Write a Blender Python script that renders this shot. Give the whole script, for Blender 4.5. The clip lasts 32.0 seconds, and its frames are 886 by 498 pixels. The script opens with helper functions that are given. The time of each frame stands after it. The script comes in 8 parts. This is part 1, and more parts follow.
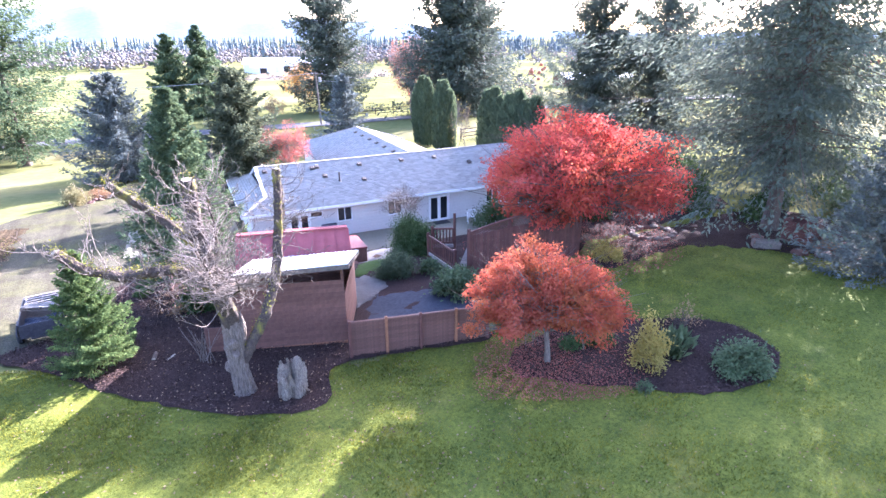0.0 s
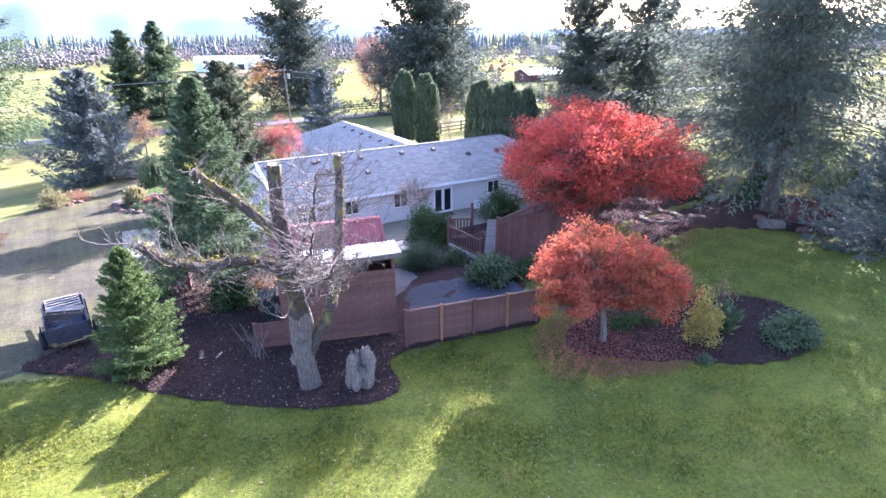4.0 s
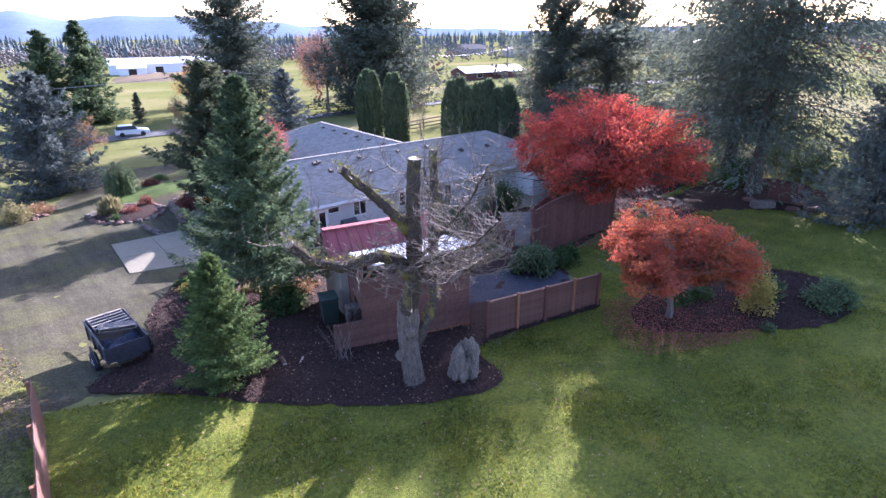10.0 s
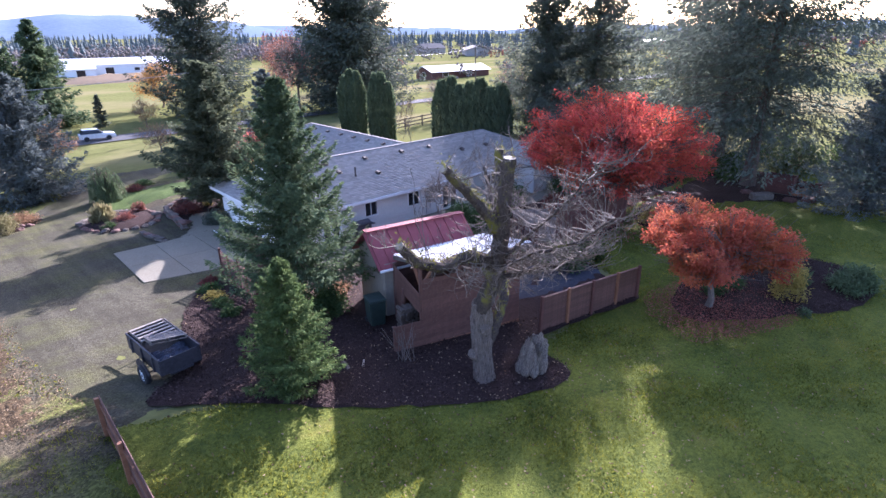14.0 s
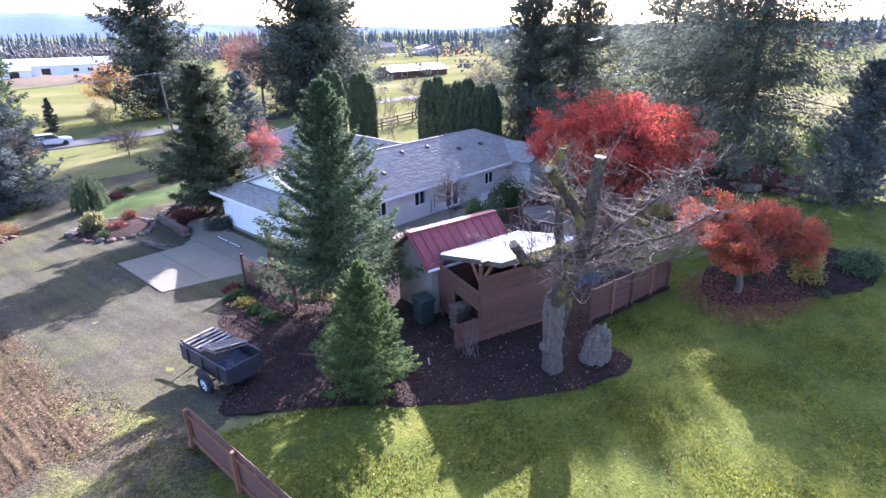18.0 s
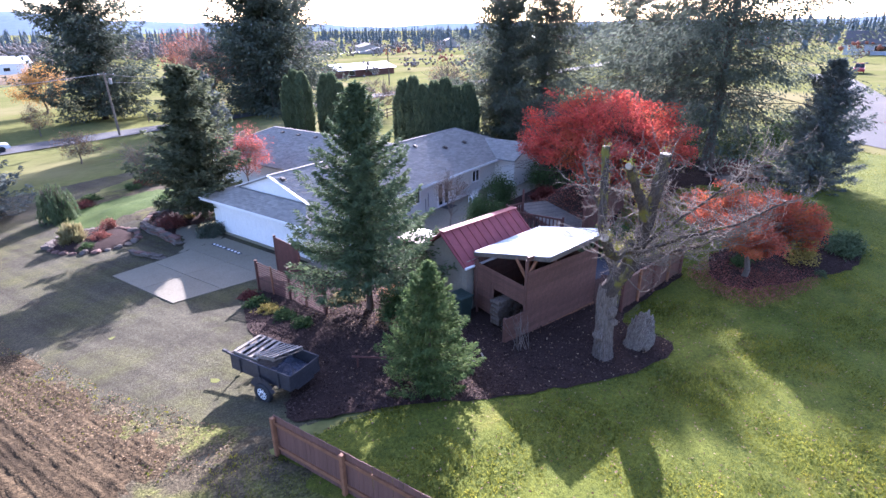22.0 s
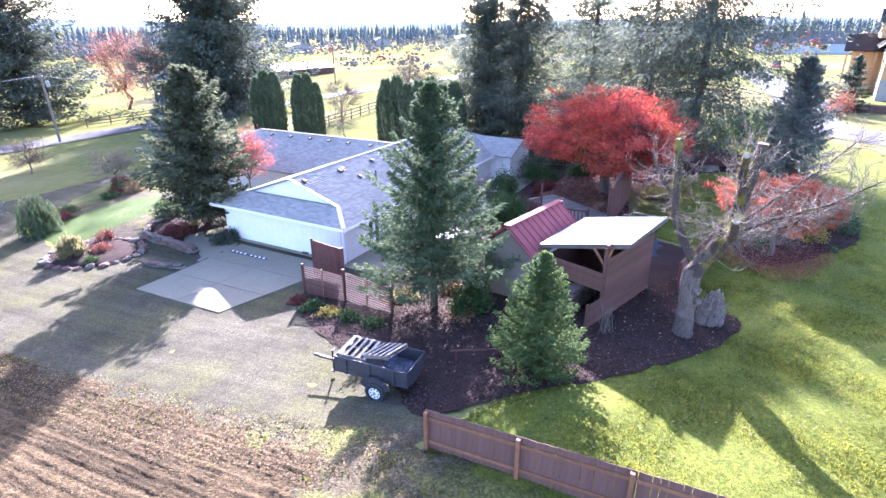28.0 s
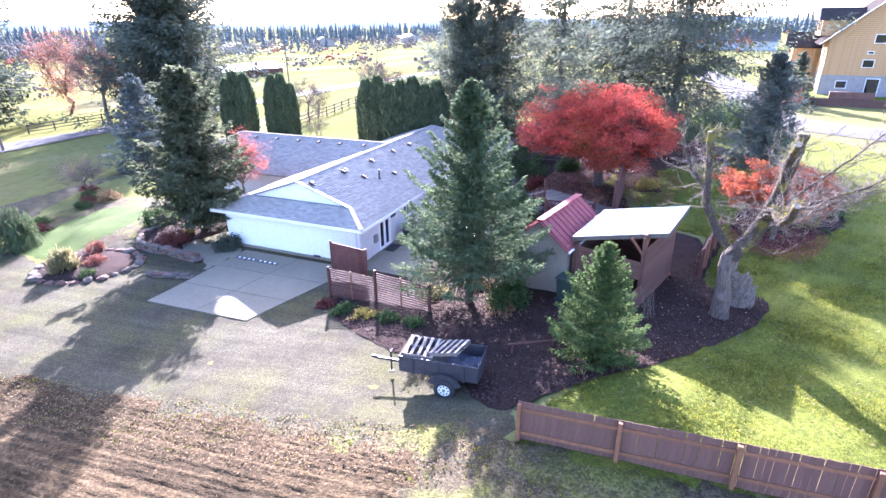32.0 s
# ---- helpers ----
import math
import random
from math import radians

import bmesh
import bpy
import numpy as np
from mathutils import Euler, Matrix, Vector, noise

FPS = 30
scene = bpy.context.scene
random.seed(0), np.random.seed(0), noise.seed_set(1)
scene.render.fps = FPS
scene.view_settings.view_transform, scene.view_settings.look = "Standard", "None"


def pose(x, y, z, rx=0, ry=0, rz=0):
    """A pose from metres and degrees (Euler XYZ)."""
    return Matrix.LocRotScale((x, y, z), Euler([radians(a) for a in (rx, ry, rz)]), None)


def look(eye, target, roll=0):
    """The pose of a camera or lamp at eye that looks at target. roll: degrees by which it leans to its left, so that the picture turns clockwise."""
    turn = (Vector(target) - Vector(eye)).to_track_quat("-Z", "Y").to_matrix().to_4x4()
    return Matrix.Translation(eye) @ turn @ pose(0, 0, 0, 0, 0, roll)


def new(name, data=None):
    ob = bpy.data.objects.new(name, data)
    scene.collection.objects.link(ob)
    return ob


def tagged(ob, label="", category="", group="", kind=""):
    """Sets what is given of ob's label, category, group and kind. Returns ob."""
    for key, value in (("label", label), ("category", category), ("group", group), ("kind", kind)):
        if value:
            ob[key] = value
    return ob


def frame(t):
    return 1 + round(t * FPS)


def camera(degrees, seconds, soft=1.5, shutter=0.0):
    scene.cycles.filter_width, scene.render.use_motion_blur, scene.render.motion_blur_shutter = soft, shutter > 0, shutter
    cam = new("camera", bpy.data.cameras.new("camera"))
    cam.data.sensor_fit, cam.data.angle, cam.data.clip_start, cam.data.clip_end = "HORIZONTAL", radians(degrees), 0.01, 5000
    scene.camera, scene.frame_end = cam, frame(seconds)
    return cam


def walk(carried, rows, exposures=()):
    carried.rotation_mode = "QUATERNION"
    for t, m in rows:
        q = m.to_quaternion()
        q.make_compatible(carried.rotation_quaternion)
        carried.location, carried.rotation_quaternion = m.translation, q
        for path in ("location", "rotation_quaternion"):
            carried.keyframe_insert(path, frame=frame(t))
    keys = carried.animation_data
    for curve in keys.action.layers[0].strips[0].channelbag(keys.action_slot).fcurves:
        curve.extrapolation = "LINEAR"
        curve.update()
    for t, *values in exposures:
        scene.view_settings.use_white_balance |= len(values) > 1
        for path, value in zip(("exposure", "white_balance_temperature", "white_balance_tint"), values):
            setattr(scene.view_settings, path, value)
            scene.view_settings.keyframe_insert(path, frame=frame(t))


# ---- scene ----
from mathutils import geometry

cam = camera(78.7, 32.0)
PATH = [
    (0.0, -5.252, -13.294, 9.638, 68.50, 0.27, -45.30),
    (0.5, -5.539, -13.023, 9.581, 68.47, 0.26, -45.82),
    (1.0, -5.821, -12.766, 9.506, 68.46, 0.27, -46.21),
    (1.5, -6.102, -12.484, 9.442, 68.43, 0.28, -46.73),
    (2.0, -6.376, -12.210, 9.402, 68.39, 0.27, -47.41),
    (2.5, -6.636, -11.932, 9.366, 68.37, 0.30, -48.15),
    (3.0, -6.892, -11.669, 9.336, 68.37, 0.31, -48.82),
    (3.5, -7.135, -11.395, 9.303, 68.32, 0.35, -49.47),
    (5.5, -8.183, -10.245, 9.212, 68.29, 0.44, -52.09),
    (6.0, -8.448, -9.938, 9.193, 68.29, 0.45, -52.74),
    (6.5, -8.684, -9.642, 9.200, 68.27, 0.45, -53.40),
    (7.0, -8.931, -9.340, 9.205, 68.25, 0.45, -54.11),
    (7.5, -9.180, -9.038, 9.205, 68.23, 0.49, -54.84),
    (8.0, -9.433, -8.740, 9.202, 68.22, 0.53, -55.55),
    (8.5, -9.671, -8.440, 9.199, 68.22, 0.56, -56.19),
    (9.0, -9.922, -8.145, 9.208, 68.21, 0.57, -56.80),
    (9.5, -10.158, -7.858, 9.209, 68.20, 0.59, -57.36),
    (10.0, -10.383, -7.571, 9.200, 68.18, 0.62, -58.00),
    (10.5, -10.603, -7.266, 9.194, 68.14, 0.64, -58.75),
    (11.0, -10.798, -6.978, 9.204, 68.10, 0.70, -59.29),
    (11.5, -11.007, -6.651, 9.204, 68.09, 0.69, -59.78),
    (12.0, -11.194, -6.312, 9.210, 68.08, 0.68, -60.20),
    (12.5, -11.369, -5.983, 9.223, 68.10, 0.71, -60.63),
    (13.0, -11.554, -5.680, 9.242, 68.08, 0.71, -61.13),
    (13.5, -11.759, -5.362, 9.260, 68.06, 0.70, -61.76),
    (14.0, -11.966, -5.034, 9.271, 68.05, 0.67, -62.46),
    (14.5, -12.173, -4.699, 9.292, 68.01, 0.70, -63.26),
    (16.5, -13.033, -3.287, 9.358, 67.96, 0.64, -65.77),
    (17.0, -13.254, -2.931, 9.381, 67.93, 0.65, -66.32),
    (17.5, -13.464, -2.577, 9.399, 67.94, 0.63, -66.93),
    (18.0, -13.660, -2.218, 9.426, 67.90, 0.62, -67.67),
    (18.5, -13.847, -1.868, 9.461, 67.87, 0.60, -68.39),
    (19.0, -14.041, -1.506, 9.494, 67.85, 0.58, -69.15),
    (19.5, -14.239, -1.135, 9.522, 67.81, 0.55, -69.92),
    (20.0, -14.421, -0.763, 9.557, 67.75, 0.56, -70.67),
    (20.5, -14.614, -0.382, 9.569, 67.74, 0.51, -71.47),
    (21.0, -14.781, -0.003, 9.588, 67.71, 0.51, -72.26),
    (21.5, -14.949, 0.378, 9.604, 67.69, 0.49, -73.11),
    (22.0, -15.107, 0.770, 9.614, 67.66, 0.49, -74.01),
    (22.5, -15.268, 1.173, 9.612, 67.65, 0.45, -74.79),
    (23.0, -15.414, 1.558, 9.621, 67.61, 0.44, -75.43),
    (23.5, -15.551, 1.960, 9.623, 67.59, 0.43, -76.01),
    (24.0, -15.688, 2.353, 9.624, 67.58, 0.42, -76.65),
    (24.5, -15.828, 2.744, 9.632, 67.57, 0.41, -77.31),
    (25.0, -15.966, 3.138, 9.650, 67.57, 0.39, -77.94),
    (25.5, -16.096, 3.533, 9.671, 67.57, 0.35, -78.52),
    (26.0, -16.215, 3.939, 9.690, 67.55, 0.34, -79.04),
    (26.5, -16.344, 4.349, 9.703, 67.54, 0.35, -79.52),
    (28.5, -16.757, 6.026, 9.682, 67.51, 0.32, -82.26),
    (29.0, -16.846, 6.457, 9.706, 67.49, 0.31, -82.98),
    (29.5, -16.937, 6.877, 9.721, 67.49, 0.32, -83.73),
    (30.0, -17.021, 7.282, 9.726, 67.47, 0.33, -84.45),
    (30.5, -17.080, 7.689, 9.727, 67.46, 0.34, -85.15),
    (31.0, -17.117, 8.106, 9.725, 67.45, 0.36, -85.84),
    (31.5, -17.145, 8.531, 9.714, 67.45, 0.38, -86.68),
    (32.0, -17.174, 8.956, 9.690, 67.42, 0.43, -87.44),]
walk(cam, [(t, pose(x, y, z, rx, ry, rz)) for t, x, y, z, rx, ry, rz in PATH],
     exposures=[(t, e + 0.36, 5380, 34) for t, e in ((0.0, 3.3), (3.0, 3.12), (6.0, 2.62), (9.0, 2.25), (13.0, 1.95), (17.0, 2.24), (19.0, 2.42), (23.0, 2.22), (26.0, 2.6), (29.0, 3.13), (32.0, 3.1))])

# ---------------------------------------------------------------- light
SUN_AZ, SUN_EL = 10.5, 21.5
world = bpy.data.worlds.new("sky_world")
scene.world = world
world.use_nodes = True
wn = world.node_tree
sky = wn.nodes.new("ShaderNodeTexSky")
sky.sky_type, sky.sun_disc = "NISHITA", False
sky.sun_elevation, sky.sun_rotation = radians(SUN_EL), radians(90 - SUN_AZ)
sky.air_density, sky.dust_density, sky.ozone_density = 1.0, 2.2, 1.2
wn.links.new(sky.outputs[0], wn.nodes["Background"].inputs[0])
wn.nodes["Background"].inputs[1].default_value = 0.11
sun_dir = Vector((math.cos(radians(SUN_EL)) * math.cos(radians(SUN_AZ)), math.cos(radians(SUN_EL)) * math.sin(radians(SUN_AZ)), math.sin(radians(SUN_EL))))
sun = new("sun", bpy.data.lights.new("sun", "SUN"))
sun.data.energy, sun.data.angle, sun.data.color = 5.0, radians(0.6), (1.0, 0.93, 0.81)
sun.matrix_world = look(sun_dir * 100, (0, 0, 0))


# ---------------------------------------------------------------- materials
def ramp(nt, fac, stops):
    r = nt.nodes.new("ShaderNodeValToRGB")
    while len(r.color_ramp.elements) < len(stops):
        r.color_ramp.elements.new(0.5)
    for e, (p, c) in zip(r.color_ramp.elements, stops):
        e.position, e.color = p, (*c, 1)
    nt.links.new(fac, r.inputs[0])
    return r.outputs[0]


def noise_tex(nt, vec, scale, detail=4, rough=0.6):
    n = nt.nodes.new("ShaderNodeTexNoise")
    n.inputs["Scale"].default_value, n.inputs["Detail"].default_value, n.inputs["Roughness"].default_value = scale, detail, rough
    nt.links.new(vec, n.inputs["Vector"])
    return n.outputs["Fac"]


def mixc(nt, fac, a, b, mode="MIX"):
    m = nt.nodes.new("ShaderNodeMix")
    m.data_type, m.blend_type = "RGBA", mode
    for sock, v in ((m.inputs["Factor"], fac), (m.inputs["A"], a), (m.inputs["B"], b)):
        if isinstance(v, (int, float)):
            sock.default_value = v
        elif isinstance(v, tuple):
            sock.default_value = (*v, 1)
        else:
            nt.links.new(v, sock)
    return m.outputs["Result"]


def coords(nt, stretch=(1, 1, 1)):
    tc = nt.nodes.new("ShaderNodeTexCoord")
    mp = nt.nodes.new("ShaderNodeMapping")
    mp.inputs["Scale"].default_value = stretch
    nt.links.new(tc.outputs["Object"], mp.inputs[0])
    return mp.outputs[0]


def base_mat(name):
    m = bpy.data.materials.new(name)
    m.use_nodes = True
    return m, m.node_tree, m.node_tree.nodes["Principled BSDF"]


def bump(nt, bsdf, height, strength=0.4, dist=0.02):
    b = nt.nodes.new("ShaderNodeBump")
    b.inputs["Strength"].default_value, b.inputs["Distance"].default_value = strength, dist
    nt.links.new(height, b.inputs["Height"])
    nt.links.new(b.outputs[0], bsdf.inputs["Normal"])


def surface(name, dark, light, big=0.4, fine=8.0, rough=0.8, bmp=0.4, dist=0.02, metal=0.0, stretch=(1, 1, 1), fine_amount=0.5, rand=0.0, patch=None, patch_scale=0.2, patch_at=(0.5, 0.65), spec=0.3):
    """A surface with stains at a large scale and grain at a small one."""
    m, nt, b = base_mat(name)
    v = coords(nt, stretch)
    n1, n2 = noise_tex(nt, v, big, 8, 0.68), noise_tex(nt, v, fine, 6, 0.7)
    c1 = ramp(nt, n1, ((0.3, dark), (0.7, light)))
    mid = tuple((a + c) / 2 for a, c in zip(dark, light))
    c2 = ramp(nt, n2, ((0.3, tuple(0.75 * a for a in dark)), (0.72, tuple(min(1, 1.15 * a) for a in light))))
    c = mixc(nt, fine_amount, c1, c2)
    if patch:
        n3 = noise_tex(nt, v, patch_scale, 5, 0.65)
        c = mixc(nt, ramp(nt, n3, ((patch_at[0], (0, 0, 0)), (patch_at[1], (1, 1, 1)))), c, patch)
    if rand:
        oi = nt.nodes.new("ShaderNodeObjectInfo")
        c = mixc(nt, 1.0, c, ramp(nt, oi.outputs["Random"], ((0, (1 - rand,) * 3), (1, (1 + rand * 0.6,) * 3))), "MULTIPLY")
    nt.links.new(c, b.inputs["Base Color"])
    b.inputs["Roughness"].default_value, b.inputs["Metallic"].default_value = rough, metal
    b.inputs["Specular IOR Level"].default_value = spec
    bump(nt, b, n2, bmp, dist)
    return m


def leaf_mat(name, cols, trans=0.35, scale=0.6, rough=0.85, isl=0.5):
    """Foliage: colour by leaf and by clump, with light passing through."""
    m = bpy.data.materials.new(name)
    m.use_nodes = True
    nt = m.node_tree
    nt.nodes.clear()
    out = nt.nodes.new("ShaderNodeOutputMaterial")
    v = coords(nt)
    n = noise_tex(nt, v, scale, 3)
    geo = nt.nodes.new("ShaderNodeNewGeometry")
    k = len(cols) - 1
    ca = ramp(nt, n, tuple((0.28 + 0.44 * i / k, c) for i, c in enumerate(cols)))
    cb = ramp(nt, geo.outputs["Random Per Island"], tuple((i / k, c) for i, c in enumerate(cols)))
    c = mixc(nt, isl, ca, cb)
    d = nt.nodes.new("ShaderNodeBsdfPrincipled")
    d.inputs["Roughness"].default_value = rough
    d.inputs["Specular IOR Level"].default_value = 0.06
    t = nt.nodes.new("ShaderNodeBsdfTranslucent")
    nt.links.new(c, d.inputs["Base Color"])
    nt.links.new(c, t.inputs["Color"])
    mx = nt.nodes.new("ShaderNodeMixShader")
    mx.inputs[0].default_value = trans
    nt.links.new(d.outputs[0], mx.inputs[1])
    nt.links.new(t.outputs[0], mx.inputs[2])
    nt.links.new(mx.outputs[0], out.inputs[0])
    return m



def ground_mat(name, dark, light, speck, streak, angle, patch, patch_at, bmp=0.8, speck_amount=0.5):
    """Loose ground: stains, fine grit, and long streaks running one way."""
    m, nt, b = base_mat(name)
    v = coords(nt)
    mp = nt.nodes.new("ShaderNodeMapping")
    mp.inputs["Rotation"].default_value = (0, 0, radians(-angle))
    nt.links.new(v, mp.inputs[0])
    mp2 = nt.nodes.new("ShaderNodeMapping")
    mp2.inputs["Scale"].default_value = (0.07, 1.5, 1)
    nt.links.new(mp.outputs[0], mp2.inputs[0])
    n1, n2, n3 = noise_tex(nt, v, 0.4, 5, 0.65), noise_tex(nt, v, speck, 2, 0.8), noise_tex(nt, mp2.outputs[0], 1.0, 4, 0.6)
    vor = nt.nodes.new("ShaderNodeTexVoronoi")
    vor.inputs["Scale"].default_value = speck
    nt.links.new(v, vor.inputs["Vector"])
    grit = nt.nodes.new("ShaderNodeSeparateColor")
    nt.links.new(vor.outputs["Color"], grit.inputs[0])
    c = ramp(nt, n1, ((0.3, dark), (0.7, light)))
    n4 = noise_tex(nt, v, 0.33, 6, 0.7)
    c = mixc(nt, ramp(nt, n4, ((patch_at[0], (0, 0, 0)), (patch_at[1], (0.85, 0.85, 0.85)))), c, patch)
    c = mixc(nt, 1.0, c, ramp(nt, n3, ((0.32, (1 - streak,) * 3), (0.68, (1 + streak,) * 3))), "MULTIPLY")
    c = mixc(nt, speck_amount, c, mixc(nt, 1.0, c, ramp(nt, grit.outputs[0], ((0, (0.25,) * 3), (0.5, (0.85,) * 3), (1, (2.1,) * 3))), "MULTIPLY"))
    nt.links.new(c, b.inputs["Base Color"])
    b.inputs["Roughness"].default_value = 0.95
    b.inputs["Specular IOR Level"].default_value = 0.08
    bump(nt, b, n2, bmp, 0.05)
    return m


M = {}
M["lawn"] = surface("lawn_grass", (0.025, 0.047, 0.014), (0.162, 0.174, 0.027), big=1.1, fine=10, rough=0.9, bmp=0.9, dist=0.04, fine_amount=0.6, patch=(0.165, 0.15, 0.036), patch_scale=0.6, patch_at=(0.58, 0.78), spec=0.05)
M["field"] = surface("field_grass", (0.09, 0.1, 0.034), (0.175, 0.175, 0.068), big=0.03, fine=1.2, rough=1.0, bmp=0.03, dist=0.02, spec=0.0, patch=(0.2, 0.175, 0.09), patch_scale=0.02)
M["gravel"] = ground_mat("grey_gravel", (0.043, 0.039, 0.026), (0.078, 0.072, 0.047), 22, 0.24, 74, (0.074, 0.073, 0.03), (0.46, 0.64), bmp=0.7, speck_amount=0.34)
M["soil"] = ground_mat("tilled_soil", (0.042, 0.029, 0.015), (0.076, 0.054, 0.028), 12, 0.42, 73, (0.06, 0.042, 0.022), (0.5, 0.7), bmp=1.0, speck_amount=0.45)
M["verge"] = ground_mat("leafy_verge", (0.048, 0.038, 0.022), (0.094, 0.079, 0.047), 18, 0.15, 74, (0.11, 0.115, 0.028), (0.48, 0.6))
M["soil_far"] = surface("stubble_field", (0.14, 0.11, 0.08), (0.2, 0.16, 0.11), big=0.05, fine=0.8, rough=1.0, spec=0)
M["dark_roof"] = surface("dark_roofing", (0.03, 0.027, 0.026), (0.06, 0.054, 0.05), big=0.8, fine=6, rough=1.0, spec=0.0)
M["mulch"] = surface("bark_mulch", (0.018, 0.012, 0.011), (0.065, 0.043, 0.037), big=0.8, fine=26, rough=0.95, bmp=1.0, dist=0.05, fine_amount=0.7, spec=0.05)
# the lawn's grass again, darkened to stand for shade on the front lawn
M["dark_grass"] = surface("shade_darkened_grass", (0.032, 0.056, 0.017), (0.085, 0.118, 0.03), big=0.6, fine=20, rough=0.9, bmp=0.8, dist=0.05, spec=0.05)
M["roof_cap"] = surface("ridge_shingle", (0.2, 0.19, 0.18), (0.32, 0.305, 0.29), big=1.5, fine=30, rough=1.0, bmp=0.4, dist=0.01, spec=0.0)
M["asphalt"] = surface("asphalt", (0.07, 0.07, 0.07), (0.115, 0.115, 0.118), big=0.15, fine=14, rough=0.95, bmp=0.3, spec=0.05)
M["concrete"] = surface("concrete", (0.155, 0.14, 0.1), (0.235, 0.214, 0.158), big=0.5, fine=14, rough=0.9, bmp=0.3, dist=0.01, rand=0.08, fine_amount=0.55, spec=0.1)
M["shingle"] = surface("roof_shingle", (0.2, 0.195, 0.19), (0.31, 0.3, 0.29), big=0.7, fine=30, rough=0.9, bmp=0.5, dist=0.01, rand=0.2, spec=0.2)
M["siding"] = surface("painted_siding", (0.56, 0.54, 0.51), (0.66, 0.64, 0.6), big=0.6, fine=9, rough=0.6, bmp=0.1, fine_amount=0.3)
M["shed_siding"] = surface("beige_shed_siding", (0.2, 0.175, 0.14), (0.28, 0.248, 0.2), big=0.6, fine=9, rough=0.8, bmp=0.1, fine_amount=0.3, spec=0.15)
M["white"] = surface("white_paint", (0.74, 0.74, 0.73), (0.84, 0.84, 0.82), big=0.8, fine=10, rough=0.5, bmp=0.1, fine_amount=0.3)
M["red_metal"] = surface("maroon_metal", (0.2, 0.058, 0.062), (0.28, 0.088, 0.092), big=0.8, fine=5, rough=0.7, bmp=0.08, fine_amount=0.25, spec=0.12)
M["cedar"] = surface("stained_cedar", (0.085, 0.042, 0.032), (0.165, 0.083, 0.06), big=0.7, fine=5, rough=0.7, bmp=0.3, dist=0.01, stretch=(3, 3, 1), rand=0.18)
M["dark_wood"] = surface("dark_stained_wood", (0.075, 0.032, 0.026), (0.14, 0.06, 0.045), big=0.7, fine=5, rough=0.7, bmp=0.3, dist=0.01, rand=0.2)
M["post_wood"] = surface("post_wood", (0.17, 0.075, 0.038), (0.27, 0.125, 0.066), big=1.2, fine=8, rough=0.7, bmp=0.3, dist=0.01, rand=0.15)
M["grey_wood"] = surface("weathered_wood", (0.085, 0.07, 0.058), (0.19, 0.163, 0.135), big=1.5, fine=12, rough=0.9, bmp=0.4, dist=0.01, rand=0.3, spec=0.1)
M["bark"] = surface("grey_bark", (0.07, 0.055, 0.045), (0.25, 0.21, 0.175), big=1.0, fine=9, rough=0.95, bmp=1.0, dist=0.05, stretch=(3, 3, 0.5), spec=0.1)
M["old_bark"] = surface("furrowed_bark", (0.045, 0.034, 0.027), (0.33, 0.275, 0.23), big=2.5, fine=15, rough=0.95, bmp=1.0, dist=0.1, stretch=(2.5, 2.5, 0.35), fine_amount=0.8, patch=(0.16, 0.13, 0.065), patch_scale=1.2, patch_at=(0.6, 0.76), spec=0.05)
M["limb_bark"] = surface("mossy_limb_bark", (0.03, 0.024, 0.02), (0.13, 0.105, 0.09), big=2.2, fine=14, rough=0.95, bmp=1.0, dist=0.05, stretch=(1.5, 1.5, 1.0), fine_amount=0.6, patch=(0.17, 0.155, 0.04), patch_scale=1.1, patch_at=(0.54, 0.64), spec=0.05)
M["twig"] = surface("pale_twigs", (0.085, 0.068, 0.055), (0.22, 0.182, 0.15), big=1.0, fine=12, rough=0.9, bmp=0.2)
M["dark_bark"] = surface("dark_bark", (0.06, 0.045, 0.035), (0.14, 0.11, 0.085), big=1.0, fine=8, rough=0.95, bmp=0.8, dist=0.04, stretch=(2, 2, 0.5))
M["cut_wood"] = surface("cut_wood", (0.26, 0.21, 0.15), (0.4, 0.34, 0.26), big=2, fine=10, rough=0.9)
M["drift"] = surface("bleached_stump", (0.07, 0.052, 0.04), (0.47, 0.4, 0.33), big=4, fine=24, rough=0.95, bmp=1.0, dist=0.12, stretch=(1.6, 1.6, 0.3), fine_amount=0.8, spec=0.05)
M["rock"] = surface("grey_brown_rock", (0.075, 0.064, 0.054), (0.21, 0.178, 0.15), big=1.4, fine=10, rough=0.95, bmp=0.9, dist=0.05, rand=0.25, spec=0.1)
M["rock_red"] = surface("rust_rock", (0.08, 0.045, 0.036), (0.19, 0.105, 0.08), big=1.4, fine=10, rough=0.9, bmp=0.7, dist=0.04, rand=0.25)
M["black_steel"] = surface("painted_black_steel", (0.03, 0.03, 0.036), (0.07, 0.068, 0.075), big=1.5, fine=12, rough=0.5, bmp=0.1, metal=0.2)
M["rubber"] = surface("black_rubber", (0.018, 0.018, 0.018), (0.04, 0.04, 0.04), big=2, fine=14, rough=0.85)
M["galv"] = surface("galvanised_steel", (0.22, 0.225, 0.23), (0.38, 0.385, 0.39), big=2, fine=14, rough=0.5, metal=0.6)
M["plastic_green"] = surface("green_plastic", (0.018, 0.032, 0.026), (0.032, 0.052, 0.042), big=1.5, fine=8, rough=0.6)
M["tarp"] = surface("dark_tarp", (0.03, 0.035, 0.05), (0.07, 0.08, 0.11), big=2, fine=6, rough=0.45, bmp=0.8, dist=0.06)
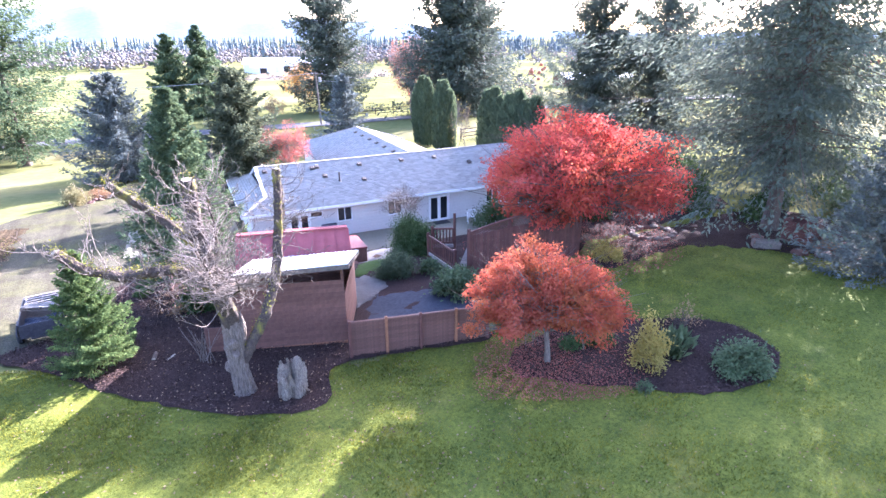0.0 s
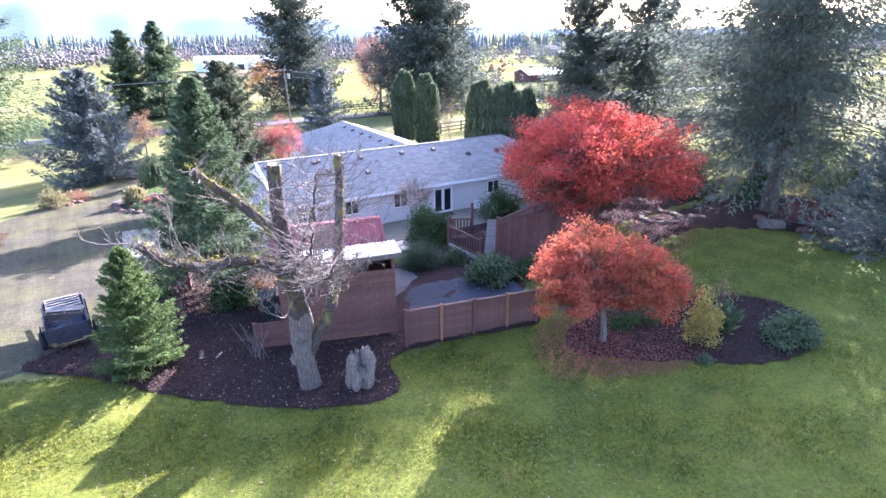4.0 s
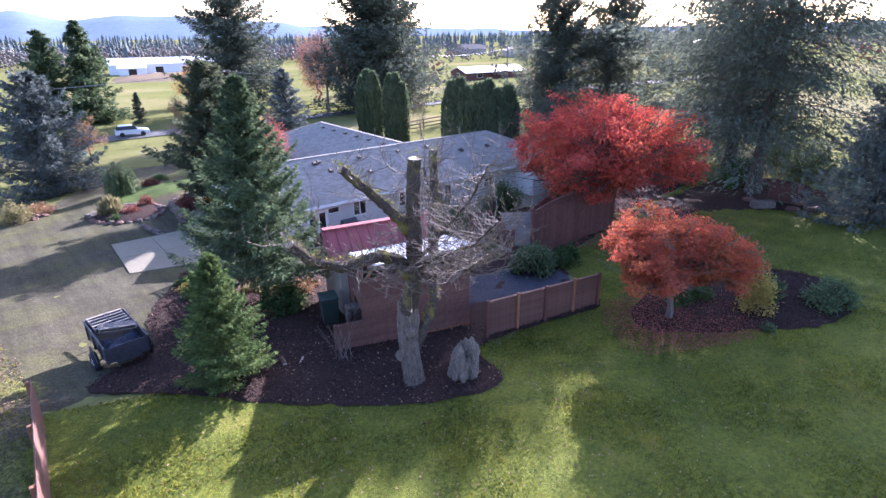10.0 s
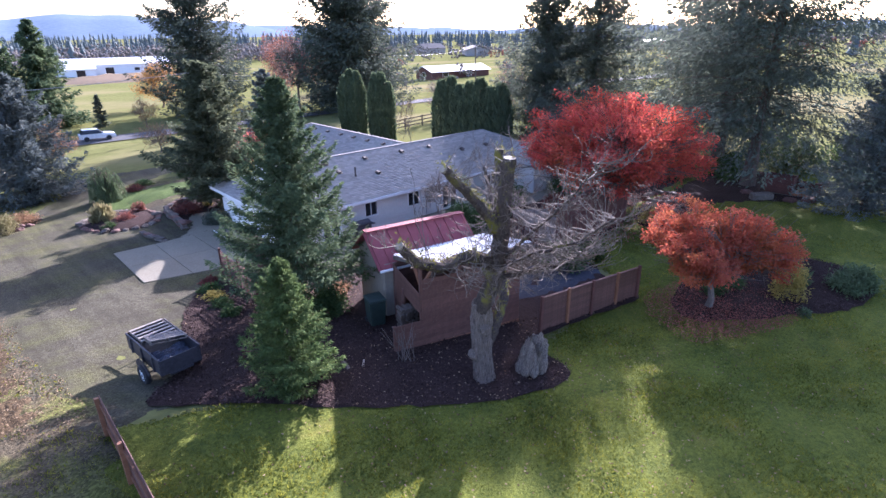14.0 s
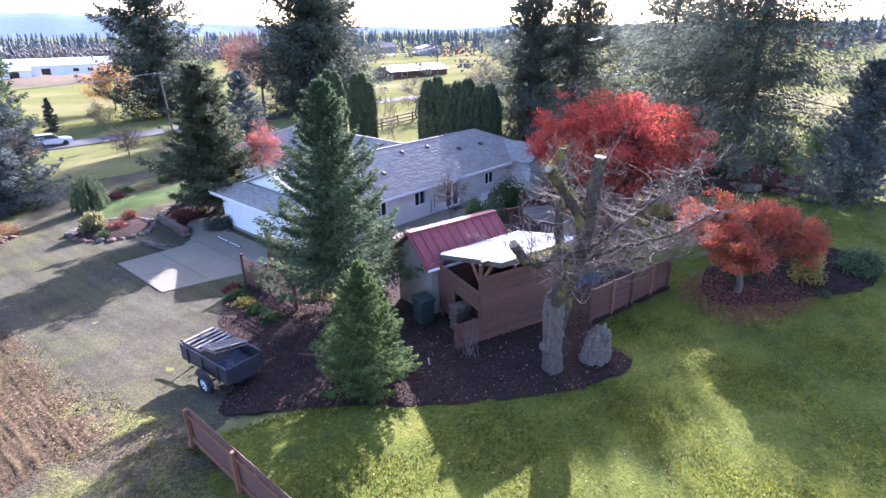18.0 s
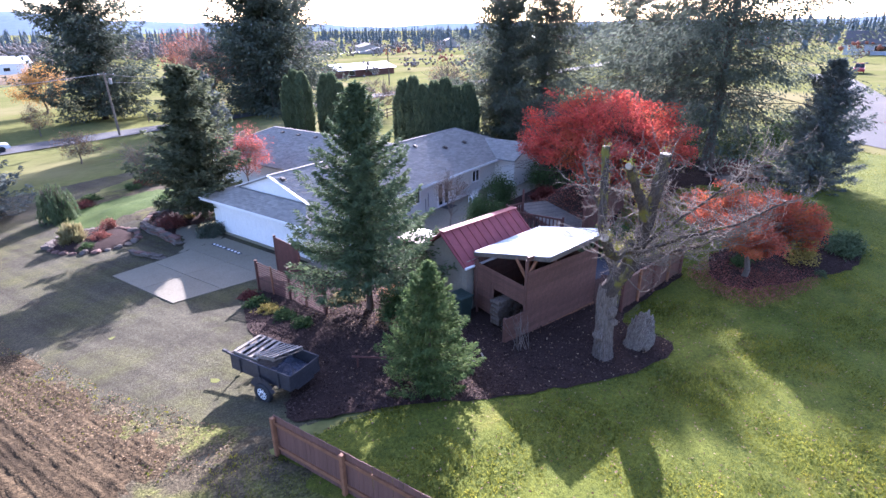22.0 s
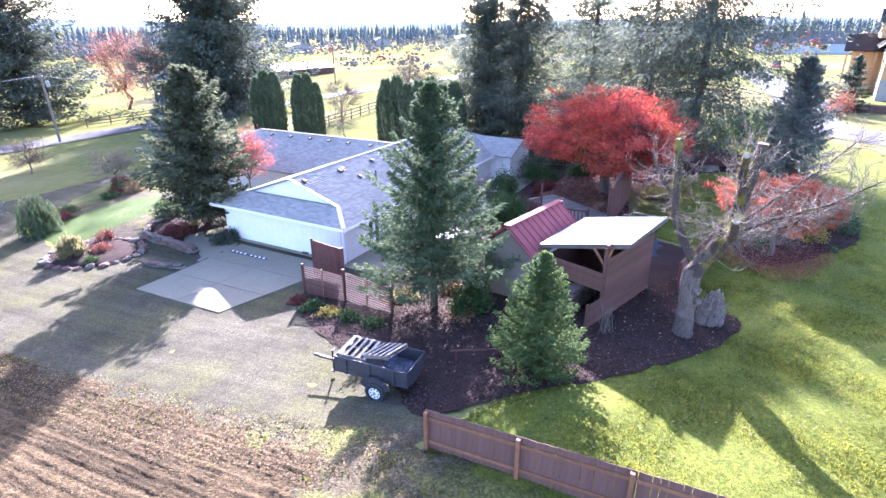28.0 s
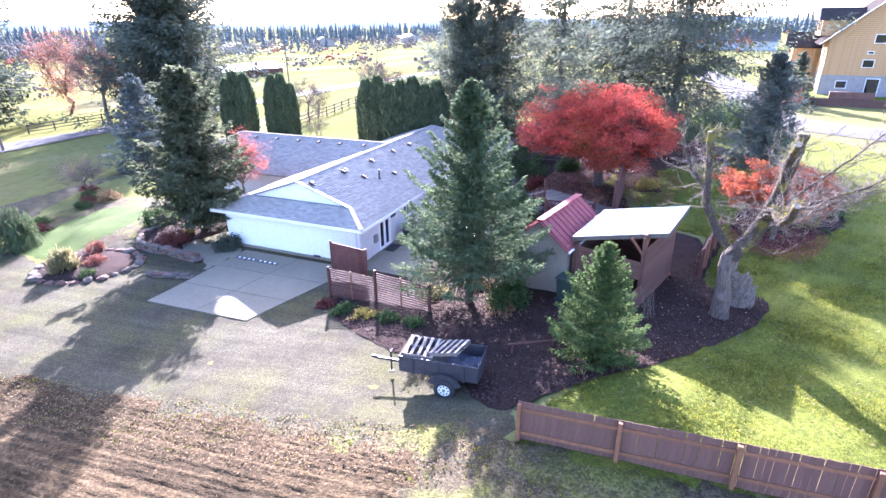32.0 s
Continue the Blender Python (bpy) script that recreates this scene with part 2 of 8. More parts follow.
# blue distance haze is mixed into the hills' base colour
M["hill"] = surface("far_hill_haze_tint", (0.12, 0.165, 0.215), (0.155, 0.2, 0.25), big=0.01, fine=0.05, rough=1.0, spec=0)
M["steel_white"] = surface("white_sheet_metal", (0.66, 0.68, 0.69), (0.8, 0.81, 0.82), big=0.5, fine=4, rough=0.4, bmp=0.1)
M["blue_grey"] = surface("blue_grey_siding", (0.3, 0.36, 0.43), (0.38, 0.44, 0.5), big=0.5, fine=4, rough=0.7)
M["tan_wood"] = surface("tan_log_siding", (0.42, 0.25, 0.11), (0.58, 0.37, 0.18), big=0.7, fine=4, rough=0.7, bmp=0.3)
M["car_white"] = surface("white_car_paint", (0.62, 0.63, 0.66), (0.72, 0.73, 0.75), big=0.4, fine=3, rough=0.25, bmp=0.0)
M["car_red"] = surface("red_car_paint", (0.2, 0.02, 0.025), (0.28, 0.03, 0.035), big=0.4, fine=3, rough=0.3, bmp=0.0)
M["stone_grey"] = surface("grey_stone_facing", (0.2, 0.19, 0.18), (0.36, 0.34, 0.32), big=2, fine=8, rough=0.9)
M["maroon_vinyl"] = surface("maroon_vinyl_cover", (0.14, 0.035, 0.03), (0.22, 0.06, 0.05), big=1.2, fine=6, rough=0.45)
M["pond_liner"] = surface("dark_ground_cloth", (0.03, 0.033, 0.04), (0.06, 0.064, 0.075), spec=0.08, big=0.7, fine=8, rough=0.95, bmp=0.5, dist=0.03)
M["pebble"] = surface("river_pebbles", (0.05, 0.044, 0.038), (0.15, 0.135, 0.118), big=0.9, fine=16, rough=0.9, bmp=1.0, dist=0.03)
gm, gnt, gb = base_mat("window_glass")
gb.inputs["Base Color"].default_value, gb.inputs["Roughness"].default_value = (0.015, 0.018, 0.022, 1), 0.06
M["glass"] = gm
# foliage
M["needle"] = leaf_mat("fir_needles", ((0.05, 0.08, 0.042), (0.09, 0.13, 0.065), (0.14, 0.18, 0.085)), 0.34)
M["needle_dark"] = leaf_mat("dark_fir_needles", ((0.068, 0.086, 0.064), (0.11, 0.134, 0.098), (0.16, 0.18, 0.13)), 0.5)
M["needle_light"] = leaf_mat("light_spruce_needles", ((0.05, 0.085, 0.032), (0.095, 0.145, 0.048), (0.17, 0.21, 0.07)), 0.42)
M["cedar_leaf"] = leaf_mat("cedar_sprays", ((0.05, 0.066, 0.04), (0.09, 0.108, 0.063), (0.14, 0.155, 0.088)), 0.45)
M["needle_blue"] = leaf_mat("blue_spruce_needles", ((0.08, 0.1, 0.094), (0.135, 0.16, 0.15), (0.2, 0.225, 0.21)), 0.35)
M["arbor"] = leaf_mat("arborvitae_scales", ((0.05, 0.07, 0.04), (0.08, 0.108, 0.058), (0.115, 0.145, 0.078)), 0.35)
M["red_leaf"] = leaf_mat("red_maple_leaves", ((0.52, 0.2, 0.065), (0.48, 0.105, 0.055), (0.48, 0.07, 0.055), (0.56, 0.14, 0.11), (0.42, 0.055, 0.05)), 0.52, 0.3, isl=0.35)
M["orange_leaf"] = leaf_mat("orange_maple_leaves", ((0.42, 0.185, 0.055), (0.41, 0.13, 0.05), (0.4, 0.085, 0.05), (0.46, 0.15, 0.095), (0.34, 0.07, 0.048)), 0.5, 0.5, isl=0.35)
M["pink_leaf"] = leaf_mat("pale_red_leaves", ((0.34, 0.085, 0.07), (0.4, 0.13, 0.1), (0.28, 0.06, 0.05)), 0.4, 0.6, rough=0.8)
M["amber_leaf"] = leaf_mat("amber_leaves", ((0.36, 0.22, 0.06), (0.42, 0.25, 0.08), (0.36, 0.16, 0.06)), 0.4, 0.4, rough=0.8)
M["rust_leaf"] = leaf_mat("rust_leaves", ((0.3, 0.12, 0.08), (0.34, 0.15, 0.1), (0.24, 0.12, 0.09)), 0.35, 0.4, rough=0.8)
M["yellow_leaf"] = leaf_mat("yellow_leaves", ((0.3, 0.24, 0.06), (0.4, 0.31, 0.09), (0.22, 0.22, 0.06)), 0.4, 1.0)
M["tan_leaf"] = leaf_mat("tan_leaves", ((0.24, 0.14, 0.075), (0.32, 0.2, 0.11), (0.2, 0.12, 0.075)), 0.35, 0.6)
M["straw"] = leaf_mat("straw_grass", ((0.15, 0.15, 0.06), (0.24, 0.21, 0.1), (0.3, 0.26, 0.14)), 0.35, 0.8)
M["shrub"] = leaf_mat("green_shrub_leaves", ((0.035, 0.06, 0.025), (0.06, 0.1, 0.035), (0.1, 0.14, 0.05)), 0.3, 1.0)
M["rhodo"] = leaf_mat("grey_green_leaves", ((0.05, 0.08, 0.036), (0.095, 0.13, 0.06), (0.15, 0.185, 0.1)), 0.25, 1.0)
M["maroon_leaf"] = leaf_mat("maroon_leaves", ((0.1, 0.035, 0.03), (0.18, 0.06, 0.05), (0.12, 0.05, 0.035)), 0.3, 1.0)
M["blade"] = leaf_mat("grass_blades", ((0.03, 0.055, 0.016), (0.135, 0.153, 0.024), (0.36, 0.318, 0.042)), 0.66, 1.2, isl=0.45)
M["litter"] = leaf_mat("fallen_leaves", ((0.11, 0.06, 0.035), (0.2, 0.13, 0.075), (0.32, 0.24, 0.15), (0.08, 0.045, 0.028)), 0.2, 1.0, isl=0.9)
M["chips"] = leaf_mat("bark_chips", ((0.014, 0.009, 0.008), (0.05, 0.032, 0.027), (0.1, 0.066, 0.054)), 0.0, 2.0, isl=0.9)
M["litter_tan"] = leaf_mat("dry_tan_leaves", ((0.1, 0.064, 0.036), (0.16, 0.108, 0.062), (0.24, 0.18, 0.11), (0.075, 0.048, 0.028)), 0.2, 1.0, isl=0.9)
M["litter_red"] = leaf_mat("fallen_red_leaves", ((0.2, 0.065, 0.05), (0.27, 0.09, 0.07), (0.3, 0.15, 0.105), (0.15, 0.055, 0.045)), 0.2, 1.0, isl=0.9)
# twig brown lightened and greyed, with distance haze put into the colour
M["far_wood"] = leaf_mat("haze_greyed_bare_woods", ((0.15, 0.135, 0.122), (0.19, 0.168, 0.15), (0.165, 0.152, 0.142)), 0.05, 0.05, rough=1.0)
M["needle_far"] = leaf_mat("shaded_fir_needles", ((0.05, 0.066, 0.05), (0.08, 0.1, 0.074), (0.115, 0.135, 0.098)), 0.3)
M["deck_wood"] = surface("bleached_deck_boards", (0.2, 0.175, 0.15), (0.36, 0.32, 0.28), big=1.5, fine=12, rough=0.9, bmp=0.4, dist=0.01, rand=0.2, spec=0.1)
# needles paled and blued: aerial haze put into the far firs' colour
M["far_fir"] = leaf_mat("haze_tinted_fir_woods", ((0.085, 0.108, 0.108), (0.105, 0.13, 0.128), (0.125, 0.148, 0.145)), 0.05, 0.02, rough=1.0)


# ---------------------------------------------------------------- building helpers
def part(name, bm, material, parent, label="", kind=""):
    me = bpy.data.meshes.new(name)
    bm.to_mesh(me)
    bm.free()
    me.materials.append(M[material])
    ob = new(name, me)
    ob.parent = parent
    return tagged(ob, label, "", "", kind)


def piece(name, me, parent, m):
    ob = new(name, me)
    ob.parent = parent
    ob.matrix_basis = m
    return ob


def mesh_of(name, bm, material):
    me = bpy.data.meshes.new(name)
    bm.to_mesh(me)
    bm.free()
    me.materials.append(M[material])
    return me


def thing(name, m, label, category, group="", kind=""):
    ob = new(name)
    ob.matrix_world = m
    ob.empty_display_size = 0.2
    return tagged(ob, label, category, group, kind)


def box(bm, sx, sy, sz, m=Matrix(), bev=0.0):
    """A box centred on m's origin, its edges bevelled."""
    r = bmesh.ops.create_cube(bm, size=1, matrix=m @ Matrix.Diagonal((sx, sy, sz, 1)))
    if bev:
        es = list({e for v in r["verts"] for e in v.link_edges})
        bmesh.ops.bevel(bm, geom=es, offset=bev, segments=1, affect="EDGES", profile=0.5)
    return bm


def bbox(sx, sy, sz, m=Matrix(), bev=0.0):
    return box(bmesh.new(), sx, sy, sz, m, bev)


def cyl(bm, r1, r2, h, m=Matrix(), n=12):
    """A tapered round bar from m's origin up its z."""
    bmesh.ops.create_cone(bm, cap_ends=True, segments=n, radius1=r1, radius2=r2, depth=h, matrix=m @ Matrix.Translation((0, 0, h / 2)))
    return bm


def bar(bm, a, b, w, h, up=(0, 0, 1)):
    """A square bar from a to b."""
    a, b = Vector(a), Vector(b)
    z = (b - a).normalized()
    x = Vector(up).cross(z)
    x = x.normalized() if x.length > 1e-4 else Vector((1, 0, 0))
    y = z.cross(x)
    m = Matrix((x, y, z)).transposed().to_4x4()
    m.translation = (a + b) / 2
    return box(bm, w, h, (b - a).length, m)


def rod(bm, a, b, r1, r2, n=6):
    a, b = Vector(a), Vector(b)
    q = (b - a).to_track_quat("Z", "Y").to_matrix().to_4x4()
    q.translation = a
    return cyl(bm, r1, r2, (b - a).length, q, n)


def solid(bm, outline, z0, z1):
    """A prism over a plan outline."""
    lo = [bm.verts.new((x, y, z0)) for x, y in outline]
    hi = [bm.verts.new((x, y, z1)) for x, y in outline]
    bm.faces.new(lo[::-1]), bm.faces.new(hi)
    k = len(lo)
    for i in range(k):
        bm.faces.new((lo[i], lo[(i + 1) % k], hi[(i + 1) % k], hi[i]))
    return bm


def slab3(bm, pts, thick):
    """A plate: a flat polygon of points in space, thickened downwards."""
    hi = [bm.verts.new(p) for p in pts]
    lo = [bm.verts.new((p[0], p[1], p[2] - thick)) for p in pts]
    bm.faces.new(hi), bm.faces.new(lo[::-1])
    k = len(hi)
    for i in range(k):
        bm.faces.new((hi[(i + 1) % k], hi[i], lo[i], lo[(i + 1) % k]))
    return bm


def raw_mesh(name, verts, faces, material, smooth=False):
    """A mesh from arrays: faces all of one size."""
    me = bpy.data.meshes.new(name)
    k = faces.shape[1]
    me.vertices.add(len(verts))
    me.vertices.foreach_set("co", np.ascontiguousarray(verts, dtype=np.float32).ravel())
    me.loops.add(faces.size)
    me.loops.foreach_set("vertex_index", np.ascontiguousarray(faces, dtype=np.int32).ravel())
    me.polygons.add(len(faces))
    me.polygons.foreach_set("loop_start", np.arange(0, faces.size, k, dtype=np.int32))
    me.polygons.foreach_set("loop_total", np.full(len(faces), k, dtype=np.int32))
    if smooth:
        me.polygons.foreach_set("use_smooth", np.ones(len(faces), dtype=bool))
    me.update(calc_edges=True)
    me.materials.append(M[material])
    return me


def unit(a):
    return a / np.maximum(np.linalg.norm(a, axis=1, keepdims=True), 1e-9)


def sprays(centres, along, length, width, rng, droop=0.25):
    """Leaf-like kites: a point behind, two sides, a tip."""
    n = len(centres)
    along = unit(along)
    side = unit(np.cross(along, rng.normal(size=(n, 3)) * 0.5 + np.array([0, 0, 1.0])))
    ln = length * rng.uniform(0.65, 1.3, (n, 1))
    wd = width * rng.uniform(0.65, 1.3, (n, 1))
    down = np.array([0, 0, -1.0]) * ln * droop
    v = np.stack([centres, centres + along * ln * 0.5 + side * wd * 0.5, centres + along * ln + down, centres + along * ln * 0.5 - side * wd * 0.5], 1)
    return v.reshape(-1, 3), np.arange(4 * n).reshape(n, 4)


def tubes(segs, n=6):
    """Tapered bars between pairs of points: rows of ax, ay, az, ra, bx, by, bz, rb."""
    s = np.array(segs, dtype=float)
    a, ra, b, rb = s[:, 0:3], s[:, 3:4], s[:, 4:7], s[:, 7:8]
    d = unit(b - a)
    ref = np.where(np.abs(d[:, 2:3]) > 0.9, np.array([[1.0, 0, 0]]), np.array([[0, 0, 1.0]]))
    x = unit(np.cross(ref, d))
    y = np.cross(d, x)
    ang = np.arange(n) * 2 * math.pi / n
    ring = x[:, None, :] * np.cos(ang)[None, :, None] + y[:, None, :] * np.sin(ang)[None, :, None]
    va = a[:, None, :] + ring * ra[:, None, :]
    vb = (b + d * rb * 0.5)[:, None, :] + ring * rb[:, None, :]
    v = np.concatenate([va, vb], 1).reshape(-1, 3)
    i = np.arange(n)
    f = np.stack([i, (i + 1) % n, n + (i + 1) % n, n + i], 1)
    return v, (f[None] + (np.arange(len(s)) * 2 * n)[:, None, None]).reshape(-1, 4)


# ---------------------------------------------------------------- the lie of the land
GU = np.array([-400, -60, -10, -4, 0, 2, 5, 8, 11, 14, 18, 25, 35, 49, 64, 100, 190, 400, 3000])
GZ = np.array([1.2, 0.9, 0.5, 0.25, 0.0, -0.13, -0.45, -0.8, -1.2, -1.5, -1.62, -1.9, -2.7, -4.0, -4.7, -5.3, -6.0, -6.3, -6.5])
FINE_U = np.arange(-60, 110, 0.5)
FINE_Z = np.convolve(np.interp(np.arange(-62, 112, 0.5), GU, GZ), np.ones(5) / 5, "same")[4:4 + len(FINE_U)]


def land(x, y):
    """Height of the ground: it falls gently towards the house and the valley."""
    x, y = np.asarray(x, float), np.asarray(y, float)
    u = 0.69 * np.where(x > 0, 4 * np.tanh(x / 4), x) + 0.72 * y
    return np.where((u > -58) & (u < 108), np.interp(u, FINE_U, FINE_Z), np.interp(u, GU, GZ))


def gz(x, y):
    return float(land(x, y))


def inside(px, py, poly):
    """Which points lie within an outline."""
    r = np.zeros(len(px), bool)
    k = len(poly)
    for i in range(k):
        (x1, y1), (x2, y2) = poly[i], poly[(i + 1) % k]
        c = ((y1 > py) != (y2 > py)) & (px < (x2 - x1) * (py - y1) / ((y2 - y1) or 1e-9) + x1)
        r ^= c
    return r


def smooth_outline(pts, step=0.3, wob=0.05, seed=1):
    """A closed soft curve through the corners, a little uneven."""
    rng = np.random.default_rng(seed)
    p = np.array(pts, float)
    out = []
    k = len(p)
    for i in range(k):
        a, b, c, d = p[i - 1], p[i], p[(i + 1) % k], p[(i + 2) % k]
        m = max(2, int(np.linalg.norm(c - b) / step))
        for j in range(m):
            t = j / m
            q = 0.5 * (2 * b + (c - a) * t + (2 * a - 5 * b + 4 * c - d) * t * t + (3 * b - a - 3 * c + d) * t ** 3)
            out.append(q + rng.normal(size=2) * wob)
    return [tuple(q) for q in out]


def sheet(name, outline, lift, material, label, category, step=0.5, mound=0.0, rough=0.0, seed=1, dip=None):
    """A patch of ground that follows the land, raised a little, its rim dipped under."""
    rng = np.random.default_rng(seed)
    o = np.array(outline)
    lo, hi = o.min(0), o.max(0)
    gx, gy = np.meshgrid(np.arange(lo[0], hi[0], step), np.arange(lo[1], hi[1], step))
    gx, gy = gx.ravel() + rng.uniform(-0.2, 0.2, gx.size) * step, gy.ravel() + rng.uniform(-0.2, 0.2, gy.size) * step
    ok = inside(gx, gy, outline)
    gx, gy = gx[ok], gy[ok]
    dist = np.min(np.hypot(gx[:, None] - o[None, ::2, 0], gy[:, None] - o[None, ::2, 1]), 1) if len(gx) else np.array([])
    keep = dist > step * 0.4
    gx, gy, dist = gx[keep], gy[keep], dist[keep]
    k = len(o)
    pts = [Vector(p) for p in outline] + [Vector(p) for p in zip(gx, gy)]
    v2, _, f2, _, _, _ = geometry.delaunay_2d_cdt(pts, [(i, (i + 1) % k) for i in range(k)], [], 1, 1e-4)
    xs, ys = np.array([v[0] for v in v2]), np.array([v[1] for v in v2])
    zs = land(xs, ys) + lift
    d_all = np.min(np.hypot(xs[:, None] - o[None, :, 0], ys[:, None] - o[None, :, 1]), 1)
    zs += np.clip(d_all / 0.8, 0, 1) * mound + rng.normal(size=len(xs)) * rough
    zs -= (d_all < 0.02) * (lift + 0.015 if dip is None else dip)
    me = bpy.data.meshes.new(name)
    me.from_pydata(np.stack([xs, ys, zs], 1).tolist(), [], [tuple(f) for f in f2])
    me.update()
    me.polygons.foreach_set("use_smooth", [True] * len(me.polygons))
    me.materials.append(M[material])
    return tagged(new(name, me), label, category, "", "structure")


# ---------------------------------------------------------------- ground
HOUSE = pose(6.865, 14.016, 0, 0, 0, -20)
HOUSE_INV = HOUSE.inverted()
open_land = land


def land(x, y):
    """The land, levelled round the house."""
    x, y = np.asarray(x, float), np.asarray(y, float)
    z = open_land(x, y) - 0.32 * np.exp(-((x + 3.0) / 2.6) ** 2 - ((y - 10.0) / 2.8) ** 2)
    c, s = math.cos(radians(-20)), math.sin(radians(-20))
    dx, dy = x - 6.865, y - 14.016
    lx, ly = dx * c + dy * s, -dx * s + dy * c
    out = np.hypot(np.maximum(np.maximum(-0.5 - lx, lx - 23), 0), np.maximum(np.maximum(-3.5 - ly, ly - 18), 0))
    w = np.clip(1 - out / 3.0, 0, 1)
    w = w * w * (3 - 2 * w)
    return z * (1 - w) + w * -1.55


def spread(lo, hi, step, far):
    """Coordinates: even in the middle, wider and wider apart towards the horizon."""
    out = list(np.arange(lo, hi + step / 2, step))
    s, v = step, hi
    while v < far:
        s *= 1.35
        v += s
        out.append(v)
    s, v = step, lo
    while v > -far:
        s *= 1.35
        v -= s
        out.insert(0, v)
    return np.array(out)


gx, gy = spread(-24, 60, 0.6, 4500), spread(-26, 70, 0.6, 4500)
GX, GY = np.meshgrid(gx, gy)
GZs = land(GX, GY)
idx = np.arange(GX.size).reshape(GX.shape)
gf = np.stack([idx[:-1, :-1], idx[:-1, 1:], idx[1:, 1:], idx[1:, :-1]], -1).reshape(-1, 4)
ground = new("ground", raw_mesh("ground", np.stack([GX.ravel(), GY.ravel(), GZs.ravel()], 1), gf, "field", True))
tagged(ground, "gently falling pasture land of dry green and straw-coloured grass", "ground", "", "structure")

LAWN = smooth_outline([(-6.6, 7.6), (-8.9, 0.6), (-12.5, -9.5), (-9, -18), (6, -22), (24, -22), (33, -19), (31, -12), (29, -4), (23.5, -2.2), (20, -1.2), (16, -1.6), (11, 0.0), (8, -2.6), (5, -1.5), (2.4, -0.3), (-1, 2.2), (-3.2, 5.0)], 0.8, 0.05, 2)
sheet("lawn", LAWN, 0.025, "lawn", "damp green mown lawn with worn yellowish patches", "lawn", 0.6, 0, 0.006)
GRAVEL = smooth_outline([(-7.6, 9.0), (-6.4, 7.9), (-5.0, 7.3), (-3.0, 6.6), (-0.8, 9.4), (0.4, 12), (2.2, 14.2), (4.2, 15.2), (4.3, 19), (5.5, 22.5), (7.5, 23.2), (8.6, 25.5), (11.6, 27.2), (10.2, 29.6), (8.2, 31.0), (9.6, 33.6), (12, 37.5), (16, 38.6), (20, 39.4), (25, 39.6), (30, 37.2), (31, 38.8), (24.5, 42.2), (18.7, 44.6), (14.4, 48.2), (17, 57), (20.5, 70), (16.5, 72), (12.6, 58), (10.6, 49), (10.8, 42), (8.2, 38.6), (4.6, 35.8), (1.2, 33.2), (-2.6, 30.5), (-4.2, 25.4), (-5.5, 20.4), (-6.9, 15.9), (-8.0, 11.4)], 0.7, 0.09, 3)
sheet("driveway", GRAVEL, 0.02, "gravel", "grey gravel driveway with moss and weeds growing through", "driveway", 0.6, 0, 0.008)
# tilled soil: ridges and furrows run along the drive
SOIL = [(-7.2, 9.6), (-1.7, 28.7), (-22, 34.5), (-27, 15)]
FD, FN = np.array([0.305, 0.952]), np.array([-0.952, 0.305])
fa, fw_ = np.arange(0, 20.4, 0.3), np.arange(-0.6, 19, 0.045)
FA, FW = np.meshgrid(fa, fw_)
f_rng = np.random.default_rng(44)
f_amp, f_ph = np.interp(FW.ravel(), np.arange(0, 20, 0.5), f_rng.uniform(0.6, 1.15, 40)), np.interp(FW.ravel(), np.arange(0, 20, 1.3), f_rng.uniform(-1.5, 1.5, 16))
rag = 0.35 * np.sin(FA.ravel() * 0.9) + 0.25 * np.sin(FA.ravel() * 2.3 + 1) + 0.12 * np.sin(FA.ravel() * 5.1)
fx, fy = -7.2 + FD[0] * FA.ravel() + FN[0] * FW.ravel(), 9.6 + FD[1] * FA.ravel() + FN[1] * FW.ravel()
edge = np.clip((FW.ravel() + 0.7 - np.abs(rag) * 0.8) / 0.7, 0, 1) * np.clip(FA.ravel() / 0.8 + 0.02 * rag, 0, 1)
fz = land(fx, fy) + 0.07 * edge - 0.03 * (edge < 0.02) + edge * (0.006 * np.sin(FW.ravel() * 2 * math.pi / 0.19) + 0.012 * f_amp * np.sin(FW.ravel() * 2 * math.pi / 0.37 + f_ph + 0.3 * np.sin(FA.ravel() * 0.7)) + 0.022 * f_rng.normal(size=fx.size) * f_rng.uniform(0, 1, fx.size))
fi = np.arange(FA.size).reshape(FA.shape)
soil = new("garden_soil", raw_mesh("garden_soil", np.stack([fx, fy, fz], 1), np.stack([fi[:-1, :-1], fi[:-1, 1:], fi[1:, 1:], fi[1:, :-1]], -1).reshape(-1, 4)[:, ::-1], "soil"))
tagged(soil, "brown tilled garden soil with parallel furrows", "soil", "", "structure")
VERGE = smooth_outline([(-5.4, 8.7), (-6.4, 7.2), (-7.6, 4.0), (-9.2, 0.5), (-12, -4), (-17, -2), (-16, 6), (-11, 10.5), (-8.2, 10.6), (-6.8, 14.5), (-5.6, 19), (-4.2, 24), (-2.6, 29), (-1.4, 28.6), (-2.6, 24), (-3.9, 19), (-5.0, 14.5), (-5.6, 11)], 0.5, 0.14, 14)
sheet("verge", VERGE, 0.035, "verge", "leaf-strewn mossy verge between soil, gravel and fence", "verge", 0.4, 0, 0.015)
UNDER = smooth_outline([(1.4, 2.6), (3.1, 0.2), (4.6, -0.9), (7.3, -2.6), (9, -1.6), (11, 0.8), (10.5, 6.5), (5.5, 10.5), (3.2, 8), (1.0, 5.4)], 0.5, 0.03, 18)
sheet("yard_ground", UNDER, 0.022, "mulch", "dark bare ground round the shed and shelter", "ground", 0.45, 0, 0.008)
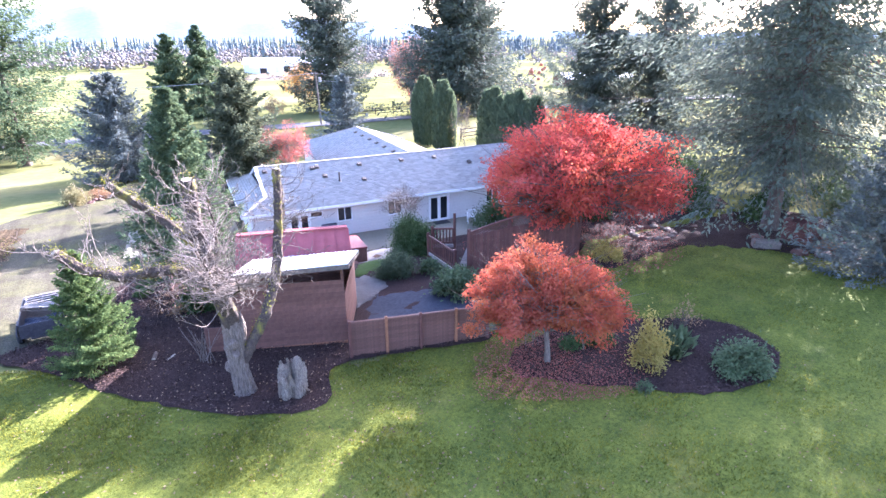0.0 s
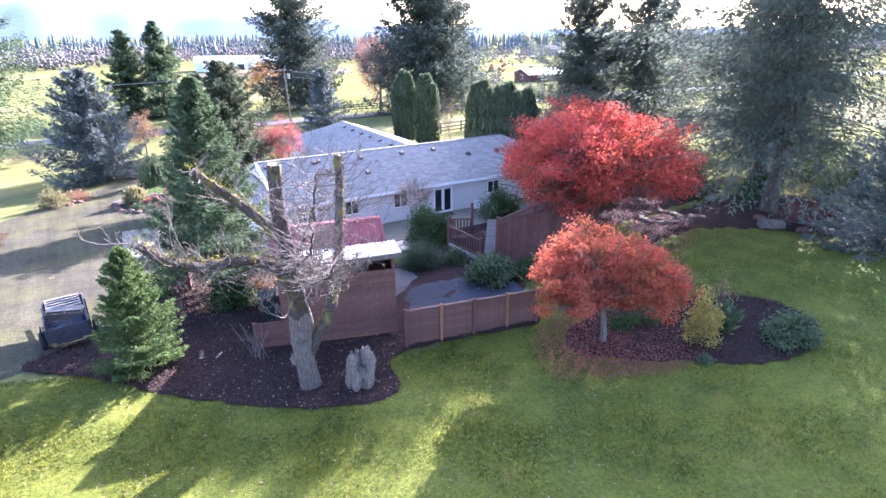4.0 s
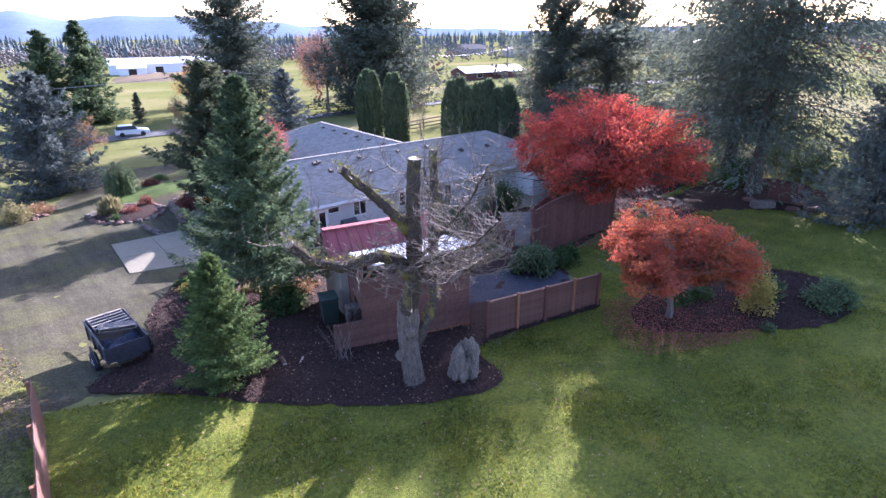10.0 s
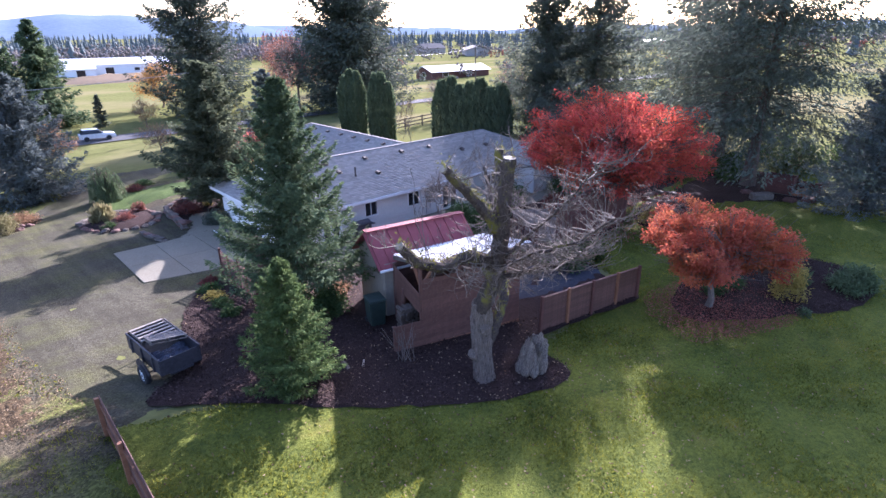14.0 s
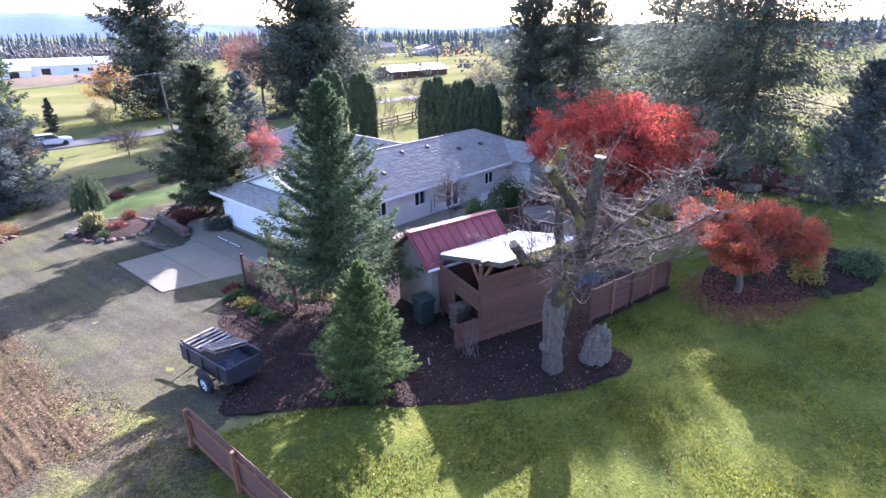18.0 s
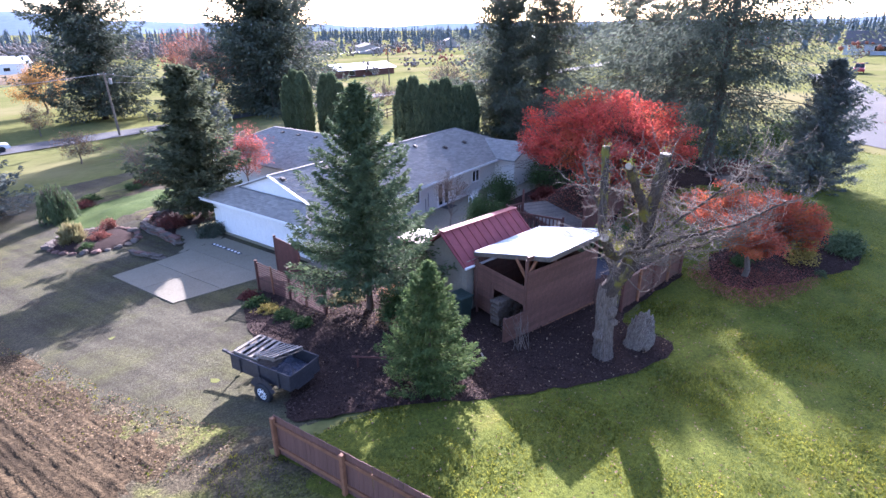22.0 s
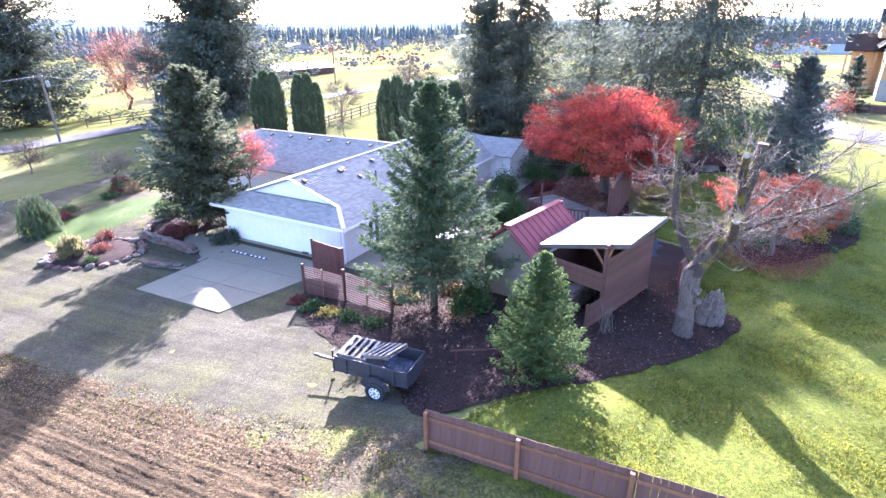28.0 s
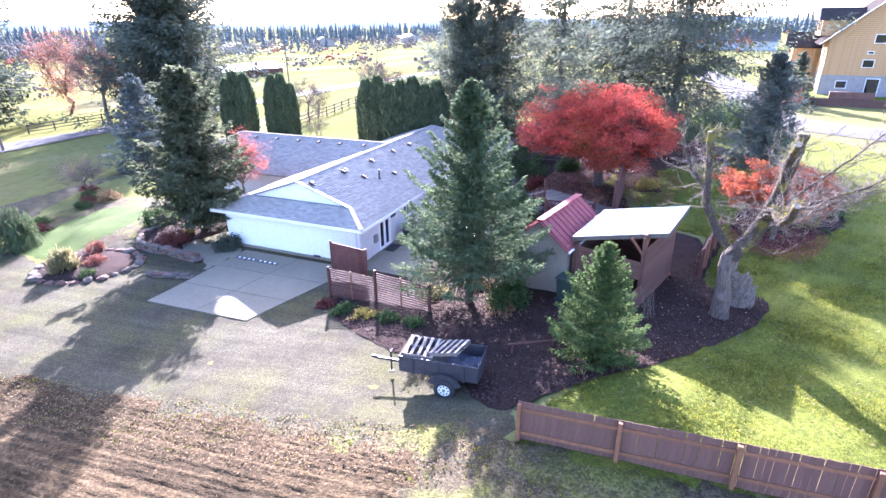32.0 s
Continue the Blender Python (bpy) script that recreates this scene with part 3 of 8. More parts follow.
SURR = smooth_outline([(1.2, 15.6), (2.4, 20.4), (3.4, 24.0), (7.4, 26.6), (11.4, 27.6), (13.6, 25.6), (11, 20.5), (8.6, 13.6), (5.6, 12.6), (2.6, 13.4)], 0.5, 0.05, 19)
sheet("apron_verge", SURR, 0.016, "gravel", "grey gravel round the concrete apron", "gravel", 0.5, 0, 0.004)
BED = smooth_outline([(-4.9, 8.0), (-3.7, 5.3), (-3.1, 3.6), (-2.2, 1.6), (-0.7, -0.9), (0.4, -1.9), (1.3, -2.15), (1.9, -1.5), (2.3, -0.7), (3.2, -0.7), (5, -1.75), (7.2, -3.1), (7.6, -2.7), (5.6, -1.3), (3.8, 0.2), (2.6, 2.3), (1.4, 4.2), (4.2, 9.2), (5.2, 12.2), (3.6, 14.6), (1.6, 14.2), (-0.9, 11.9), (-1.9, 10.0), (-3.3, 9.0)], 0.35, 0.05, 5)
sheet("mulch_bed", BED, 0.06, "mulch", "dark brown bark mulch bed strewn with pale fallen leaves", "mulch", 0.3, 0.04, 0.01, 1, 0.012)
BED2 = smooth_outline([(6.2, -4.9), (7.6, -4.2), (9.6, -4.7), (11.4, -5.8), (13.3, -8.0), (13.3, -9.6), (12.1, -10.7), (10.5, -10.6), (8.8, -9.6), (7.5, -7.6), (6.6, -6.2)], 0.35, 0.06, 6)
sheet("mulch_bed", BED2, 0.06, "mulch", "island bed of dark bark mulch covered with red leaves", "mulch", 0.3, 0.05, 0.01, 1, 0.012)
YARD = smooth_outline([(3.6, 0.6), (5.4, -0.8), (7.5, -2.2), (9.5, -1.2), (11.2, 0.8), (12, 3), (11.5, 6.5), (8.5, 6.5), (7.6, 4.2), (5.4, 2.4)], 0.4, 0.05, 7)
sheet("yard_bed", YARD, 0.03, "mulch", "dark mulched yard between the fence and the house", "mulch", 0.35, 0.03, 0.01)
EAST = smooth_outline([(16, -1.6), (20, -1.4), (24, -2.6), (29, -4.4), (30, -7.5), (27.5, -10.2), (24.2, -10.6), (22.6, -8.6), (21, -5.2), (18.2, -3.8), (15.6, -3.2)], 0.5, 0.08, 8)
sheet("mulch_bed", EAST, 0.04, "mulch", "bare brown needle-covered ground under the big fir", "mulch", 0.45, 0.02, 0.012)
INNER = smooth_outline([(11, 0.6), (16, -0.9), (19, 0.3), (22.5, 3.8), (21, 7.4), (14.5, 9.0), (9.5, 11), (6.2, 13.2), (5.0, 12.2), (4.2, 9.3), (6.4, 5.6), (8.5, 6.5), (11.5, 6.5), (12, 3)], 0.5, 0.05, 16)
sheet("yard_bed", INNER, 0.03, "mulch", "dark bare ground between shed, deck and house", "mulch", 0.5, 0.02, 0.01)
CORNER = smooth_outline([(18, 0.2), (24, -2.2), (30, -3.2), (33, 2), (31, 8), (24, 9.5), (21, 7.2), (22.5, 3.8)], 0.5, 0.08, 27)
sheet("yard_bed", CORNER, 0.032, "mulch", "dark shaded ground at the corner of the house", "mulch", 0.6, 0.02, 0.012)
CLOTH = smooth_outline([(5.2, 1.2), (6.8, -0.6), (8.6, -1.5), (10.0, -0.4), (9.3, 1.5), (7.0, 3.0)], 0.4, 0.03, 9)
sheet("paved_yard", CLOTH, 0.075, "pond_liner", "dark blue-grey asphalt pad inside the fence", "pavement", 0.4)
PEB = smooth_outline([(5.6, 2.6), (7.2, 2.9), (8.4, 3.7), (8.5, 4.9), (7.6, 5.5), (6.2, 4.6)], 0.3, 0.06, 10)
sheet("pebble_path", PEB, 0.085, "pebble", "grey-brown river pebble path beside the shelter", "path", 0.25, 0.02, 0.012)
TURF = smooth_outline([(7.9, 5.6), (8.7, 5.2), (9.6, 5.3), (10.6, 6.3), (10.2, 7.1), (9.2, 6.9)], 0.3, 0.06, 28)
sheet("turf_patch", TURF, 0.09, "dark_grass", "small bright green grass patch beside the shed", "lawn", 0.3)
PATIO = smooth_outline([(9.4, 7.4), (10.4, 7.2), (11.4, 6.5), (13.6, 7.9), (13.0, 9.0), (11.8, 9.5), (10.2, 9.0)], 0.3, 0.02, 29)
sheet("patio", PATIO, 0.07, "asphalt", "blue-grey paved patio between the shed and the house", "pavement", 0.4)
NLAWN = smooth_outline([(8.6, 32.0), (9.8, 30.4), (12.0, 29.6), (15, 29.6), (18.2, 31.8), (18.4, 34.0), (15.6, 35.4), (11.4, 35.6)], 0.4, 0.04, 11)
NBED = smooth_outline([(8.4, 31.2), (9.6, 29.3), (12.4, 27.6), (16, 28.2), (19.8, 31), (20.4, 35), (17, 38.2), (13, 37.4), (10, 34)], 0.4, 0.06, 17)
sheet("mulch_bed", NBED, 0.028, "verge", "brown bare earth round the small front lawn", "earth", 0.5)
sheet("lawn", NLAWN, 0.05, "dark_grass", "small kidney-shaped front lawn", "lawn", 0.5)
ROAD_MID = [(-40, 96), (10, 82), (32, 72.5), (52, 63), (80, 46), (120, 20), (170, -10)]


def ribbon(name, mid, width, lift, material, label, category, edge=0.0):
    """A road that follows the land."""
    p = np.array(mid, float)
    out = []
    for i in range(len(p) - 1):
        a, b, c, d = p[max(i - 1, 0)], p[i], p[i + 1], p[min(i + 2, len(p) - 1)]
        m = int(np.linalg.norm(c - b) / 2) + 1
        for j in range(m):
            t = j / m
            out.append(0.5 * (2 * b + (c - a) * t + (2 * a - 5 * b + 4 * c - d) * t * t + (3 * b - a - 3 * c + d) * t ** 3))
    q = np.array(out)
    tan = np.gradient(q, axis=0)
    nrm = np.stack([-tan[:, 1], tan[:, 0]], 1) / np.linalg.norm(tan, axis=1, keepdims=True)
    cols = [q + nrm * (width * (k / 4 - 0.5) + edge) for k in range(5)]
    v = np.stack(cols, 1).reshape(-1, 2)
    z = land(v[:, 0], v[:, 1]) + lift
    i = np.arange(len(q) - 1)[:, None] * 5 + np.arange(4)[None]
    f = np.stack([i, i + 1, i + 6, i + 5], -1).reshape(-1, 4)
    ob = new(name, raw_mesh(name, np.c_[v, z], f, material, True))
    return tagged(ob, label, category, "", "structure")


ribbon("road", ROAD_MID, 6.5, 0.12, "asphalt", "grey asphalt country road beyond the front lawns", "road")
ribbon("lane", [(24, -33), (34, -24.5), (40, -22), (48, -24), (64, -30), (110, -40)], 6.0, 0.05, "asphalt", "asphalt lane past the neighbouring house", "road")

# concrete apron in front of the garage, in panels
apron = thing("concrete_apron", Matrix(), "pale concrete driveway apron in jointed panels beside the garage", "pavement", "", "structure")
A0, A1, A2, A3 = Vector((1.7, 17.94)), Vector((3.57, 23.18)), Vector((9.3, 20.9)), Vector((7.0, 14.4))


def quad_at(s, t):
    return A0 * (1 - s) * (1 - t) + A1 * (1 - s) * t + A2 * s * t + A3 * s * (1 - t)


for i in range(3):
    for j in range(2):
        s0, s1, t0, t1 = i / 3 + 0.002, (i + 1) / 3 - 0.002, j / 2 + 0.002, (j + 1) / 2 - 0.002
        bm = bmesh.new()
        pts = [quad_at(s, t) for s, t in ((s0, t0), (s1, t0), (s1, t1), (s0, t1))]
        slab3(bm, [(p.x, p.y, gz(p.x, p.y) + 0.06) for p in pts], 0.25)
        part("panel", bm, "concrete", apron)
WALKW = smooth_outline([(5.6, 22.5), (7.2, 22.3), (8.6, 23.4), (9.4, 24.9), (11.2, 25.6), (11.6, 24.7), (10.4, 23.6), (9.9, 22.2), (9.3, 20.95), (7.2, 21.75)], 0.3, 0.01, 12)
sheet("walkway", WALKW, 0.055, "concrete", "curved pale concrete walkway to the front of the house", "path", 0.4)
PATIO = HOUSE
bm = bmesh.new()
box(bm, 21, 3.2, 0.2, Matrix.Translation((10.6, -1.05, -1.58)), 0.01)
pat = new("patio", mesh_of("patio", bm, "concrete"))
pat.matrix_world = HOUSE
tagged(pat, "grey concrete patio along the rear wall of the house", "patio", "", "structure")
# drain strips with white stones
for s in (0.66, 0.86):
    th = thing("drain_strip", Matrix.Translation((*quad_at(0.84, 1.52 - s), 0)) @ pose(0, 0, gz(7, 18) + 0.064, 0, 0, 70), "dark drain strip with round pale stepping discs set in the apron", "drain", "drain strips")
    part("channel", bbox(1.25, 0.2, 0.02, Matrix.Translation((0, 0, 0.006)), 0.004), "black_steel", th)
    for k in range(4):
        part("disc", cyl(bmesh.new(), 0.07, 0.065, 0.02, Matrix.Translation((-0.45 + 0.3 * k, 0, 0.016)), 12), "white", th)

# ---------------------------------------------------------------- house
EAVE, PITCH, RIDGE_Y, BASE = 0.6, 0.34, 4.7, -1.6
RIDGE_Z = EAVE + PITCH * RIDGE_Y
LEN = 22.6
house = thing("house", HOUSE, "single-storey pale house with grey shingle roofs and white trim", "house")


def wall_with_holes(a, b, z0, z1, holes, thick=0.2):
    """A wall from a to b in plan; holes are (s0, s1, z0, z1) along it."""
    bm = bmesh.new()
    a, b = Vector((*a, 0)), Vector((*b, 0))
    d = (b - a).normalized()
    length = (b - a).length
    cuts = sorted({0.0, length, *[h[0] for h in holes], *[h[1] for h in holes]})
    ang = math.atan2(d.y, d.x)
    for s0, s1 in zip(cuts, cuts[1:]):
        spans = sorted((h[2], h[3]) for h in holes if h[0] <= s0 + 1e-6 and h[1] >= s1 - 1e-6)
        z = z0
        for lo, hi in spans + [(z1, z1)]:
            if lo - z > 1e-4:
                c = a + d * (s0 + s1) / 2
                box(bm, s1 - s0, thick, lo - z, Matrix.Translation((c.x, c.y, (z + lo) / 2)) @ pose(0, 0, 0, 0, 0, math.degrees(ang)))
            z = hi
    return bm


S_WIN = [(2.5, 3.65, -1.52, 0.15, "door"), (3.75, 4.4, -0.1, 0.17, "win"), (5.35, 6.15, -0.55, 0.22, "win"), (8.5, 9.35, -0.6, 0.2, "win"), (11.25, 12.6, -1.52, 0.2, "door"), (15.4, 16.3, -0.65, 0.1, "win")]
WX, WY, EX, NY = 0.45, 0.55, LEN - 0.6, 8.85
part("wall", wall_with_holes((WX, WY), (EX, WY), BASE, 0.72, [(h[0] - WX, h[1] - WX, h[2], h[3]) for h in S_WIN]), "siding", house, "pale grey-beige painted wall")
part("wall", wall_with_holes((WX + 0.1, NY), (WX + 0.1, WY + 0.1), BASE, 0.72, []), "white", house, "white painted garage end wall")
part("wall", wall_with_holes((WX + 0.2, NY), (EX, NY), BASE, 0.72, []), "siding", house)
part("wall", wall_with_holes((EX - 0.1, WY + 0.1), (EX - 0.1, NY - 0.1), BASE, 0.72, []), "siding", house)
part("corner_trim", bbox(0.1, 0.1, 2.3, Matrix.Translation((WX - 0.01, WY - 0.11, -0.43)), 0.01), "white", house)
part("foundation", bbox(0.06, 8.2, 0.22, Matrix.Translation((WX - 0.045, 4.7, -1.5)), 0.01), "concrete", house)
part("vent_grille", bbox(0.03, 0.42, 0.12, Matrix.Translation((WX - 0.09, 3.0, -1.36)), 0.005), "black_steel", house)
# clapboards on the long wall
for h in np.arange(BASE + 0.1, 0.6, 0.2):
    spans = [(WX, EX)]
    for w in S_WIN:
        if w[2] - 0.08 < h < w[3] + 0.08:
            spans = [q for s in spans for q in ((s[0], min(s[1], w[0] - 0.06)), (max(s[0], w[1] + 0.06), s[1])) if q[1] - q[0] > 0.05]
    for s0, s1 in spans:
        part("clapboard", bbox(s1 - s0, 0.014, 0.02, Matrix.Translation(((s0 + s1) / 2, WY - 0.106, h))), "siding", house)
BATTEN = mesh_of("batten", bbox(0.012, 0.03, 1.95), "white")
for h in np.arange(0.9, 8.4, 0.4):
    piece("batten", BATTEN, house, Matrix.Translation((WX - 0.006, h, -0.42)))


def window(parent, x0, x1, z0, z1, y, bars=1, mat_frame="white"):
    w = thing("window", Matrix(), "", "")
    w.parent = parent
    for k in ("label", "category"):
        if k in w:
            del w[k]
    f = 0.05
    bm = bmesh.new()
    cx, cz = (x0 + x1) / 2, (z0 + z1) / 2
    box(bm, x1 - x0 + 2 * f, 0.08, f, Matrix.Translation((cx, y, z1 + f / 2)), 0.006)
    box(bm, x1 - x0 + 2 * f, 0.1, f, Matrix.Translation((cx, y - 0.01, z0 - f / 2)), 0.006)
    for x in (x0 - f / 2, x1 + f / 2):
        box(bm, f, 0.08, z1 - z0, Matrix.Translation((x, y, cz)), 0.006)
    for k in range(bars):
        box(bm, 0.045, 0.06, z1 - z0, Matrix.Translation((x0 + (x1 - x0) * (k + 1) / (bars + 1), y + 0.02, cz)), 0.004)
    part("window_frame", bm, mat_frame, w)
    for k in range(bars + 1):
        a, b = x0 + (x1 - x0) * k / (bars + 1), x0 + (x1 - x0) * (k + 1) / (bars + 1)
        part("pane", bbox(b - a - 0.04, 0.012, z1 - z0 - 0.01, Matrix.Translation(((a + b) / 2, y + 0.045 + 0.012 * (k % 2), cz))), "glass", w)
    return w


for x0, x1, z0, z1, kind in S_WIN:
    w_ = window(house, x0, x1, z0, z1, WY - 0.1, 1 if x1 - x0 > 0.7 else 0)
    if kind == "door":
        for xs in (x0 + 0.05, (x0 + x1) / 2 - 0.05, (x0 + x1) / 2 + 0.05, x1 - 0.05):
            part("door_stile", bbox(0.1, 0.05, z1 - z0, Matrix.Translation((xs, WY - 0.09, (z0 + z1) / 2)), 0.005), "white", w_)
        for za in (z0 + 0.1, z1 - 0.06):
            part("door_rail", bbox(x1 - x0 - 0.2, 0.046, 0.14, Matrix.Translation(((x0 + x1) / 2, WY - 0.088, za)), 0.005), "white", w_)
part("floor_slab", bbox(EX - WX - 0.3, NY - WY - 0.3, 0.1, Matrix.Translation(((WX + EX) / 2, (WY + NY) / 2, -1.5))), "concrete", house)

# wing to the north
WGX, WGY, WHW = 11.7, 17.2, 4.7
part("wall", wall_with_holes((WGX - 4.2, NY + 0.1), (WGX - 4.2, WGY + 2.6), BASE, 0.72, []), "siding", house)
part("wall", wall_with_holes((WGX + 4.2, NY + 0.1), (WGX + 4.2, WGY + 2.6), BASE, 0.72, []), "siding", house)
part("wall", wall_with_holes((WGX - 4.2, WGY + 2.6), (WGX + 4.2, WGY + 2.6), BASE, 0.72, []), "siding", house)

# roofs: decks, then courses of shingles
SKX = 1.5
SKZ = EAVE + PITCH * SKX
GH = (RIDGE_Z - SKZ) / PITCH
planes = []
deck = bmesh.new()


def roof_plane(pts):
    slab3(deck, pts, 0.12)
    planes.append(pts)

N_EAVE = 2 * RIDGE_Y
roof_plane([(0, 0, EAVE), (LEN, 0, EAVE), (LEN - 3.2, RIDGE_Y, RIDGE_Z), (SKX, RIDGE_Y, RIDGE_Z), (SKX, SKX, SKZ)])
roof_plane([(LEN, N_EAVE, EAVE), (0, N_EAVE, EAVE), (SKX, N_EAVE - SKX, SKZ), (SKX, RIDGE_Y, RIDGE_Z), (LEN - 3.2, RIDGE_Y, RIDGE_Z)])
roof_plane([(0, N_EAVE, EAVE), (0, 0, EAVE), (SKX, SKX, SKZ), (SKX, N_EAVE - SKX, SKZ)])
roof_plane([(LEN, 0, EAVE), (LEN, N_EAVE, EAVE), (LEN - 3.2, RIDGE_Y, RIDGE_Z)])
# short wing across the east end
roof_plane([(18.0, 4.0, 0.64), (18.0, -1.5, 0.64), (20.5, -1.5, 1.52), (20.5, 4.0, 1.52)])
roof_plane([(23.0, -1.5, 0.64), (23.0, 4.0, 0.64), (20.5, 4.0, 1.52), (20.5, -1.5, 1.52)])
part("wall", wall_with_holes((18.5, -1.1), (22.5, -1.1), BASE, 0.66, []), "siding", house)
part("wall", wall_with_holes((18.6, -1.0), (18.6, WY - 0.1), BASE, 0.66, []), "siding", house)
part("wall", wall_with_holes((22.4, -1.0), (22.4, WY - 0.1), BASE, 0.66, []), "siding", house)
bm = bmesh.new()
for yy in (-1.2, -1.0):
    bm.faces.new([bm.verts.new((xx, yy, zz)) for xx, zz in ((18.4, 0.66), (22.6, 0.66), (20.5, 1.4))])
part("gable", bm, "siding", house)
WN = WGY + 3.4
WZ = RIDGE_Z + 0.04
roof_plane([(WGX - WHW, WN, EAVE), (WGX - WHW, N_EAVE - 0.2, EAVE + 0.0), (WGX, RIDGE_Y, WZ), (WGX, WGY, WZ)])
roof_plane([(WGX + WHW, N_EAVE - 0.2, EAVE), (WGX + WHW, WN, EAVE), (WGX, WGY, WZ), (WGX, RIDGE_Y, WZ)])
roof_plane([(WGX + WHW, WN, EAVE), (WGX - WHW, WN, EAVE), (WGX, WGY, WZ)])
part("roof_deck", deck, "shingle", house, "grey shingle roof")
bm = bmesh.new()
for sx, t in ((SKX - 0.0, 0.1),):
    a = bm.verts.new((sx + 0.12, RIDGE_Y - GH + 0.1, SKZ - 0.02)), bm.verts.new((sx + 0.12, RIDGE_Y + GH - 0.1, SKZ - 0.02)), bm.verts.new((sx + 0.12, RIDGE_Y, RIDGE_Z - 0.06))
    b = [bm.verts.new((v.co.x + t, v.co.y, v.co.z)) for v in a]
    bm.faces.new(a), bm.faces.new(b[::-1])
    for i in range(3):
        bm.faces.new((a[i], b[i], b[(i + 1) % 3], a[(i + 1) % 3]))
part("gable", bm, "white", house, "white gable triangle")
for sg in (-1, 1):
    part("barge_board", bar(bmesh.new(), (SKX - 0.03, RIDGE_Y + sg * GH, SKZ), (SKX - 0.03, RIDGE_Y, RIDGE_Z), 0.05, 0.16, (1, 0, 0)), "white", house)
part("gutter", bbox(LEN, 0.06, 0.16, Matrix.Translation((LEN / 2, -0.035, EAVE - 0.09)), 0.01), "white", house, "white gutter and fascia")
part("gutter", bbox(0.06, N_EAVE, 0.16, Matrix.Translation((-0.035, N_EAVE / 2, EAVE - 0.09)), 0.01), "white", house, "white gutter and fascia")
part("soffit", bbox(LEN - 0.1, 0.6, 0.03, Matrix.Translation((LEN / 2, 0.3, EAVE - 0.16))), "white", house)
part("soffit", bbox(0.5, N_EAVE - 1.2, 0.03, Matrix.Translation((0.3, N_EAVE / 2, EAVE - 0.16))), "white", house)


def courses(pts, step=0.155):
    """Rows of shingles up one slope: thin tabs, each row lapping the one below."""
    p = [Vector(q) for q in pts]
    n = (p[1] - p[0]).cross(p[2] - p[0]).normalized()
    if n.z < 0:
        n = -n
    ux = (p[1] - p[0]).normalized()
    uy = n.cross(ux)
    if uy.z < 0:
        uy = -uy
    loc = [((q - p[0]).dot(ux), (q - p[0]).dot(uy)) for q in p]
    top = max(v for _, v in loc)
    rng = np.random.default_rng(len(planes) + int(abs(p[0].x * 7 + p[0].y * 3)))
    V, F = [], []
    v0 = 0.0
    k = len(loc)
    while v0 < top - 0.02:
        vm = v0 + step * 0.5
        xs = []
        for i in range(k):
            (x1, y1), (x2, y2) = loc[i], loc[(i + 1) % k]
            if (y1 > vm) != (y2 > vm):
                xs.append(x1 + (vm - y1) * (x2 - x1) / (y2 - y1))
        if len(xs) >= 2:
            x, xe = min(xs), max(xs)
            while x < xe - 0.03:
                w = min(float(rng.uniform(0.22, 0.36)), xe - x)
                lift = float(rng.uniform(0.018, 0.03))
                q = []
                for a, b, h in ((x, v0 - 0.03, lift), (x + w - 0.008, v0 - 0.03, lift), (x + w - 0.008, v0 + step, 0.004), (x, v0 + step, 0.004)):
                    q.append(p[0] + ux * a + uy * b + n * h)
                b0 = p[0] + ux * x + uy * (v0 - 0.03)
                b1 = p[0] + ux * (x + w - 0.008) + uy * (v0 - 0.03)
                i0 = len(V)
                V += [*q, b0, b1]
                F += [(i0, i0 + 1, i0 + 2, i0 + 3), (i0 + 4, i0 + 5, i0 + 1, i0)]
                x += w
        v0 += step
    return np.array([tuple(v) for v in V]), np.array(F)


def island_shingle():
    m, nt, b = base_mat("shingle_tabs")
    geo = nt.nodes.new("ShaderNodeNewGeometry")
    v = coords(nt)
    c = ramp(nt, geo.outputs["Random Per Island"], ((0, (0.2, 0.18, 0.152)), (0.5, (0.275, 0.25, 0.214)), (1, (0.37, 0.338, 0.29))))
    n2 = noise_tex(nt, v, 40, 3)
    c = mixc(nt, 0.35, c, ramp(nt, n2, ((0.3, (0.12, 0.12, 0.12)), (0.7, (0.38, 0.37, 0.36)))))
    n1 = noise_tex(nt, v, 0.5, 4)
    c = mixc(nt, ramp(nt, n1, ((0.5, (0, 0, 0)), (0.75, (0.4, 0.4, 0.4)))), c, (0.2, 0.195, 0.185))
    nt.links.new(c, b.inputs["Base Color"])
    b.inputs["Roughness"].default_value = 0.7
    b.inputs["Specular IOR Level"].default_value = 0.4
    bump(nt, b, n2, 0.4, 0.01)
    return m


M["tabs"] = island_shingle()
for i, pl in enumerate(planes):
    v, f = courses(pl)
    ob = new("shingles", raw_mesh("shingles", v, f, "tabs"))
    ob.parent = house
    tagged(ob, "", "", "", "stuff")
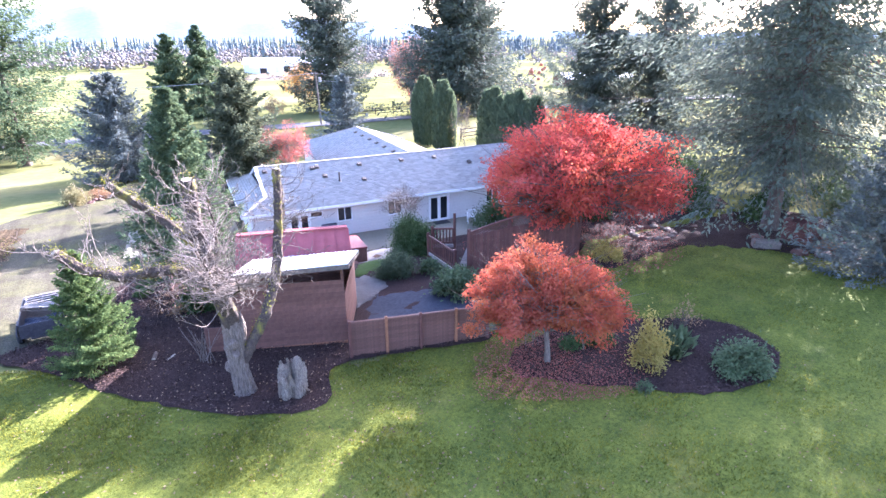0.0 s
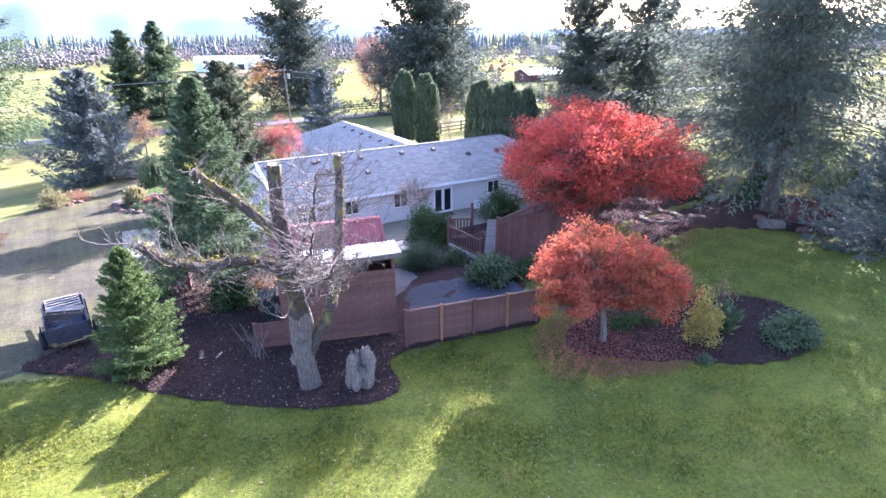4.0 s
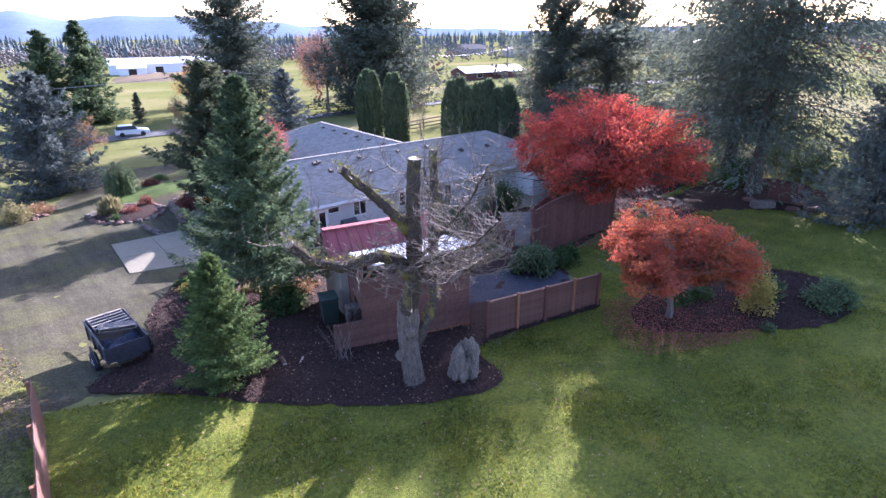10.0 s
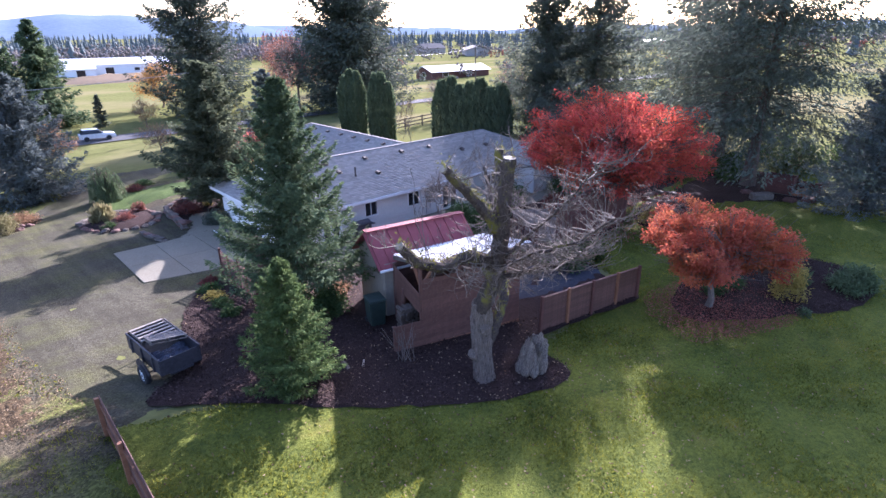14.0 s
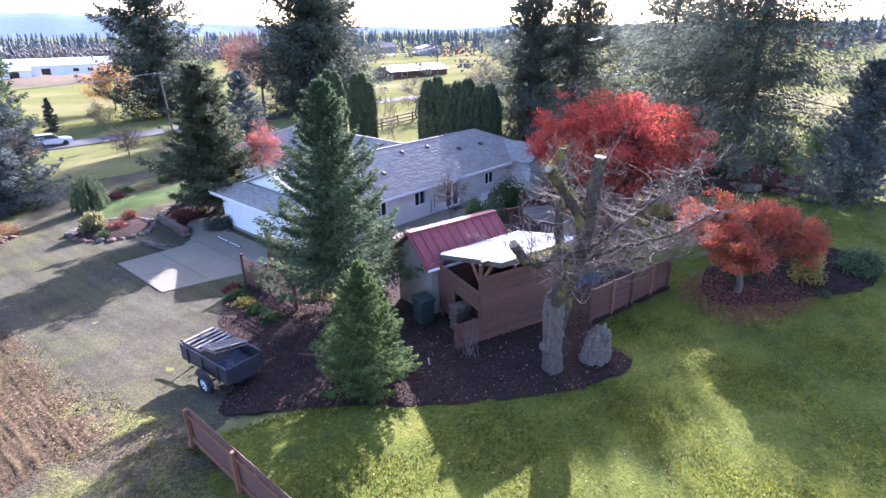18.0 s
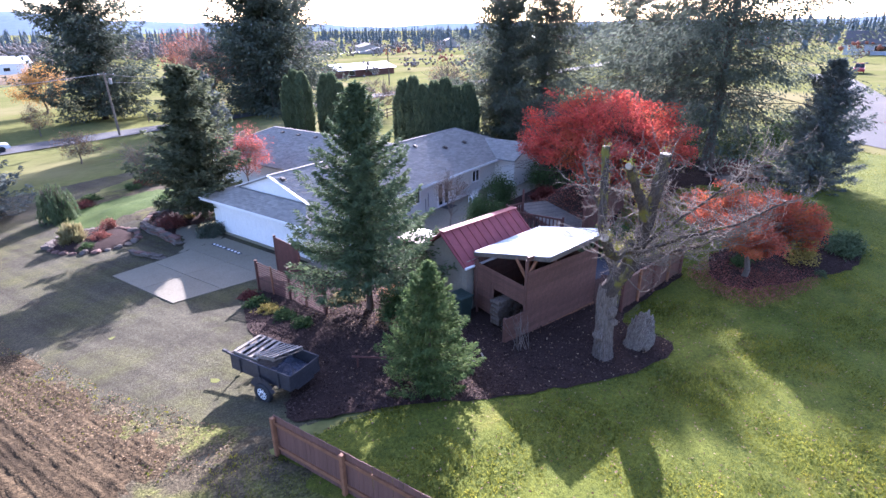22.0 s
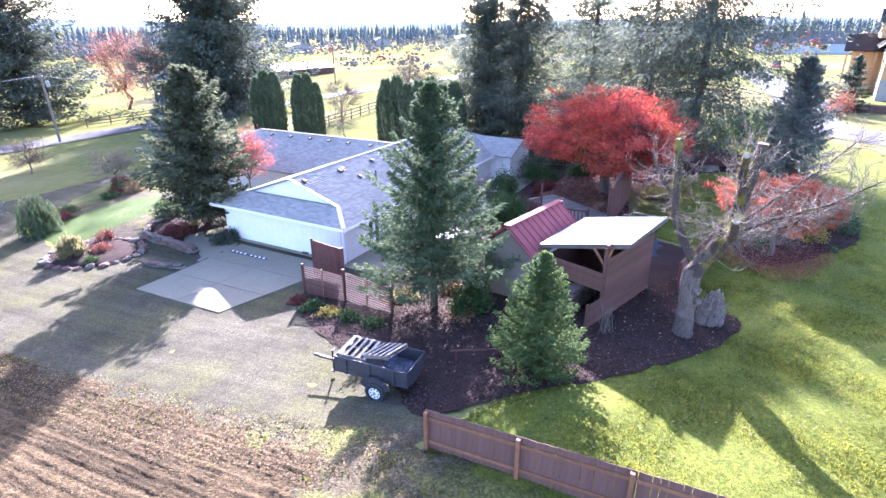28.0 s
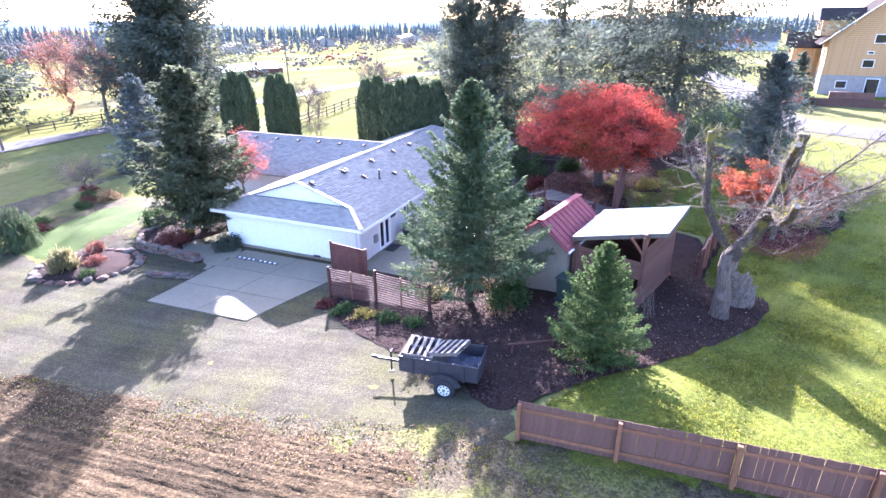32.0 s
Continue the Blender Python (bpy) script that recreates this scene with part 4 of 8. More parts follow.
# ridge caps
for a, b in (((SKX, RIDGE_Y, RIDGE_Z + 0.02), (LEN - 3.2, RIDGE_Y, RIDGE_Z + 0.02)), ((WGX, RIDGE_Y, WZ + 0.02), (WGX, WGY, WZ + 0.02)), ((0, 0, EAVE + 0.02), (SKX, SKX, SKZ + 0.02)), ((0, N_EAVE, EAVE + 0.02), (SKX, N_EAVE - SKX, SKZ + 0.02)), ((WGX, WGY, WZ + 0.02), (WGX - WHW, WN, EAVE + 0.02)), ((WGX, WGY, WZ + 0.02), (WGX + WHW, WN, EAVE + 0.02)), ((LEN, 0, EAVE + 0.02), (LEN - 3.2, RIDGE_Y, RIDGE_Z + 0.02))):
    part("ridge_cap", bar(bmesh.new(), a, b, 0.24, 0.02, (0, 0, 1)), "roof_cap", house)


def roof_vent():
    bm = bmesh.new()
    box(bm, 0.3, 0.34, 0.02, Matrix.Translation((0, 0, 0.01)))
    box(bm, 0.24, 0.24, 0.12, Matrix.Translation((0, 0.02, 0.08)), 0.02)
    box(bm, 0.28, 0.06, 0.05, Matrix.Translation((0, -0.12, 0.12)), 0.01)
    return mesh_of("roof_vent", bm, "dark_vent")


M["dark_vent"] = surface("brown_vent_metal", (0.045, 0.036, 0.032), (0.085, 0.07, 0.062), big=3, fine=12, rough=0.8)
VENT = roof_vent()
for x, y in ((4.75, 3.87), (5.05, 3.95), (5.3, 2.88), (7.55, 2.1), (7.78, 3.79), (10.68, 3.77), (13.07, 3.74), (15.27, 2.73), (17.67, 2.7), (1.9, 4.0)):
    piece("roof_vent", VENT, house, pose(x, y, EAVE + PITCH * y + 0.02, 18.8))
for y in (6.2, 8.1, 9.85, 11.6, 13.5, 15.4):
    piece("roof_vent", VENT, house, pose(11.05, y, EAVE + PITCH * (11.05 - 7.0) + 0.02, 18.8, 0, -90))
bm = cyl(bmesh.new(), 0.05, 0.05, 0.55, Matrix.Translation((6.06, 2.3, EAVE + PITCH * 2.3)), 10)
cyl(bm, 0.1, 0.05, 0.12, Matrix.Translation((6.06, 2.3, EAVE + PITCH * 2.3 - 0.02)), 10)
part("vent_pipe", bm, "dark_vent", house)
for x, h in ((10.2, -0.6), (9.9, -0.9)):
    part("conduit", cyl(bmesh.new(), 0.03, 0.03, 0.9, Matrix.Translation((x, WY - 0.14, h - 0.5)), 8), "galv", house)
part("meter_box", bbox(0.3, 0.14, 0.42, Matrix.Translation((2.0, WY - 0.17, -0.6)), 0.02), "galv", house)
part("door_mat", bbox(1.0, 0.6, 0.02, Matrix.Translation((3.1, WY - 0.55, -1.465))), "rubber", house)
part("door_mat", bbox(1.0, 0.6, 0.02, Matrix.Translation((11.9, WY - 0.55, -1.465))), "rubber", house)

# ---------------------------------------------------------------- garden shed with a maroon roof
SA = -31.5
SHED = pose(3.036, 6.087, 0, 0, 0, SA)  # under the west end of the ridge, x along the ridge
shed = thing("garden_shed", SHED, "small beige garden shed with a maroon standing-seam metal roof", "shed")
SL, SH, SRZ, SEZ = 4.14, 1.27, 2.53, 1.5
SB = -0.75
part("wall", wall_with_holes((0.2, -1.05), (SL - 0.2, -1.05), SB, 1.62, []), "shed_siding", shed)
part("wall", wall_with_holes((0.2, 1.05), (SL - 0.2, 1.05), SB, 1.62, []), "shed_siding", shed)
for gxx in (0.25, SL - 0.25):
    bm = bmesh.new()
    prof = [(-0.95, SB), (0.95, SB), (0.95, 1.68), (0, 2.42), (-0.95, 1.68)]
    a = [bm.verts.new((gxx - 0.06, y, z)) for y, z in prof]
    b = [bm.verts.new((gxx + 0.06, y, z)) for y, z in prof]
    bm.faces.new(a), bm.faces.new(b[::-1])
    for i in range(5):
        bm.faces.new((a[i], b[i], b[(i + 1) % 5], a[(i + 1) % 5]))
    part("gable_wall", bm, "shed_siding", shed)
for sgn in (-1, 1):
    bm = bmesh.new()
    slab3(bm, [(0, sgn * SH, SEZ), (SL, sgn * SH, SEZ), (SL, 0, SRZ), (0, 0, SRZ)], 0.06)
    part("roof_sheet", bm, "red_metal", shed)
    for k in range(11):
        bm = bmesh.new()
        x = 0.03 + (SL - 0.06) * k / 10
        bar(bm, (x, sgn * SH, SEZ + 0.02), (x, 0, SRZ + 0.02), 0.03, 0.05)
        part("seam", bm, "red_metal", shed)
    for x in (-0.02, SL + 0.02):
        part("barge_board", bar(bmesh.new(), (x, sgn * (SH + 0.02), SEZ - 0.05), (x, 0, SRZ - 0.05), 0.04, 0.13, (1, 0, 0)), "red_metal", shed)
    part("gutter", bbox(SL + 0.1, 0.09, 0.09, Matrix.Translation((SL / 2, sgn * (SH + 0.04), SEZ - 0.06)), 0.02), "white", shed)
part("ridge_cap", bar(bmesh.new(), (-0.03, 0, SRZ + 0.035), (SL + 0.03, 0, SRZ + 0.035), 0.3, 0.03), "red_metal", shed)

# ---------------------------------------------------------------- wood shelter with the white roof
RNW, RSW, RSE, RNE = Vector((2.9, 4.8, 1.93)), Vector((0.84, 1.88, 2.89)), Vector((3.86, 0.06, 2.9)), Vector((6.25, 2.78, 1.93))
shelter = thing("wood_shelter", Matrix(), "brown timber wood shelter with a white corrugated roof and plank screen", "shelter")
bm = slab3(bmesh.new(), [tuple(q) for q in (RSW, RSE, RNE, RNW)], 0.03)
part("roof_sheet", bm, "steel_white", shelter, "white translucent corrugated roof sheet")
for k in range(25):
    s = (k + 0.5) / 25
    bm = bar(bmesh.new(), RSW.lerp(RSE, s) + Vector((0, 0, 0.012)), RNW.lerp(RNE, s) + Vector((0, 0, 0.012)), 0.045, 0.03)
    part("rib", bm, "steel_white", shelter)
bm = bmesh.new()
dn = Vector((0, 0, -0.1))
bar(bm, RSW + dn, RSE + dn, 0.05, 0.15), bar(bm, RSW + dn, RNW + dn, 0.05, 0.15), bar(bm, RSE + dn, RNE + dn, 0.05, 0.15), bar(bm, RNW + dn, RNE + dn, 0.05, 0.12)
part("fascia", bm, "grey_wood", shelter)
for k in range(7):
    s = (k + 0.5) / 7
    part("rafter", bar(bmesh.new(), RSW.lerp(RSE, s) + dn * 1.1, RNW.lerp(RNE, s) + dn * 1.1, 0.04, 0.12), "cedar", shelter)
C0, C1 = Vector((0.2, 3.11, 0)), Vector((3.9, 0.41, 0))
sdir = (C1 - C0).normalized()
snor = Vector((-sdir.y, sdir.x, 0))
scr_len = (C1 - C0).length
TALL0 = 0.95
PLANK = mesh_of("plank", bbox(1, 0.025, 0.132, Matrix(), 0.004), "cedar")
sang = math.degrees(math.atan2(sdir.y, sdir.x))


def plank_run(parent, a, b, z, h=0.1395):
    """One horizontal board between two plan points."""
    a, b = Vector((a[0], a[1], 0)), Vector((b[0], b[1], 0))
    d = b - a
    m = Matrix.Translation(((a.x + b.x) / 2, (a.y + b.y) / 2, z)) @ pose(0, 0, 0, 0, 0, math.degrees(math.atan2(d.y, d.x))) @ Matrix.Diagonal((d.length, 1, h / 0.132, 1))
    return piece("plank", PLANK, parent, m)


for k in range(18):
    z = -0.16 + 0.07 + 0.14 * k
    a = C0 if z < 0.78 else C0 + sdir * TALL0
    if z < 2.28:
        mid = C0 + sdir * (scr_len * (0.45 + 0.1 * (k % 3)))
        plank_run(shelter, a, mid, z), plank_run(shelter, mid, C1, z)
for s in (0.03, TALL0, 2.3, scr_len - 0.05):
    q = C0 + sdir * s + snor * 0.07
    top = 0.8 if s < 0.5 else 2.62 - 0.0 * s
    part("post", bbox(0.1, 0.1, top + 0.5, Matrix.Translation((q.x, q.y, (top - 0.5) / 2)) @ pose(0, 0, 0, 0, 0, sang), 0.008), "cedar", shelter)
part("bottom_board", bar(bmesh.new(), C0 - snor * 0.03 + Vector((0, 0, -0.19)), C1 - snor * 0.03 + Vector((0, 0, -0.12)), 0.03, 0.16), "post_wood", shelter)
# west side: boards above a low opening, then the braces
W0, W1 = C0 + sdir * TALL0, Vector((2.75, 4.75, 0))
for k in range(5):
    plank_run(shelter, W0 + snor * 0.1, W1, 1.02 + 0.14 * k)
for k in range(8):
    plank_run(shelter, W0.lerp(W1, 0.62), W1, -0.1 + 0.14 * k)
# boarded rear and east sides keep the inside dark
K0, K1 = Vector((2.85, 4.7, 0)), Vector((6.0, 2.75, 0))
for k in range(14):
    plank_run(shelter, K0, K1, -0.2 + 0.14 * k), plank_run(shelter, K1, C1 + snor * 0.1, -0.2 + 0.14 * k)
part("post", bbox(0.1, 0.1, 2.4, Matrix.Translation((W1.x - 0.1, W1.y - 0.15, 0.55)), 0.008), "cedar", shelter)
part("post", bbox(0.1, 0.1, 1.9, Matrix.Translation((*W0.lerp(W1, 0.62).xy, 0.2)), 0.008), "cedar", shelter)
for s in (TALL0,):
    q = C0 + sdir * s + snor * 0.07
    part("brace", bar(bmesh.new(), q + Vector((0, 0, 1.95)), q + snor * 0.5 + Vector((0, 0, 2.5)), 0.07, 0.07), "post_wood", shelter)
    part("brace", bar(bmesh.new(), q + Vector((0, 0, 1.95)), q + sdir * (0.5 if s < 2 else -0.5) + Vector((0, 0, 2.6)), 0.07, 0.07), "post_wood", shelter)
part("top_beam", bar(bmesh.new(), C0 + sdir * TALL0 + snor * 0.07 + Vector((0, 0, 2.66)), C1 + snor * 0.07 + Vector((0, 0, 2.66)), 0.08, 0.14), "cedar", shelter)

# ---------------------------------------------------------------- low plank fence
low = thing("plank_fence", Matrix(), "low reddish-brown fence of horizontal planks with paler posts", "fence")
F0, F1 = Vector((3.34, -0.54, 0)), Vector((7.28, -2.94, 0))
for k in range(9):
    z = -0.05 + 0.142 * k
    for j in range(4):
        plank_run(low, F0.lerp(F1, j / 4), F0.lerp(F1, (j + 1) / 4), z, 0.137)
fd = (F1 - F0).normalized()
fn = Vector((fd.y, -fd.x, 0))
for s, m, w in ((0.0, "dark_wood", 0.1), (0.255, "post_wood", 0.09), (0.5, "dark_wood", 0.09), (0.76, "post_wood", 0.09), (1.0, "dark_wood", 0.1)):
    q = F0.lerp(F1, s) + fn * 0.06
    part("post", bbox(w, w, 1.75, Matrix.Translation((q.x, q.y, 0.42)) @ pose(0, 0, 0, 0, 0, -31), 0.008), m, low)
part("cap_rail", bar(bmesh.new(), F0 + Vector((0, 0, 1.2)), F1 + Vector((0, 0, 1.2)), 0.09, 0.03), "cedar", low)
part("bottom_board", bar(bmesh.new(), F0 + Vector((0, 0, -0.17)), F1 + Vector((0, 0, -0.2)), 0.03, 0.12), "dark_wood", low)

# ---------------------------------------------------------------- board fence along the garden
bf = thing("board_fence", Matrix(), "long brown fence of upright boards on orange-brown posts and rails", "fence")
B0, B1 = Vector((-6.19, 7.64, 0)), Vector((-7.88, 3.08, 0))
bd = (B1 - B0).normalized()
bnn = Vector((bd.y, -bd.x, 0))
M["dark_fence"] = surface("brown_fence_stain", (0.11, 0.055, 0.042), (0.18, 0.095, 0.072), big=1.2, fine=7, rough=0.75, bmp=0.3, dist=0.008, stretch=(4, 4, 0.6), rand=0.12)
BOARD = mesh_of("board", bbox(0.137, 0.018, 1.0, Matrix.Translation((0, 0, 0.5)), 0.003), "dark_fence")
bang = math.degrees(math.atan2(bd.y, bd.x))


def fence_top(s):
    return 1.06 + 0.075 * s


rngf = random.Random(5)
BF_LEN = 20.0
nb = int(BF_LEN / 0.1415)
for k in range(nb):
    s = (k + 0.5) * 0.1415
    q = B0 + bd * s
    g = gz(q.x, q.y) - 0.03
    piece("board", BOARD, bf, Matrix.Translation((q.x, q.y, g)) @ pose(0, 0, 0, 0, rngf.uniform(-0.4, 0.4), bang) @ Matrix.Diagonal((rngf.uniform(0.97, 1.02), 1, fence_top(s) - g + rngf.uniform(-0.012, 0.008), 1)))
npost = int(BF_LEN / 2.43) + 1
for k in range(npost):
    q = B0 + bd * 2.43 * k + bnn * 0.075
    if k == 0:
        q += bd * 0.05
    g = gz(q.x, q.y) - 0.05
    h = fence_top(2.43 * k) - g - 0.02
    part("post", bbox(0.1, 0.1, h, Matrix.Translation((q.x, q.y, g + h / 2)) @ pose(0, 0, 0, 0, 0, bang), 0.008), "post_wood", bf)
    if k < npost - 1:
        for dz in (0.22, 0.92):
            a, b = B0 + bd * 2.43 * k + bnn * 0.035, B0 + bd * 2.43 * (k + 1) + bnn * 0.035
            part("rail", bar(bmesh.new(), a + Vector((0, 0, fence_top(2.43 * k) - dz)), b + Vector((0, 0, fence_top(2.43 * (k + 1)) - dz)), 0.04, 0.09), "post_wood", bf)

# ---------------------------------------------------------------- slatted screen by the apron
sl = thing("slatted_fence", Matrix(), "brown slatted fence screen with narrow gaps beside the driveway", "fence")
L1, L2, L3 = Vector((3.68, 14.89, 0)), Vector((2.8, 12.74, 0)), Vector((1.55, 10.4, 0))
SLAT = mesh_of("slat", bbox(1, 0.02, 0.07, Matrix(), 0.003), "dark_wood")
for a, b, za, zb in ((L1, L2, 0.1, 0.12), (L2, L3, 0.33, 0.33)):
    d = b - a
    for k in range(13):
        z = za - 0.08 - 0.105 * k
        piece("slat", SLAT, sl, Matrix.Translation(((a.x + b.x) / 2, (a.y + b.y) / 2, z)) @ pose(0, 0, 0, 0, 0, math.degrees(math.atan2(d.y, d.x))) @ Matrix.Diagonal((d.length, 1, 1, 1)))
    q = a.lerp(b, 0.5) - Vector((0.05, -0.02, 0))
    part("batten", bbox(0.05, 0.05, 1.5, Matrix.Translation((q.x, q.y, za - 0.7))), "post_wood", sl)
for q, t in ((L1, 0.14), (L2, 0.4), (L3, 0.38)):
    part("post", bbox(0.11, 0.11, 2.1, Matrix.Translation((q.x, q.y, t - 1.05)) @ pose(0, 0, 0, 0, 0, -30), 0.008), "dark_wood", sl)

# solid gate panel by the house corner
gt = thing("privacy_panel", Matrix(), "solid reddish-brown privacy panel at the corner of the house", "fence")
P0, P1 = Vector((5.9, 15.3, 0)), Vector((4.95, 13.5, 0))
for k in range(14):
    a, b = P0.lerp(P1, k / 14), P0.lerp(P1, (k + 0.97) / 14)
    part("board", bar(bmesh.new(), (a.x, a.y, -0.55), (b.x, b.y, -0.55), 0.03, 1.85), "dark_wood", gt)
for q in (P0, P1):
    part("post", bbox(0.1, 0.1, 2.0, Matrix.Translation((q.x, q.y, -0.55)), 0.008), "dark_wood", gt)

# ---------------------------------------------------------------- tall lattice-topped screen by the deck
ls = thing("lattice_fence", Matrix(), "tall dark brown fence with an arched lattice top", "fence")
T0, T1 = Vector((10.8, 1.05, 0)), Vector((16.4, -0.95, 0))
TN = 36
for k in range(TN):
    s = (k + 0.5) / TN
    q = T0.lerp(T1, s)
    h = 1.75 + 0.1 * math.sin(math.pi * s)
    part("board", bbox(0.152, 0.025, h + 0.55, Matrix.Translation((q.x, q.y, (h - 0.55) / 2)) @ pose(0, 0, 0, 0, 0, -19.65), 0.003), "dark_wood", ls)
for k in range(52):
    s = (k + 0.5) / 52
    q = T0.lerp(T1, s)
    h = 1.75 + 0.1 * math.sin(math.pi * s)
    d = (T1 - T0).normalized() * 0.16
    t = h + 0.12 + 0.3 * math.sin(math.pi * s)
    part("lattice_slat", bar(bmesh.new(), (q.x - d.x, q.y - d.y, h), (q.x + d.x, q.y + d.y, t), 0.012, 0.03), "dark_wood", ls)
    part("lattice_slat", bar(bmesh.new(), (q.x + d.x, q.y + d.y, h), (q.x - d.x, q.y - d.y, t), 0.012, 0.03), "dark_wood", ls)
for k in range(16):
    s0, s1 = k / 16, (k + 1) / 16
    a, b = T0.lerp(T1, s0), T0.lerp(T1, s1)
    rail = bar(bmesh.new(), (a.x, a.y, 1.9 + 0.4 * math.sin(math.pi * s0)), (b.x, b.y, 1.9 + 0.4 * math.sin(math.pi * s1)), 0.06, 0.08)
    part("arched_rail", rail, "dark_wood", ls)
for s in (0, 0.34, 0.67, 1):
    q = T0.lerp(T1, s)
    part("post", bbox(0.12, 0.12, 2.6 + 0.3 * math.sin(math.pi * s), Matrix.Translation((q.x + 0.03, q.y + 0.07, 0.75)), 0.01), "dark_wood", ls)

# ---------------------------------------------------------------- deck with its balustrade
dk = thing("deck", Matrix(), "grey weathered timber deck and ramp up to the house", "deck")
D0, D1 = Vector((11.4, 2.2, -0.12)), Vector((15.9, 5.2, -0.3))
dd = Vector((D1.x - D0.x, D1.y - D0.y, 0)).normalized()
dn2 = Vector((dd.y, -dd.x, 0))
DW = 2.0
for k in range(36):
    s = (k + 0.5) / 36
    q = D0.lerp(D1, s)
    part("deck_board", bar(bmesh.new(), q, q + dn2 * DW, 0.03, 0.14, (0, 0, 1)), "deck_wood", dk)
for off in (0.05, DW - 0.05):
    part("joist", bar(bmesh.new(), D0 + dn2 * off + Vector((0, 0, -0.12)), D1 + dn2 * off + Vector((0, 0, -0.12)), 0.05, 0.18), "dark_wood", dk)
    for s in (0.03, 0.5, 0.97):
        q = D0.lerp(D1, s) + dn2 * off
        part("support", bbox(0.1, 0.1, 1.2, Matrix.Translation((q.x, q.y, q.z - 0.7))), "dark_wood", dk)
bl = thing("deck_railing", Matrix(), "dark brown timber balustrade along the deck ramp", "railing")
for E0, E1, n, tall in ((Vector((11.0, 2.1, -0.2)), Vector((11.75, 4.6, -0.22)), 13, 1.25), (Vector((12.6, 5.2, -0.25)), Vector((13.45, 4.45, -0.25)), 7, 1.9)):
    part("top_rail", bar(bmesh.new(), E0 + Vector((0, 0, 0.85)), E1 + Vector((0, 0, 0.85)), 0.06, 0.09), "dark_wood", bl)
    part("bottom_rail", bar(bmesh.new(), E0 + Vector((0, 0, 0.12)), E1 + Vector((0, 0, 0.12)), 0.05, 0.07), "dark_wood", bl)
    part("stringer", bar(bmesh.new(), E0 + Vector((0, 0, -0.08)), E1 + Vector((0, 0, -0.08)), 0.06, 0.16), "deck_wood", bl)
    for k in range(n):
        q = E0.lerp(E1, (k + 0.5) / n)
        part("baluster", bbox(0.04, 0.06, 0.72, Matrix.Translation((q.x, q.y, q.z + 0.48))), "dark_wood", bl)
    for q, hp in ((E0, 1.5), (E1, tall + 0.25)):
        part("newel_post", bbox(0.11, 0.11, hp, Matrix.Translation((q.x, q.y, q.z - 0.5 + hp / 2)), 0.01), "dark_wood", bl)

# ---------------------------------------------------------------- trees and shrubs
def conifer(x, y, h, r, seed, mat, whorls, per, ln, wd, name, label, clear=0.06, rise=(-0.1, 0.5), sag=0.25, tip=0.15, trunk_r=None, power=0.8, group="", bark="dark_bark", ragged=0.25, flat=0.42, hang=0.0, arms=7, low=0.7, thick=0.14, gaps=0.12):
    """A conifer: a tapered trunk and boughs wound round it, each bough a thick drooping frond of side twigs set with needle sprays."""
    rng = np.random.default_rng(seed)
    z0 = gz(x, y)
    tree = thing(name, Matrix.Translation((x, y, z0 - 0.05)), label, "tree", group)
    tr = trunk_r or h * 0.018
    segs, k = [], 10
    for i in range(k):
        a, b = i / k, (i + 1) / k
        fl = 1.35 if i == 0 else 1
        segs.append((math.sin(a * 5 + seed) * 0.008 * h * a, math.cos(a * 4 + seed) * 0.008 * h * a, a * h * 0.985, tr * (1 - a) * fl + 0.006, math.sin(b * 5 + seed) * 0.008 * h * b, math.cos(b * 4 + seed) * 0.008 * h * b, b * h * 0.985, tr * (1 - b) * 0.95 + 0.004))
    cen, alo = [], []
    up = np.array([0, 0, 1.0])
    total = whorls * arms
    for w in range(total):
        t = min(clear + (1 - clear) * ((w + rng.uniform()) / total) ** 0.95, 0.985)
        az = w * 2.39996 + rng.normal() * 0.4
        lumps = 1 + 0.12 * math.sin(az * 2 + seed) + 0.1 * math.sin(az * 3 + t * 11 + seed * 2) + gaps * math.sin(t * 37 + az + seed)
        full = min(1, low + (1 - low) * (t - clear) / 0.12)
        L = (r * max(1 - (t - clear) / (1 - clear), 0) ** power * full + 0.014 * h * min(1, 0.25 + (1 - t) * 8)) * lumps * rng.uniform(1 - ragged * 1.5, 1 + ragged * 0.5)
        d = np.array([math.cos(az), math.sin(az), 0])
        p = np.array([-d[1], d[0], 0])
        slope = rise[0] + (rise[1] - rise[0]) * t + rng.normal() * 0.11
        n = max(8, int(per * (0.25 + 0.75 * L / r)))
        nl = max(4, int(L / (ln * 0.5)))
        ls = (rng.integers(0, nl, n) + rng.uniform(0.2, 1.0, n)) / nl
        side = np.where(rng.uniform(size=n) < 0.5, -1.0, 1.0)
        ll = flat * L * np.clip(1.08 - ls, 0.06, 0.62) * np.where(ls < 0.25, 0.75, 1.0)
        u = rng.uniform(0, 1, n) ** 0.8
        pos = d[None] * (ls * L + u * ll * 0.75)[:, None] + p[None] * (side * u * ll)[:, None]
        ss = np.clip(ls + u * ll * 0.75 / L, 0, 1.1)
        drop = rng.uniform(0, 1, n) ** 1.6 * thick * L * np.clip(1.25 - ss, 0.2, 1)
        pos[:, 2] = t * h + L * (slope * ss - sag * ss ** 2 + tip * ss ** 4) - hang * u * ll - drop + rng.normal(size=n) * (0.1 * ln + 0.012 * L)
        cen.append(pos)
        alo.append(d[None] * rng.uniform(0.4, 1.0, (n, 1)) + p[None] * (side * rng.uniform(0.1, 0.9, n))[:, None] + up[None] * (rng.uniform(-0.2, 0.55, n) - hang - 1.6 * drop / (thick * L + 0.01) * 0.4)[:, None] + rng.normal(size=(n, 3)) * 0.22)
